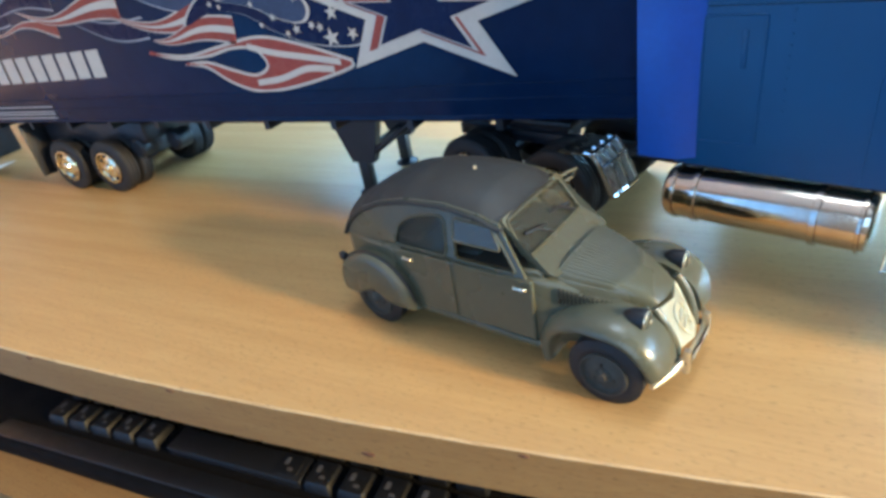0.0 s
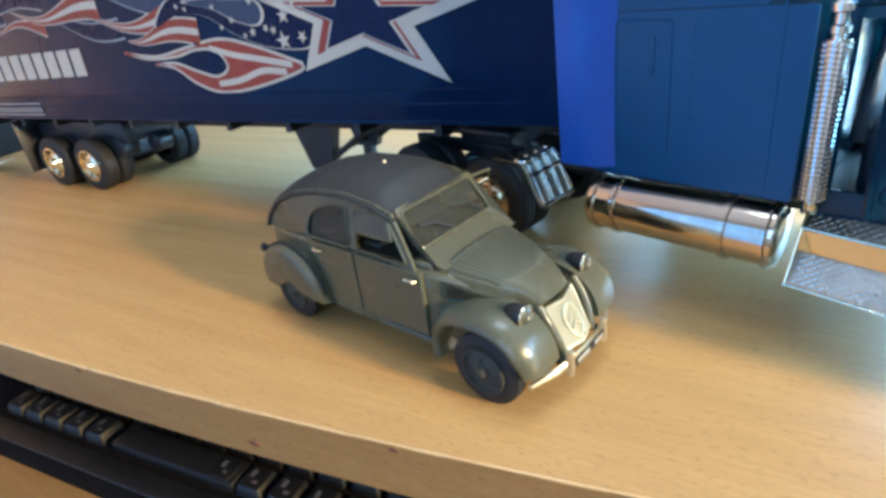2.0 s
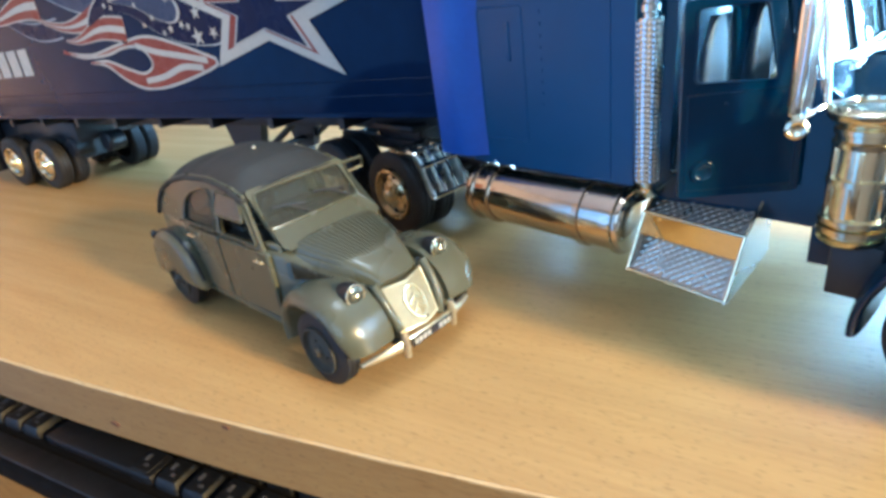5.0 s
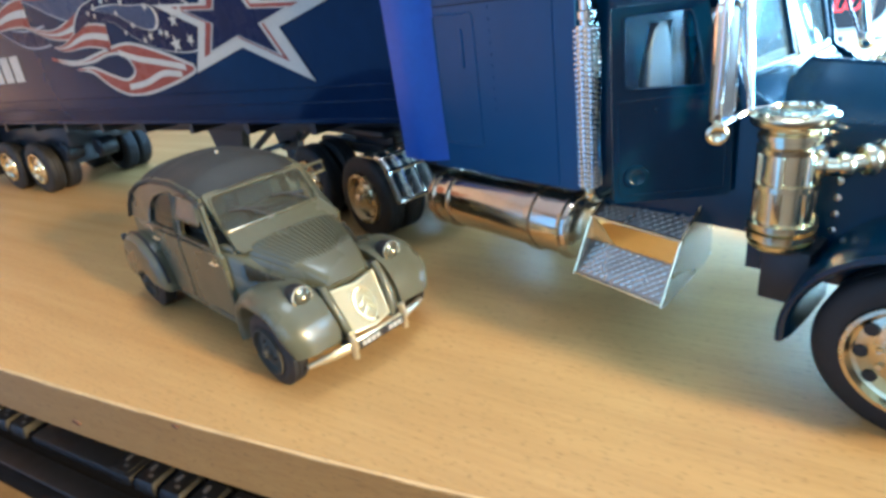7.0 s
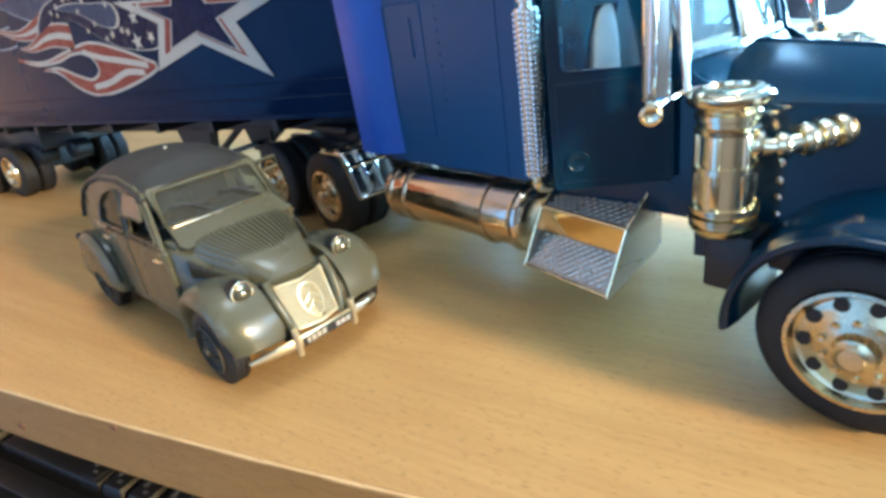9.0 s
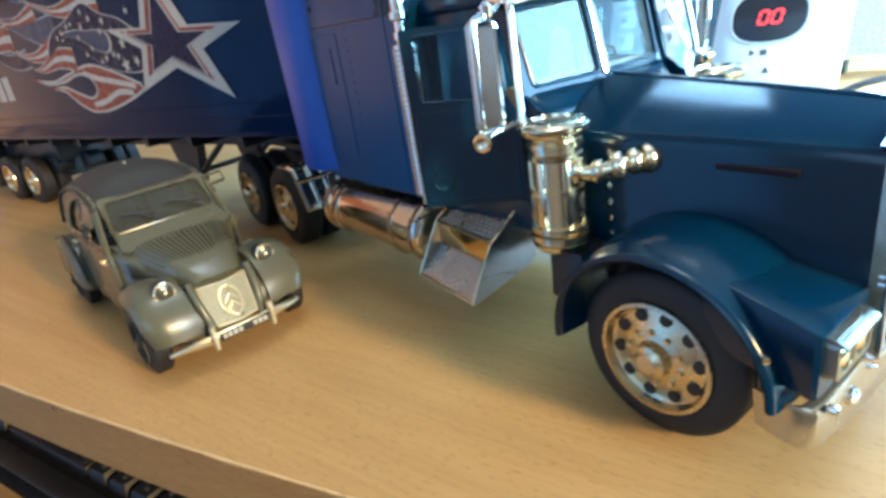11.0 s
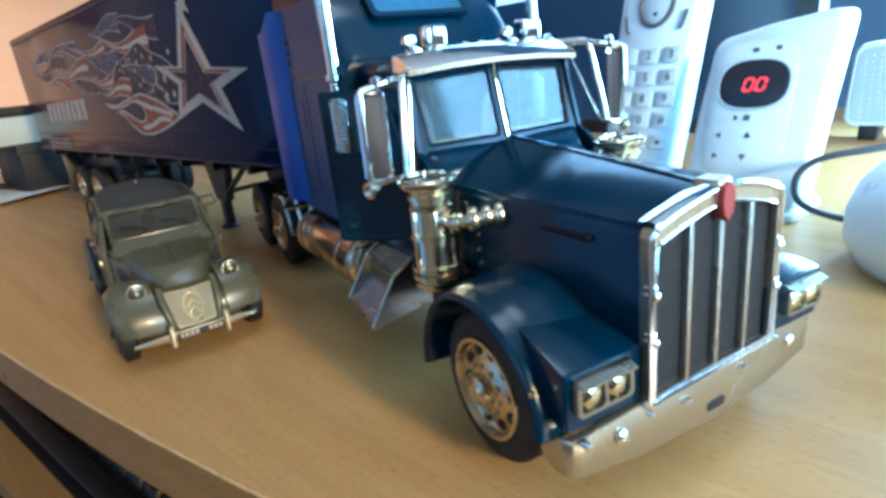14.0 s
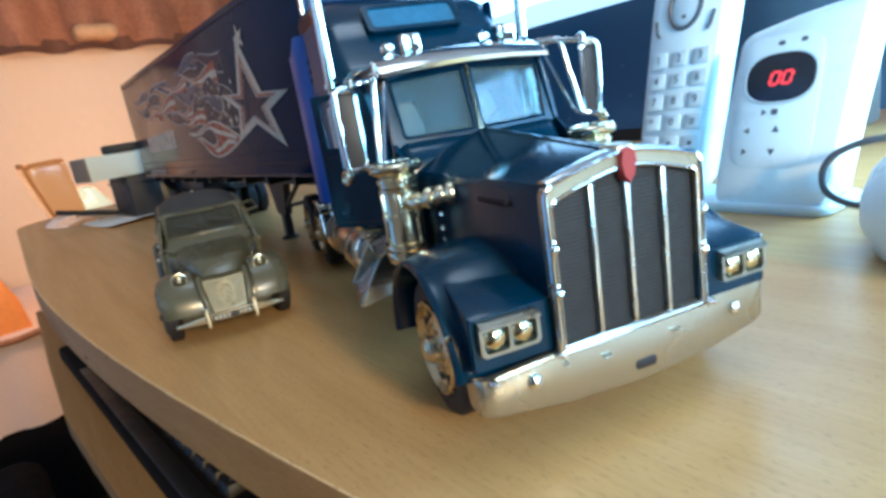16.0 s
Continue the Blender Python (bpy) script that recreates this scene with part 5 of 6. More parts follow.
# the name along the side, as plain white blocks
for k in range(8):
    x = -41.1 + 1.34 * k
    z = 7.22 + 0.01 * k
    decal("name_block", [(x, z), (x + 1.05, z + 0.02), (x + 1.2, z + 1.45), (x + 0.15, z + 1.42)], "print_white", 2, "plain white lettering block" if k == 0 else "")
for k, z in enumerate((5.08, 5.3, 5.46, 5.75)):
    decal("small_print_bar", [(-43.5, z), (-36.9, z), (-36.9, z + 0.11), (-43.5, z + 0.11)], "print_grey", 5)


# ---- the toy car; its frame: x forward from the middle of the wheelbase ----
car = thing("toy_car", at(-6.55, 13.15, 0, -11.3), "olive grey vintage model saloon car with canvas roof", "toy car")
AX, WR = 4.03, 1.02
car_tyre = tyre_mesh(WR, 0.55, 0.66)
car_rim = disc_rim_mesh(0.64, 0, 3, 0.1, 0.05, ("hub", "black"))
car_hub = hub_mesh(0.6, 0.5)
for x in (AX, -AX):
    for y, far in ((-2.36, False), (2.36, True)):
        wheel(car, x, y, WR, car_tyre, car_rim, car_hub, far, 20)

# lower body: tail to cowl
bm = bmesh.new()
rings = []
for x, w, z0, z1 in ((-5.85, 1.05, 1.5, 2.7), (-5.65, 1.5, 1.2, 3.0), (-5.2, 1.78, 1.0, 3.12), (-4.0, 1.93, 0.9, 3.12), (-2.0, 1.98, 0.88, 3.12), (0.0, 1.98, 0.88, 3.12), (1.5, 1.93, 0.88, 3.13), (2.05, 1.84, 0.9, 3.1), (2.45, 1.66, 0.9, 3.0), (3.0, 1.42, 0.9, 2.8)):
    rings.append([Vector((x, y, z)) for y, z in section(w, z0, z1, 0.22, 4)])
loft(bm, rings)
shell = part("body_shell", bm, "olive", car, "olive grey rounded car body", smooth=45)
bm = box(bmesh.new(), -5.6, 1.9, -1.5, 1.5, 0.6, 0.95, 0.1)
part("floor_pan", bm, "black", car)
bm = box(bmesh.new(), -5.0, 1.7, -1.75, 1.75, 3.1, 3.16)
part("cabin_floor", bm, "interior", car)


def rail(x):
    """Height of the roof rail along the car."""
    pts = [(-5.45, 3.15), (-5.1, 3.7), (-4.45, 4.2), (-3.5, 4.58), (-2.4, 4.8), (-1.0, 4.86), (0.2, 4.72), (0.85, 4.5)]
    for (a, za), (b, zb) in zip(pts, pts[1:]):
        if a <= x <= b:
            t = (x - a) / (b - a)
            t = t * t * (3 - 2 * t) * 0.3 + t * 0.7
            return za + (zb - za) * t
    return pts[0][1] if x < pts[0][0] else pts[-1][1]


def half(x, z):
    """Half-width of the cabin side."""
    return 1.96 - 0.17 * max(0, z - 3.1) - 0.05 * max(0, -3.5 - x) ** 2


side_out = [(1.72, 3.08), (0.86, 4.5)] + [(0.86 - 6.2 * k / 20, rail(0.86 - 6.2 * k / 20) - 0.06) for k in range(1, 21)] + [(-5.36, 3.05)]
win_r = soften([(-0.92, 3.2), (-0.98, 4.42), (-1.5, 4.42), (-2.3, 4.2), (-2.78, 3.85), (-2.98, 3.2)], 0.2, 3)
win_f = soften([(1.45, 3.2), (0.68, 4.42), (-0.62, 4.46), (-0.62, 3.2)], 0.14, 3)
flap = soften([(1.02, 3.82), (0.66, 4.40), (-0.6, 4.44), (-0.6, 3.82)], 0.1, 3)
for s in (-1, 1):
    bm = bmesh.new()
    panel(bm, side_out, [win_r, win_f], lambda x, z: Vector((x, s * half(x, z), z)), (0, -s * 0.1, 0))
    side = part("cabin_side", bm, "olive", car, smooth=None)
    for w in (win_r, win_f):
        if w is win_r:
            bm = bmesh.new()
            panel(bm, w, [], lambda x, z: Vector((x, s * (half(x, z) - 0.05), z)), (0, -s * 0.015, 0))
            part("side_window", bm, "dusty", side, smooth=None)
        bm = pipe(bmesh.new(), [(x, s * (half(x, z) + 0.01), z) for x, z in w + w[:1]], 0.045, 6)
        part("window_rim", bm, "olive", side)
    # the lower pane is folded up and outwards over the upper one
    out = lambda x, z: Vector((x, s * (half(x, z) + 0.03 + 0.16 * (4.45 - z)), z))
    bm = bmesh.new()
    panel(bm, flap, [], out, (0, -s * 0.02, 0))
    part("window_flap", bm, "flap", side, "pale pane folded up", smooth=None)
    bm = pipe(bmesh.new(), [out(x, z) for x, z in flap + flap[:1]], 0.035, 6)
    part("flap_frame", bm, "olive", side)
    # doors: proud panels with seams between them
    for x0, x1, nm in ((-0.72, 1.9, "front_door"), (-2.82, -0.82, "rear_door")):
        loop = [(x1, 1.1), (x1 + 0.02, 3.0), (x1 - 0.05, 3.08), (x0 + 0.05, 3.08), (x0, 3.0), (x0 + (0.0 if x0 > -2 else 0.75), 1.1)]
        bm = bmesh.new()
        pillow(bm, loop, lambda x, z, d: Vector((x, s * (1.95 + d - 0.02 * max(0, x) ** 2 * 0.3), z)), ((1, -0.05), (1, 0.055), (0.97, 0.085)))
        door = part(nm, bm, "olive", car, smooth=30)
        hx = x1 - 0.3 if x0 > -2 else x0 + 0.4
        bm = pipe(bmesh.new(), [(hx - 0.22, s * 2.05, 2.83), (hx - 0.2, s * 2.12, 2.84), (hx + 0.12, s * 2.12, 2.84), (hx + 0.14, s * 2.05, 2.83)], 0.04, 6)
        part("handle", bm, "silver", door)
    bm = box(bmesh.new(), -3.2, 2.1, *sorted((s * 1.85, s * 2.0)), 0.82, 1.06, 0.08)
    part("sill", bm, "olive", car)
    # rear wing over the wheel
    bm = bmesh.new()
    wing = [(p.x, p.y) for p in curve([(-2.35, 0.95, 0), (-2.55, 1.7, 0), (-3.05, 2.35, 0), (-3.9, 2.72, 0), (-4.75, 2.6, 0), (-5.4, 2.1, 0), (-5.65, 1.5, 0), (-5.6, 1.0, 0)], 5)]
    pillow(bm, wing + [(-5.0, 0.92), (-4.0, 1.35), (-3.2, 0.92)], lambda x, z, d: Vector((x, s * (1.85 + d), z)), ((1, -0.1), (1.02, 0.2), (1.0, 0.38), (0.95, 0.5), (0.86, 0.57), (0.7, 0.6)))
    rw = part("rear_wing", bm, "olive", car, smooth=60)
    bm = pipe(bmesh.new(), [(x, s * 2.2, z) for x, z in wing[2:-2]], 0.06, 6)
    part("wing_seam", bm, "black", rw)
    bm = bmesh.new()
    lathe(bm, (-5.35, s * 2.1, 2.35), (-0.2, s, 0.05), [(0, 0.08), (0.06, 0.09), (0.08, 0.16), (0.2, 0.15), (0.24, 0.1), (0.25, 0.001)], 12)
    part("rear_indicator", bm, "black", car)
    # front wing: a bulb over the wheel that runs back to the door
    bm = bmesh.new()
    rings = []
    for k in range(25):
        a = 190 - 184 * k / 24
        c, q = math.cos(radians(a)), math.sin(radians(a))
        R = 1.22 + 0.6 * max(0, -c) ** 2 + 0.10 * max(0, q)
        inn, out = 1.05, 2.44 - 0.18 * max(0, -c) ** 2 - (0.35 * max(0, (35 - a)) / 60)
        mid = (inn + out) / 2
        prof = [(R - 0.22, out - 0.12), (R - 0.1, out), (R, out - 0.03), (R + 0.16, out - 0.22), (R + 0.25, mid + 0.1), (R + 0.2, inn), (R - 0.3, inn)]
        rings.append([Vector((AX + r * c, s * y, WR + r * q * 0.98)) for r, y in prof])
    loft(bm, rings)
    fw = part("front_wing", bm, "olive", car, "rounded olive front wing", smooth=70)
    # front cheek between wing and bonnet
    bm = bmesh.new()
    rings = []
    for x, y0, y1, zt, zb in ((3.2, 0.5, 1.5, 2.2, 1.4), (4.4, 0.5, 1.8, 2.2, 1.0), (4.85, 0.5, 2.0, 2.0, 0.92), (5.1, 0.5, 1.92, 1.75, 0.9), (5.25, 0.5, 1.6, 1.45, 0.95)):
        rings.append([Vector((x, s * (y0 + (y1 - y0) * (0.5 + 0.5 * math.cos(radians(g)))), (zt + zb) / 2 + (zt - zb) / 2 * math.sin(radians(g)))) for g in range(0, 360, 24)])
    loft(bm, rings)
    part("front_cheek", bm, "olive", fw, smooth=70)
    # headlamp on its stalk
    ly, lz = s * 1.5, 2.44
    bm = bmesh.new()
    lathe(bm, (4.22, ly, lz + 0.03), (1, 0, -0.06), [(0, 0.06), (0.06, 0.15), (0.22, 0.24), (0.5, 0.29), (0.58, 0.29), (0.6, 0.25)], 28)
    rod(bm, (4.5, ly * 0.98, 1.95), (4.5, ly, 2.25), 0.09)
    rod(bm, (4.45, s * 0.6, 2.2), (4.5, ly, 2.25), 0.06)
    lamp = part("headlamp", bm, "black", car, "black headlamp with clear lens", smooth=50)
    bm = lathe(bmesh.new(), (4.8, ly, lz - 0.01), (1, 0, -0.06), [(0, 0.265), (0.03, 0.265), (0.06, 0.225), (0.1, 0.14), (0.12, 0.001)], 28)
    part("lens", bm, "lens", lamp, smooth=60)
    bm = lathe(bmesh.new(), (4.915, ly, lz - 0.015), (1, 0, -0.06), [(-0.02, 0.06), (0.01, 0.06), (0.03, 0.03), (0.035, 0.001)], 12)
    part("bulb", bm, "silver", lamp)
    bm = pipe(bmesh.new(), [(4.83, ly + 0.268 * math.cos(2 * math.pi * k / 24), lz - 0.01 + 0.268 * math.sin(2 * math.pi * k / 24)) for k in range(25)], 0.028, 6)
    part("lamp_ring", bm, "silver", lamp)
    # bumper overrider
    bm = bmesh.new()
    loft(bm, [[Vector((5.66 + dx * (1 - 0.25 * q * q), s * 0.87 + dy, 0.94 + 0.37 * q)) for dx, dy in ((-0.1, -0.07), (0.03, -0.085), (0.1, -0.04), (0.1, 0.04), (0.03, 0.085), (-0.1, 0.07))] for q in (-1.0, -0.93, -0.6, 0, 0.6, 0.93, 1.0)])
    part("overrider", bm, "silver", car, "dull silver bumper overrider", smooth=50)
# bonnet with fine ribs
RIBS = 23


def bonnet_at(t, u):
    """A point on the bonnet: t from scuttle to nose, u across; the middle is ribbed."""
    w = 1.68 - 0.90 * t ** 1.2
    zt, zl = 3.22 - 0.56 * t - 0.30 * t ** 5, 2.0 - 0.3 * t
    z = zl + (zt - zl) * (1 - abs(u) ** 9) + 0.10 * (1 - u * u) * (1 - t ** 3)
    end = 0.70 - 0.16 * u * u
    fade = max(0.0, min(1.0, (t - 0.015) / 0.04, (end - t) / 0.06, (0.93 - abs(u)) / 0.03))
    return Vector((2.40 + 2.5 * t - 0.22 * u * u * t, w * (0.7 * u + 0.3 * math.sin(u * math.pi / 2)), z + 0.05 * fade * (abs(math.sin(u * RIBS * math.pi / 1.86)) ** 0.8 * 2 - 1)))


bm = bmesh.new()
sheet(bm, [[bonnet_at(k / 40, -1 + 2 * j / 230) for j in range(231)] for k in range(41)])
thicken(bm, 0.05)
bonnet = part("bonnet", bm, "olive", car, "olive bonnet with fine pressed ribs", smooth=45)
for s in (-1, 1):
    for k in range(13):
        x = 2.5 + 0.105 * k
        p = bonnet_at((x - 2.4) / 2.5, 1.0)
        bm = box(bmesh.new(), x, x + 0.055, *sorted((s * (p.y - 0.04), s * (p.y + 0.05))), 2.35 + 0.01 * k, 2.86 - 0.028 * k, 0.02, 1)
        part("side_louvre", bm, "louvre", bonnet)
# nose and grille: two slatted facets that meet in a keel
bm = bmesh.new()
loft(bm, [[Vector((x, y, z)) for y, z in ((-w, 0.95), (w, 0.95), (w * 0.92, zt), (-w * 0.92, zt))] for x, w, zt in ((3.0, 1.3, 2.3), (4.55, 0.95, 2.3), (4.8, 0.85, 2.05), (5.15, 0.8, 0.95))])
nose = part("nose_panel", bm, "olive", car, smooth=40)
gr = lambda u, v: Vector((5.36 - 0.58 * v / 1.08 + 0.2 * (1 - abs(u) / 0.74), u, 1.1 + v))
gw = lambda v: 0.585 + 0.155 * v / 1.08
bm = bmesh.new()
for sg in (-1, 1):
    loft(bm, [[gr(sg * a * gw(v), v) + Vector((dx, 0, 0)) for dx in (-0.15, -0.02) for a in ((0, 1) if dx < -0.1 else (1, 0))] for v in (0.0, 1.08)])
grl = part("grille", bm, "gilt_gap", car, "pale gilt slatted grille with a round badge", smooth=None)
for k in range(16):
    v = 0.045 + 0.066 * k
    bm = bmesh.new()
    for sg in (-1, 1):
        w = gw(v) - 0.02
        loft(bm, [[gr(sg * a, v + dz) + Vector((dx, 0, 0)) for dx, dz in ((-0.03, -0.022), (0.02, -0.018), (0.03, 0.0), (0.02, 0.018), (-0.03, 0.022))] for a in (0.004, w)])
    part("slat", bm, "gilt", grl, smooth=None)
bm = bmesh.new()
oval = lambda r: [gr(0.30 * r * math.cos(a), 0.56 + 0.40 * r * math.sin(a)) + Vector((0.05, 0, 0)) for a in [2 * math.pi * k / 32 for k in range(33)]]
pipe(bm, oval(1.0), 0.038, 6)
for v0 in (0.42, 0.62):
    pipe(bm, [gr(-0.2, v0 - 0.08) + Vector((0.06, 0, 0)), gr(0.0, v0 + 0.12) + Vector((0.06, 0, 0)), gr(0.2, v0 - 0.08) + Vector((0.06, 0, 0))], 0.042, 6)
part("badge", bm, "gilt", grl, "plain oval badge shape")
edge_loop = [(-gw(0), 0.0), (0.0, 0.0), (gw(0), 0.0), (gw(1.08), 1.08), (0.0, 1.06), (-gw(1.08), 1.08), (-gw(0), 0.0)]
bm = pipe(bmesh.new(), [gr(u, v) + Vector((0.0, 0, 0)) for u, v in edge_loop], 0.034, 6)
part("grille_rim", bm, "gilt", grl)
bm = lathe(bmesh.new(), gr(0.1, 0.12), (1, 0, 0.3), [(-0.02, 0.05), (0.05, 0.045), (0.055, 0.001)], 12)
part("crank_hole", bm, "black", grl)
for s in (-1, 1):
    bm = pipe(bmesh.new(), curve([(4.78, s * 0.86, 2.36), (5.08, s * 0.86, 1.9), (5.3, s * 0.78, 1.35), (5.36, s * 0.72, 0.95)], 6), 0.12, 10)
    part("grille_side", bm, "olive", grl)
    bm = lathe(bmesh.new(), (4.86, s * 0.92, 2.18), (1, s * 0.5, 0.4), [(-0.03, 0.06), (0.05, 0.05), (0.07, 0.001)], 10)
    part("bonnet_catch", bm, "silver", nose)
# bumper with its plate
bm = bmesh.new()
rings = []
for k in range(19):
    u = -1 + 2 * k / 18
    x = 5.66 - 0.5 * abs(u) ** 2.3
    h = 0.15 - 0.09 * abs(u) ** 3
    rings.append([Vector((x + dx, 2.0 * u, 0.9 - 0.14 * abs(u) ** 3 + dz * h)) for dx, dz in ((-0.06, -0.9), (0.02, -1), (0.07, -0.5), (0.07, 0.5), (0.02, 1), (-0.06, 0.9))])
loft(bm, rings)
bump = part("bumper", bm, "silver", car, "curved dull silver bumper", smooth=60)
bm = box(bmesh.new(), 5.72, 5.75, -0.76, 0.76, 0.79, 1.03, 0.01)
pl = part("plate", bm, "black", bump, "small black plate with pale bars")
for y0, y1 in ((-0.66, -0.56), (-0.52, -0.4), (-0.36, -0.24), (-0.2, -0.08), (0.24, 0.36), (0.4, 0.52), (0.56, 0.68)):
    bm = box(bmesh.new(), 5.75, 5.757, y0, y1, 0.84, 0.98)
    part("plate_bar", bm, "plate_mark", pl)
for y in (-0.9, 0.9):
    bm = box(bmesh.new(), 5.0, 5.66, y - 0.08, y + 0.08, 0.84, 0.98, 0.03)
    part("bumper_iron", bm, "black", bump)
# windscreen
wf = lambda u, v: Vector((1.78 - 0.62 * v + 1.45 * max(0.0, 0.42 - v), u * (1 - 0.09 * v) * (1 - 0.25 * max(0.0, 0.42 - v)), 3.2 + 0.98 * v))
bm = bmesh.new()
panel(bm, rounded(-1.84, 1.84, -0.05, 1.42, 0.1), [rounded(-1.64, 1.64, 0.38, 1.28, 0.14)], wf, (-0.1, 0, -0.05))
frame_part = part("windscreen_frame", bm, "olive", car, smooth=None)
bm = bmesh.new()
panel(bm, rounded(-1.64, 1.64, 0.38, 1.28, 0.14), [], lambda u, v: wf(u, v) + Vector((-0.04, 0, -0.02)), (-0.015, 0, -0.01))
part("windscreen", bm, "dusty", frame_part, smooth=None)
bm = pipe(bmesh.new(), [wf(p[0], p[1]) + Vector((0.02, 0, 0.02)) for p in rounded(-1.66, 1.66, 0.36, 1.30, 0.15) + [rounded(-1.66, 1.66, 0.36, 1.30, 0.15)[0]]], 0.04, 6)
part("windscreen_seal", bm, "olive", frame_part)
for y0, y1 in ((-1.3, -0.25), (0.2, 1.25)):
    bm = bmesh.new()
    lift = Vector((0.08, 0, 0.05))
    pipe(bm, [wf(y0, 0.80) + lift, wf((y0 + y1) / 2, 0.72) + lift * 1.1, wf(y1, 0.62) + lift], 0.045, 6)
    rod(bm, wf((y0 + y1) / 2, 0.72) + lift * 1.1, wf(y1 + 0.05, 0.40) + lift, 0.035, 6)
    part("wiper", bm, "black", frame_part)
bm = bmesh.new()
loft(bm, [[Vector((x, y, z)) for y, z in section(w, 3.0, z1, 0.1)] for x, w, z1 in ((1.5, 1.8, 3.28), (1.95, 1.74, 3.3), (2.1, 1.7, 3.2))])
part("scuttle", bm, "olive", car, smooth=40)
# canvas roof, rolled over the cabin down to the tail
bm = bmesh.new()
rows = []
for k in range(34):
    x = 0.98 - 6.45 * k / 33
    zr = rail(max(x, -5.45))
    w = half(x, zr) + 0.03
    row = []
    for j in range(21):
        u = -1 + 2 * j / 20
        sag = 0.012 * math.sin(k * 1.1) * (1 - u * u)
        row.append(Vector((x - (0.25 * (1 - u * u) if x < -5 else 0), w * math.sin(u * math.pi / 2), zr - 0.16 + (0.5 if x < 0.3 else 0.40 if x < 0.7 else 0.29) * (1 - abs(math.sin(u * math.pi / 2)) ** 2.6) ** 0.8 + sag)))
    rows.append(row)
sheet(bm, rows)
thicken(bm, 0.07)
roof = part("canvas_roof", bm, "canvas", car, "dark canvas roll-back roof", smooth=50)
for s in (-1, 1):
    bm = pipe(bmesh.new(), [(0.98 - 6.4 * k / 24, s * (half(0.98 - 6.4 * k / 24, rail(0.98 - 6.4 * k / 24)) + 0.05), rail(0.98 - 6.4 * k / 24) - 0.16) for k in range(25)], 0.07, 8)
    part("roof_edge", bm, "canvas", roof)
bm = lathe(bmesh.new(), (-0.9, -0.05, 5.2), (0, 0, 1), [(0, 0.06), (0.08, 0.05), (0.1, 0.001)], 8)
part("roof_stud", bm, "silver", roof)
# The far window flap standing open, drawn as a bent rod.
bm = pipe(bmesh.new(), [(0.9, 1.65, 4.4), (1.25, 2.2, 4.5), (1.05, 2.35, 4.15), (0.85, 1.85, 4.05)], 0.05, 6)
part("far_flap_outline", bm, "olive", car)
for y in (-0.85, 0.85):
    for x in (-0.9, -3.2):
        bm = bmesh.new()
        box(bm, x - 0.1, x + 0.8, y - 0.65, y + 0.65, 3.0, 3.3, 0.1)
        box(bm, x - 0.3, x, y - 0.65, y + 0.65, 3.1, 4.05, 0.12)
        part("seat", bm, "interior", car)
bm = bmesh.new()
pipe(bm, [(1.0 - 0.15 * math.sin(a), -0.85 + 0.42 * math.cos(a), 3.55 + 0.36 * math.sin(a)) for a in [2 * math.pi * k / 18 for k in range(19)]], 0.045, 6)
rod(bm, (1.0, -0.85, 3.55), (1.5, -0.85, 3.25), 0.04)
part("steering_wheel", bm, "black", car)


# ---- cordless telephone: base with answering machine, and handset in its cradle ----
def text_part(name, body_text, size, m, mat, parent):
    """Raised characters in the built-in font, made into a mesh."""
    data = bpy.data.curves.new(name, "FONT")
    data.body, data.size, data.align_x, data.align_y, data.extrude, data.resolution_u = body_text, size * CM, "CENTER", "CENTER", 0.00006, 2
    tmp = new(name, data)
    me = bpy.data.meshes.new_from_object(tmp.evaluated_get(bpy.context.evaluated_depsgraph_get()))
    bpy.data.objects.remove(tmp)
    me.materials.clear()
    me.materials.append(M[mat])
    return place(name, me, parent, m)


base = thing("phone_base", at(8.6, 35.0, 0, -4), "white cordless phone base with red answering machine display", "telephone base")
bm = bmesh.new()
LEAN = 0.33
face = lambda u, v: Vector((u, -0.9 + LEAN * v, 0.35 + v))
loop = soften([(-2.5, 0.0), (2.6, 0.0), (2.95, 5.0), (3.2, 8.75), (0.4, 8.35), (-2.1, 7.8), (-2.45, 4.0)], 0.6)
pillow(bm, loop, lambda u, v, d: face(u, v) + Vector((0, 2.6 - d, 0)), ((0.94, 0.0), (1.0, 0.15), (1.0, 2.35), (0.985, 2.52), (0.95, 2.6)))
shell_b = part("housing", bm, "white", base, smooth=45)
bm = bmesh.new()
pillow(bm, rounded(-6.5, 2.8, -1.15, 3.2, 0.7), lambda x, y, d: Vector((x, y, d)), ((0.97, 0.0), (1, 0.1), (1, 0.35), (0.97, 0.45)))
part("foot_plate", bm, "button", base, smooth=45)
bm = bmesh.new()
pillow(bm, rounded(-1.95, 1.75, 1.7, 7.6, 1.0), lambda u, v, d: face(u, v) + Vector((0, -d, d * LEAN)), ((1, -0.05), (1, 0.03), (0.985, 0.05)))
panel_b = part("control_panel", bm, "white", base, smooth=45)
ell = [(0.0 + 1.7 * (abs(math.cos(a)) ** 0.75) * math.copysign(1, math.cos(a)), 5.7 + 1.18 * (abs(math.sin(a)) ** 0.8) * math.copysign(1, math.sin(a))) for a in [2 * math.pi * (k + 0.5) / 36 for k in range(36)]]
bm = bmesh.new()
pillow(bm, ell, lambda u, v, d: face(u, v) + Vector((0, -d, d * LEAN)), ((1.0, 0.0), (1.0, 0.09), (0.93, 0.12), (0.9, 0.09)))
part("display_rim", bm, "button", panel_b, smooth=45)
bm = bmesh.new()
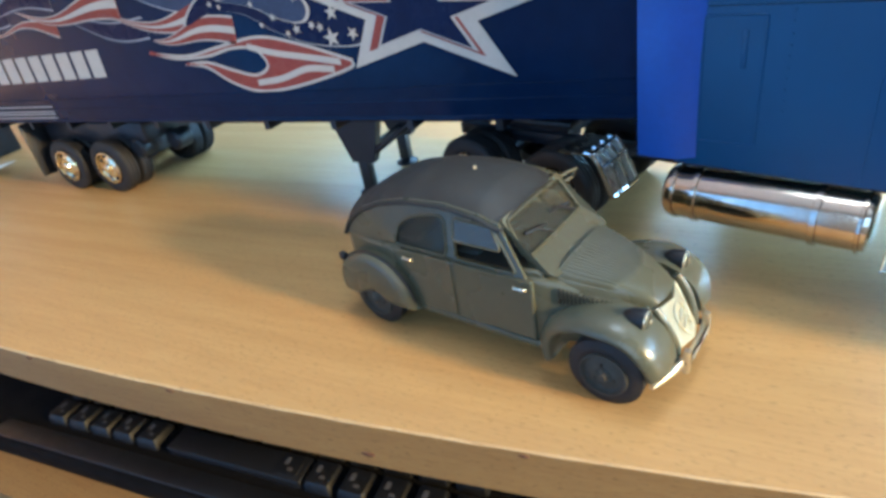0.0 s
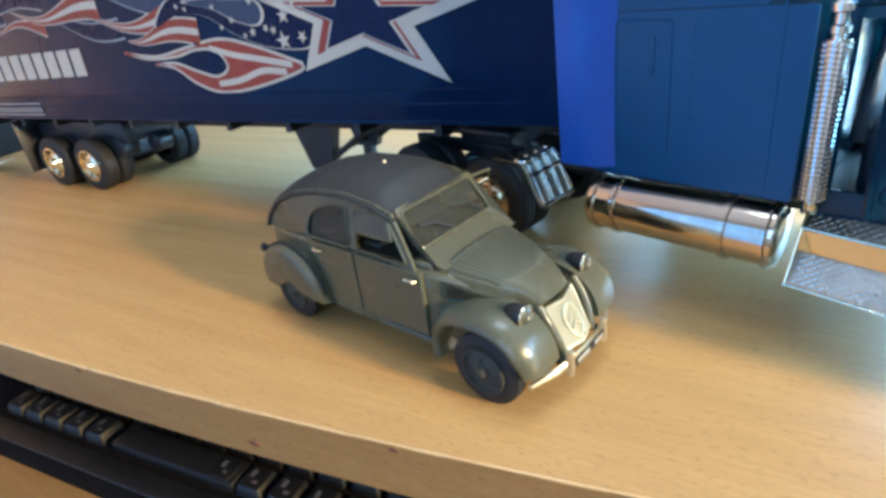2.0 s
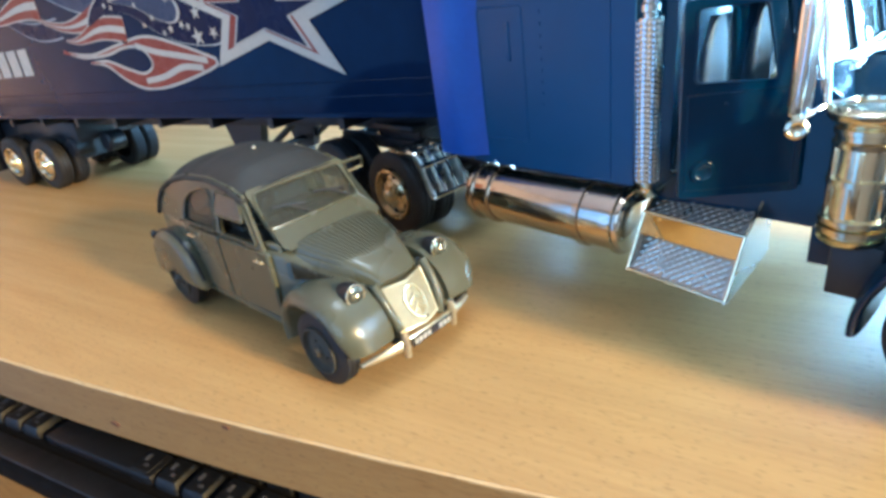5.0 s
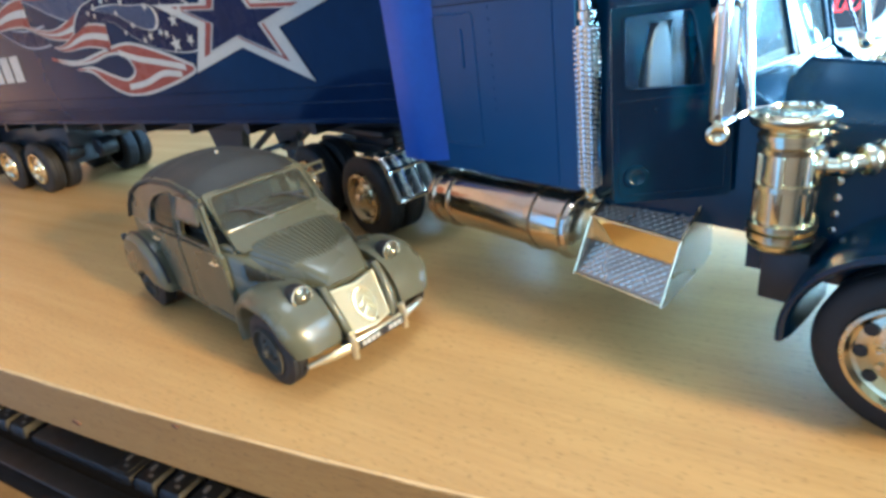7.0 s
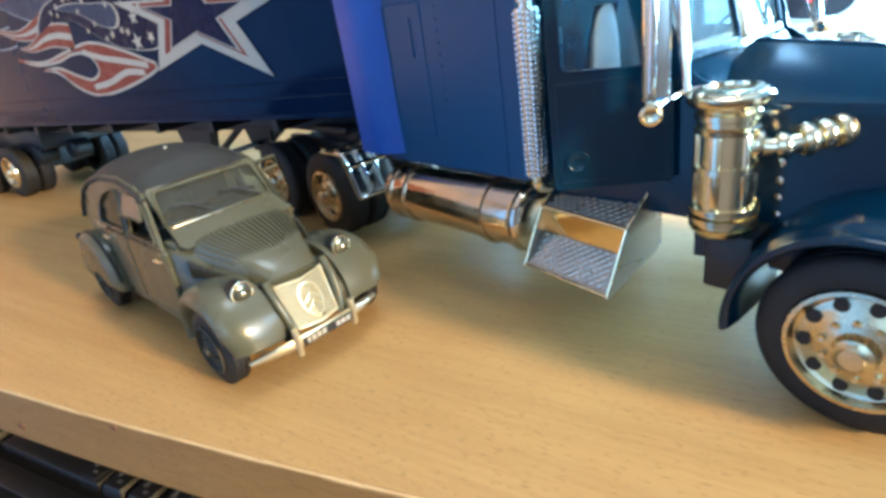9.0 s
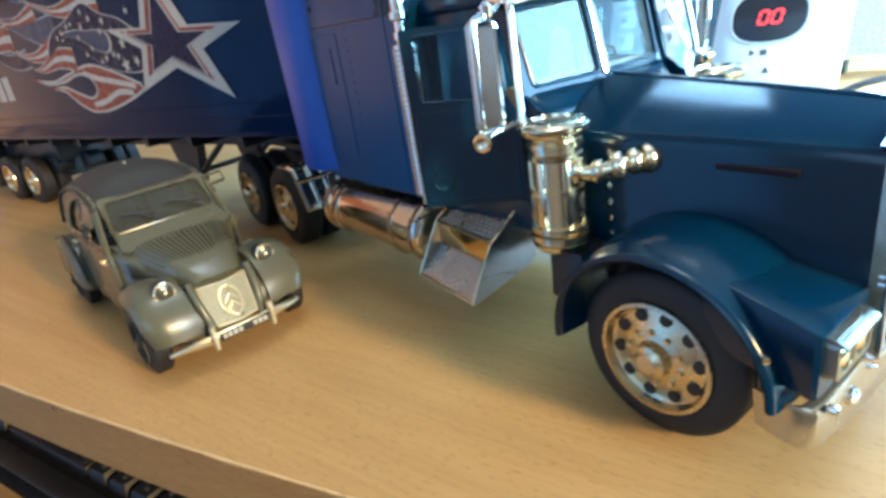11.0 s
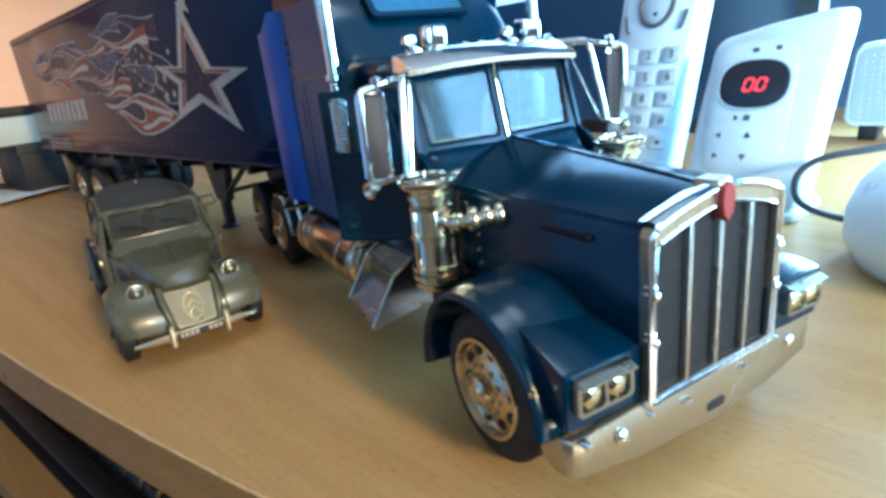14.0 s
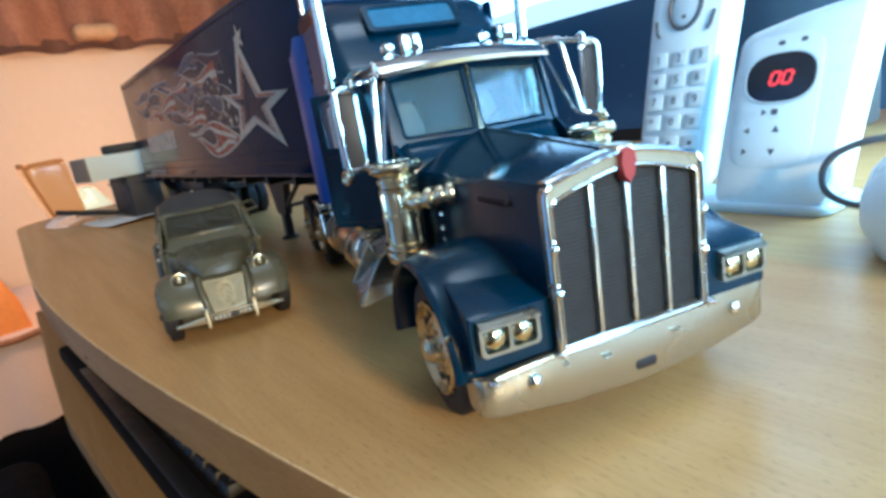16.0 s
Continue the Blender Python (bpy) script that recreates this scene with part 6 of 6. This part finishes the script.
pillow(bm, ell, lambda u, v, d: face(u, v) + Vector((0, -d, d * LEAN)), ((0.9, 0.05), (0.9, 0.11), (0.85, 0.125)))
disp = part("display", bm, "display", panel_b, "black display window with red figures 00", smooth=45)
for cx in (-0.22, 0.4):
    bm = bmesh.new()
    for u0, v0, u1, v1 in ((-0.17, 0.38, 0.17, 0.38), (-0.17, -0.38, 0.17, -0.38), (-0.21, 0.04, -0.21, 0.34), (0.21, 0.04, 0.21, 0.34), (-0.21, -0.34, -0.21, -0.04), (0.21, -0.34, 0.21, -0.04)):
        k = 0.055
        hor = abs(u1 - u0) > 0.01
        quad = [(u0, v0 - k), (u1, v1 - k), (u1, v1 + k), (u0, v0 + k)] if hor else [(u0 - k, v0), (u0 + k, v0), (u1 + k, v1), (u1 - k, v1)]
        panel(bm, [(0.06 + (cx - 0.06) * 0.88 + 0.88 * u + 0.14 * v, 5.66 + 0.70 * v) for u, v in quad], [], lambda u, v: face(u, v) + Vector((0, -0.14, 0.14 * LEAN)), (0, -0.01, 0))
    part("figure_zero", bm, "digit", disp, "glowing red seven-segment zero", smooth=None)
tri = lambda cx, cy, r, a: [(cx + r * math.cos(radians(a + 120 * k)), cy + r * math.sin(radians(a + 120 * k))) for k in range(3)]
for loopm in (tri(-0.55, 4.2, 0.17, 0), rounded(-0.2, 0.1, 4.07, 4.33, 0.03, 1), tri(-1.2, 3.4, 0.17, 180), tri(0.12, 3.4, 0.2, 90), tri(-1.25, 2.45, 0.17, 0), tri(0.05, 2.45, 0.2, 270), rounded(-0.3, 0.0, 7.12, 7.32, 0.08, 2), rounded(0.7, 0.97, 7.15, 7.35, 0.08, 2)):
    bm = bmesh.new()
    panel(bm, loopm, [], lambda u, v: face(u, v) + Vector((0, -0.055, 0.055 * LEAN)), (0, -0.012, 0))
    part("key_mark", bm, "mark", panel_b, smooth=None)

handset = thing("handset", at(9.0 - 6.5, 35.0 + 0.6, 0, -4), "white cordless telephone handset with number keys standing in the cradle", "telephone")
hs = lambda u, v: Vector((u + 0.03 * v, 0.1 + 0.26 * v, 0.5 + v))
loop = soften([(-2.0, 0.0), (2.0, 0.0), (2.15, 5.0), (2.25, 10.0), (2.1, 15.9), (-2.1, 15.9), (-2.25, 10.0), (-2.15, 5.0)], 0.7)
bm = bmesh.new()
pillow(bm, loop, lambda u, v, d: hs(u, v) + Vector((0, 2.2 - d, 0)), ((0.85, 0.0), (0.97, 0.25), (1.0, 0.8), (1.0, 1.7), (0.97, 2.05), (0.9, 2.2)))
hbody = part("handset_body", bm, "white", handset, smooth=45)
for r, row in enumerate(("123", "456", "789", "*0#")):
    for c, ch in enumerate(row):
        u, v = -1.28 + 1.28 * c, 7.2 - 1.12 * r
        bm = bmesh.new()
        pillow(bm, rounded(u - 0.52, u + 0.52, v - 0.42, v + 0.42, 0.14, 3), lambda a, b, d: hs(a, b) + Vector((0, -d, d * 0.2)), ((1, -0.05), (1, 0.06), (0.9, 0.1)))
        k = part("number_key", bm, "button", handset, smooth=40)
        text_part("figure", ch, 0.62, Matrix.Translation((hs(u, v) + Vector((0, -0.115, 0.03))) * CM) @ pose(0, 0, 0, 90 - 14.6, 0, 0), "mark", k)
for u in (-1.28, 0.0, 1.28):
    bm = bmesh.new()
    pillow(bm, rounded(u - 0.52, u + 0.52, 2.3, 3.1, 0.14, 3), lambda a, b, d: hs(a, b) + Vector((0, -d, d * 0.2)), ((1, -0.05), (1, 0.06), (0.9, 0.1)))
    k = part("function_key", bm, "button", handset, smooth=40)
    bm = bmesh.new()
    panel(bm, rounded(u - 0.12, u + 0.12, 2.6, 2.8, 0.05, 2), [], lambda a, b: hs(a, b) + Vector((0, -0.105, 0.02)), (0, -0.012, 0))
    part("key_mark", bm, "mark", k, smooth=None)
bm = bmesh.new()
ringp = lambda ru, rv, lift: [hs(ru * math.cos(a), 9.9 + rv * math.sin(a)) + Vector((0, -lift, lift * 0.2)) for a in [2 * math.pi * k / 28 for k in range(29)]]
pipe(bm, ringp(0.95, 1.15, 0.05), 0.11, 8)
part("navigation_ring", bm, "mark", handset)
bm = bmesh.new()
pillow(bm, [(0.8 * math.cos(2 * math.pi * k / 24), 9.9 + 1.0 * math.sin(2 * math.pi * k / 24)) for k in range(24)], lambda a, b, d: hs(a, b) + Vector((0, -d, d * 0.2)), ((1, -0.05), (1, 0.06), (0.9, 0.1)))
nav = part("navigation_pad", bm, "button", handset, smooth=40)
for v in (9.35, 10.45):
    bm = bmesh.new()
    panel(bm, rounded(-0.12, 0.12, v - 0.1, v + 0.1, 0.05, 2), [], lambda a, b: hs(a, b) + Vector((0, -0.105, 0.02)), (0, -0.012, 0))
    part("key_mark", bm, "mark", nav, smooth=None)
for s, mat in ((-1, "mark"), (1, "mark")):
    bm = bmesh.new()
    pipe(bm, [hs(s * a, b) + Vector((0, -0.05, 0)) for a, b in ((1.45, 8.5), (1.6, 8.7), (1.72, 9.2), (1.75, 9.4))], 0.09, 8)
    part("call_mark", bm, mat, handset)
    bm = bmesh.new()
    panel(bm, rounded(s * 1.5 - 0.25, s * 1.5 + 0.25, 11.9, 12.2, 0.1, 2), [], lambda a, b: hs(a, b) + Vector((0, -0.01, 0.0)), (0, -0.03, 0))
    part("soft_key", bm, "mark", handset, smooth=None)
bm = bmesh.new()
pillow(bm, rounded(-1.6, 1.6, 12.6, 15.0, 0.3, 3), lambda a, b, d: hs(a, b) + Vector((0, -d, d * 0.2)), ((1, -0.05), (1, 0.02), (0.97, 0.03)))
part("screen", bm, "display", handset, smooth=40)

# ---- small round loudspeaker and its cable ----
speaker = thing("round_speaker", at(18.2, 30.8), "small white rounded desk speaker with a pale base ring", "speaker")
bm = lathe(bmesh.new(), (0, 0, 0.75), (0, 0, 1), [(0, 4.5), (0.3, 4.62), (1.2, 4.6), (2.1, 4.3), (2.7, 3.8), (3.05, 3.0), (3.2, 1.8), (3.25, 0.001)], 56)
part("dome", bm, "white", speaker, smooth=50)
bm = lathe(bmesh.new(), (0, 0, 0), (0, 0, 1), [(0, 3.9), (0.1, 4.15), (0.45, 4.3), (0.75, 4.35)], 56)
part("base_ring", bm, "white", speaker, smooth=50)
cable = tagged(part("cable", pipe(bmesh.new(), curve([(25, 41, 0.3), (21.0, 37.5, 2.6), (16.5, 34.6, 3.75), (13.3, 33.6, 3.4), (12.1, 33.6, 3.05), (11.45, 33.6, 2.55), (11.25, 33.5, 1.9), (11.5, 33.4, 1.2), (12.4, 33.4, 0.75), (14.0, 34.0, 0.4), (17.0, 36.5, 0.25)], 8), 0.15, 10), "mark", None), "dark grey cable looping behind the speaker", "cable")
router = thing("light_panel", at(13.6, 58.0, 0, -4), "small glowing white panel with a fine dotted front", "light panel")
bm = bmesh.new()
pillow(bm, soften([(-4.7, 1.0), (4.7, 1.0), (4.5, 6.9), (-4.3, 6.9)], 0.9), lambda u, v, d: Vector((u, 1.2 - d, v)), ((0.96, 0), (1, 0.2), (1, 2.0), (0.97, 2.2)))
part("panel_case", bm, "white", router, smooth=45)
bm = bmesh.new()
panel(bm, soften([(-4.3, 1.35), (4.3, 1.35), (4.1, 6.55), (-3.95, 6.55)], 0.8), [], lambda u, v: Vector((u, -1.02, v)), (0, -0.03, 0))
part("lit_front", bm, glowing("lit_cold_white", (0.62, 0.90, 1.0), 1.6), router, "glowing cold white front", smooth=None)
bm = bmesh.new()
for r in range(11):
    for c in range(16):
        box(bm, -3.6 + 0.48 * c - 0.08, -3.6 + 0.48 * c + 0.08, -1.09, -1.05, 1.7 + 0.43 * r - 0.08, 1.7 + 0.43 * r + 0.08)
tagged(part("dot_grid", bm, "button", router, smooth=None), kind="stuff")
for x in (-3, 3):
    bm = box(bmesh.new(), x - 0.6, x + 0.6, -1.0, 1.2, 0.0, 1.15, 0.1)
    part("foot", bm, "black", router)

# ---- monitor behind the truck ----
monitor = thing("monitor", at(-16, 46), "wide black computer monitor showing a pale window over dark blue", "monitor")
bm = box(bmesh.new(), -27, 25, 0.3, 3.0, 2.2, 33.5, 0.3)
part("casing", bm, "black", monitor)
bm = bmesh.new()
panel(bm, rounded(-27, 25, 2.2, 33.5, 0.4), [[(-25.8, 3.2), (23.8, 3.2), (23.8, 32.4), (-25.8, 32.4)]], lambda x, z: Vector((x, 0.1, z)), (0, 0.3, 0))
part("bezel", bm, "black", monitor, smooth=None)
for nm, x0, x1, z0, z1, mat in (("screen_background", -25.8, 23.8, 3.2, 12.6, glowing("screen_navy", (0.02, 0.09, 0.22), 0.6)), ("screen_bar", -25.8, 23.8, 12.6, 14.4, glowing("screen_white", (0.62, 0.86, 1.0), 3.0)), ("screen_page", -25.8, 23.8, 14.4, 32.4, glowing("screen_page", (0.46, 0.72, 1.0), 13.0))):
    bm = box(bmesh.new(), x0, x1, 0.2, 0.3, z0, z1)
    part(nm, bm, mat, monitor, smooth=None)
for k in range(9):
    bm = box(bmesh.new(), -24 + 1.2 * k, -23.1 + 1.2 * k, 0.18, 0.2, 13.7, 13.95)
    part("menu_bar", bm, "mark", monitor, smooth=None)
bm = bmesh.new()
box(bm, -4, 2, 1.0, 2.6, 0.5, 8.0, 0.3)
box(bm, -11, 9, -3.0, 6.0, 0.0, 0.6, 0.25)
part("stand", bm, "black", monitor)

# ---- clutter at the far end of the desk ----
carton = thing("small_carton", at(-59.5, 17.5, 5.0, 12), "pale green and white small carton lying on a black box", "carton")
bm = box(bmesh.new(), -2.5, 2.5, -3.6, 4.5, 0, 2.8, 0.08)
part("carton_body", bm, "card", carton)
# This end face has its shade put into the brown.
bm = box(bmesh.new(), -2.55, 2.55, -3.75, -3.6, 0.05, 2.75, 0.03)
part("end_flap", bm, "carton_end", carton)
black_box = thing("black_box", at(-60, 20.5, 0, 10), "dark grey plastic box standing on the desk", "box")
bm = box(bmesh.new(), -3.2, 3.2, -3.0, 4.5, 0, 4.95, 0.2)
part("case", bm, "black", black_box)
bm = box(bmesh.new(), -3.4, 3.4, -3.2, 4.7, 4.0, 4.25, 0.05)
part("lid_line", bm, "chassis", black_box)
tool = thing("black_stick", at(-61, 18.8, 7.8, 75), "black plastic stick lying across the carton", "remote control")
bm = box(bmesh.new(), -1.8, 3.4, -0.9, 0.9, 0.02, 1.1, 0.3)
part("stick_body", bm, "black", tool)
rods = thing("pen", at(-63, 15.5, 0, 25), "dark pen leaning over the papers", "pen")
bm = rod(bmesh.new(), (-3, -4, 1.9), (3, 1.5, 0.35), 0.32)
part("barrel", bm, "black", rods)
paper = thing("paper_sheet", at(-56.5, 17.5, 0, 8), "curled sheet of white paper on the desk", "paper")
bm = bmesh.new()
sheet(bm, [[Vector((-6 + 1.0 * i, -4 + 0.9 * j, 0.03 + 0.012 * (i - 5) ** 2 * (0.4 + 0.1 * j))) for j in range(9)] for i in range(13)])
thicken(bm, 0.02)
part("leaf", bm, "paper", paper, smooth=60)
rag = thing("crumpled_wrapper", at(-65, 11.8, 0), "small crumpled beige wrapper on the desk", "wrapper")
bm = bmesh.new()
bmesh.ops.create_icosphere(bm, subdivisions=4, radius=1.9)
for v in bm.verts:
    n = noise.fractal(v.co * 0.9, 1.0, 2.0, 4)
    v.co = Vector((v.co.x * 1.5, v.co.y * 1.3, max(0.0, (v.co.z + 0.6) * 0.5))) * (1 + 0.35 * n)
    v.co.z = max(0.0, v.co.z)
part("wrapper", bm, "sheet", rag, smooth=30)


# ---- the bed and cloths beyond the desk ----
def cloth(bm, x0, x1, y0, y1, top, amp, nx=26, ny=26, scale=0.05, seed=0.0, drop=None):
    rows = []
    for i in range(nx + 1):
        row = []
        for j in range(ny + 1):
            u, v = i / nx, j / ny
            edge = min(1, 6 * min(u, 1 - u, v, 1 - v))
            x, y = x0 + (x1 - x0) * u, y0 + (y1 - y0) * v
            row.append(Vector((x, y, (top * edge ** 0.4 if drop is None else top - drop * (1 - edge)) + amp * noise.fractal(Vector((x * scale, y * scale, seed)), 1.0, 2.0, 4) * edge)))
        rows.append(row)
    sheet(bm, rows)
    return bm


def folds(bm, y0, y1, z0, z1, x, depth, waves, seed, thick=0.4):
    """Cloth that hangs from z1 to z0 along y, in soft uneven folds towards +x."""
    rows = []
    for i in range(9):
        t = i / 8
        row = []
        for j in range(61):
            y = y0 + (y1 - y0) * j / 60
            w = math.sin(waves * (y - y0) / (y1 - y0) * 2 * math.pi + 1.3 * noise.noise(Vector((y * 0.07, seed, 0))))
            row.append(Vector((x + depth * (0.5 + 0.5 * w) * (0.5 + 0.5 * t) + 0.6 * noise.noise(Vector((y * 0.2, t * 3, seed))), y, z1 + (z0 - z1) * t)))
        rows.append(row)
    sheet(bm, rows)
    thicken(bm, thick)
    return bm


bed = thing("bed", at(-165, 10, -74), "bed with pale pink rumpled sheets on a black base", "bed")
bm = box(bmesh.new(), -33, 34, -100, 105, 3, 27, 1.0)
part("bed_base", bm, "rug", bed)
bm = box(bmesh.new(), -33, 31.5, -99, 104, 27, 46, 4, 4)
part("mattress", bm, "sheet", bed)
bm = folds(bmesh.new(), -100, 105, 26.5, 47.5, 33.2, 1.6, 19, 4.0)
part("hanging_sheet", bm, "sheet", bed, "pale pink sheet hanging over the side", smooth=70)
bm = bmesh.new()
cloth(bm, -34, 34.8, -100, 104, 49.0, 1.8, 50, 90, 0.06, 0.0, 2.0)
part("blanket", bm, "sheet", bed, "rumpled pale blanket", smooth=70)
bm = pipe(bmesh.new(), [(34.6, -100 + 5 * k, 47.2 + 0.5 * math.sin(k * 1.7)) for k in range(42)], 0.7, 8)
part("sheet_hem", bm, "brown", bed, "brown hem along the sheet")
for x in (-30, 30):
    for y in (-95, 100):
        bm = box(bmesh.new(), x - 3, x + 3, y - 3, y + 3, 0, 3.1)
        part("leg", bm, "brown", bed)
cushion = thing("cushion", at(-146, -8, -27, 8), "orange cotton cushion lying on the bed", "cushion")
bm = bmesh.new()
cloth(bm, -12, 12, -13, 9.5, 14, 2.0, 24, 24, 0.09, 3.0)
part("cushion_cover", bm, "orange", cushion, smooth=70)

# ---- bedside lamp on a small stand at the end of the desk ----
stand = thing("bedside_stand", at(-104, 15, -74), "brown wooden stand at the end of the desk", "bedside table")
bm = box(bmesh.new(), -9, 9, -8, 12, 66, 69, 0.4)
part("stand_top", bm, "brown", stand)
for x in (-7.5, 7.5):
    for y in (-6.5, 10.5):
        bm = box(bmesh.new(), x - 1, x + 1, y - 1, y + 1, 0, 66.2, 0.2)
        part("leg", bm, "brown", stand)
night = thing("bedside_lamp", at(-104, 14, -5, 6), "small lit bedside lamp with an orange paper shade", "lamp")
bm = box(bmesh.new(), -3, 3, -2.2, 4.2, 0, 1.4, 0.3)
part("lamp_foot", bm, "brown", night)
bm = bmesh.new()
rings = []
for z, k, y0 in ((1.5, 0.80, 0.7), (3.0, 0.86, 0.4), (5.5, 0.93, -0.15), (8.0, 0.99, -0.65), (10.5, 1.05, -1.15), (12.4, 1.07, -1.5), (13.2, 1.0, -1.6), (13.5, 0.8, -1.6)):
    rings.append([Vector((x * k + 0.25 * noise.noise(Vector((x, y, z * 0.4))), y0 + y * k + 0.3 * noise.noise(Vector((y, z * 0.4, x))), z + 0.3 * noise.noise(Vector((x * 0.7, y * 0.7, 1.0))))) for x, y in rounded(-3, 3, -3, 3, 1.0, 4)])
loft(bm, rings)
shade = part("shade", bm, glowing("lit_orange_paper", (1.0, 0.38, 0.11), 1.5), night, "glowing orange paper shade", smooth=60)
bm = bmesh.new()
pipe(bm, [(3.05 * k, y0 - 2.85 * k, z) for z, k, y0 in ((1.5, 0.80, 0.7), (5.5, 0.93, -0.15), (10.5, 1.05, -1.15), (12.6, 1.06, -1.5))], 0.3, 8)
pipe(bm, [(p[0] * 1.0, -1.6 + p[1], 13.2 + 0.3 * math.sin(i)) for i, p in enumerate(rounded(-3, 3, -3, 3, 1.0, 4) + rounded(-3, 3, -3, 3, 1.0, 4)[:1])], 0.38, 8)
part("lamp_frame", bm, "orange", shade)
bm = bmesh.new()
pillow(bm, soften([(2.6, 1.6), (6.6, 1.4), (7.4, 4.2), (5.0, 8.0), (2.6, 8.2)], 0.8), lambda y, z, d: Vector((2.0 + d, y, z)), ((1, -0.5), (1, 0.1), (0.9, 0.4)))
part("inner_diffuser", bm, glowing("lit_white_glass", (1.0, 0.80, 0.45), 2.2), night, "bright white glass beside the shade")

# ---- brown cloth along the wall over the bed ----
valance = thing("curtain_valance", at(-199, 20, 0), "brown gathered curtain cloth with a darker hem on the wall", "curtain")
bm = folds(bmesh.new(), -60, 100, 43, 95, 0.5, 9.5, 8.5, 9.0, 0.6)
part("gathered_cloth", bm, "brown", valance, smooth=70)
bm = folds(bmesh.new(), -60, 100, 41.5, 45.5, 1.5, 9.7, 8.5, 9.0, 0.8)
part("hem", bm, "hem", valance, "darker brown hem", smooth=70)
bm = box(bmesh.new(), 4, 13.0, 15, 27, 43.4, 47.8, 2.0, 4)
part("tie_band", bm, "tie", valance, "ochre tie band")

# ---- black stool beside the desk ----
stool = thing("stool", at(-48, -22, -74), "black upholstered stool beside the desk", "stool")
bm = box(bmesh.new(), -26, 40, -22, 22.5, 34, 44, 3, 4)
part("seat_pad", bm, "rug", stool)
for x in (-20, 34):
    for y in (-18, 15):
        bm = rod(bmesh.new(), (x, y, 0), (x, y, 35), 1.5)
        part("leg", bm, "black", stool)
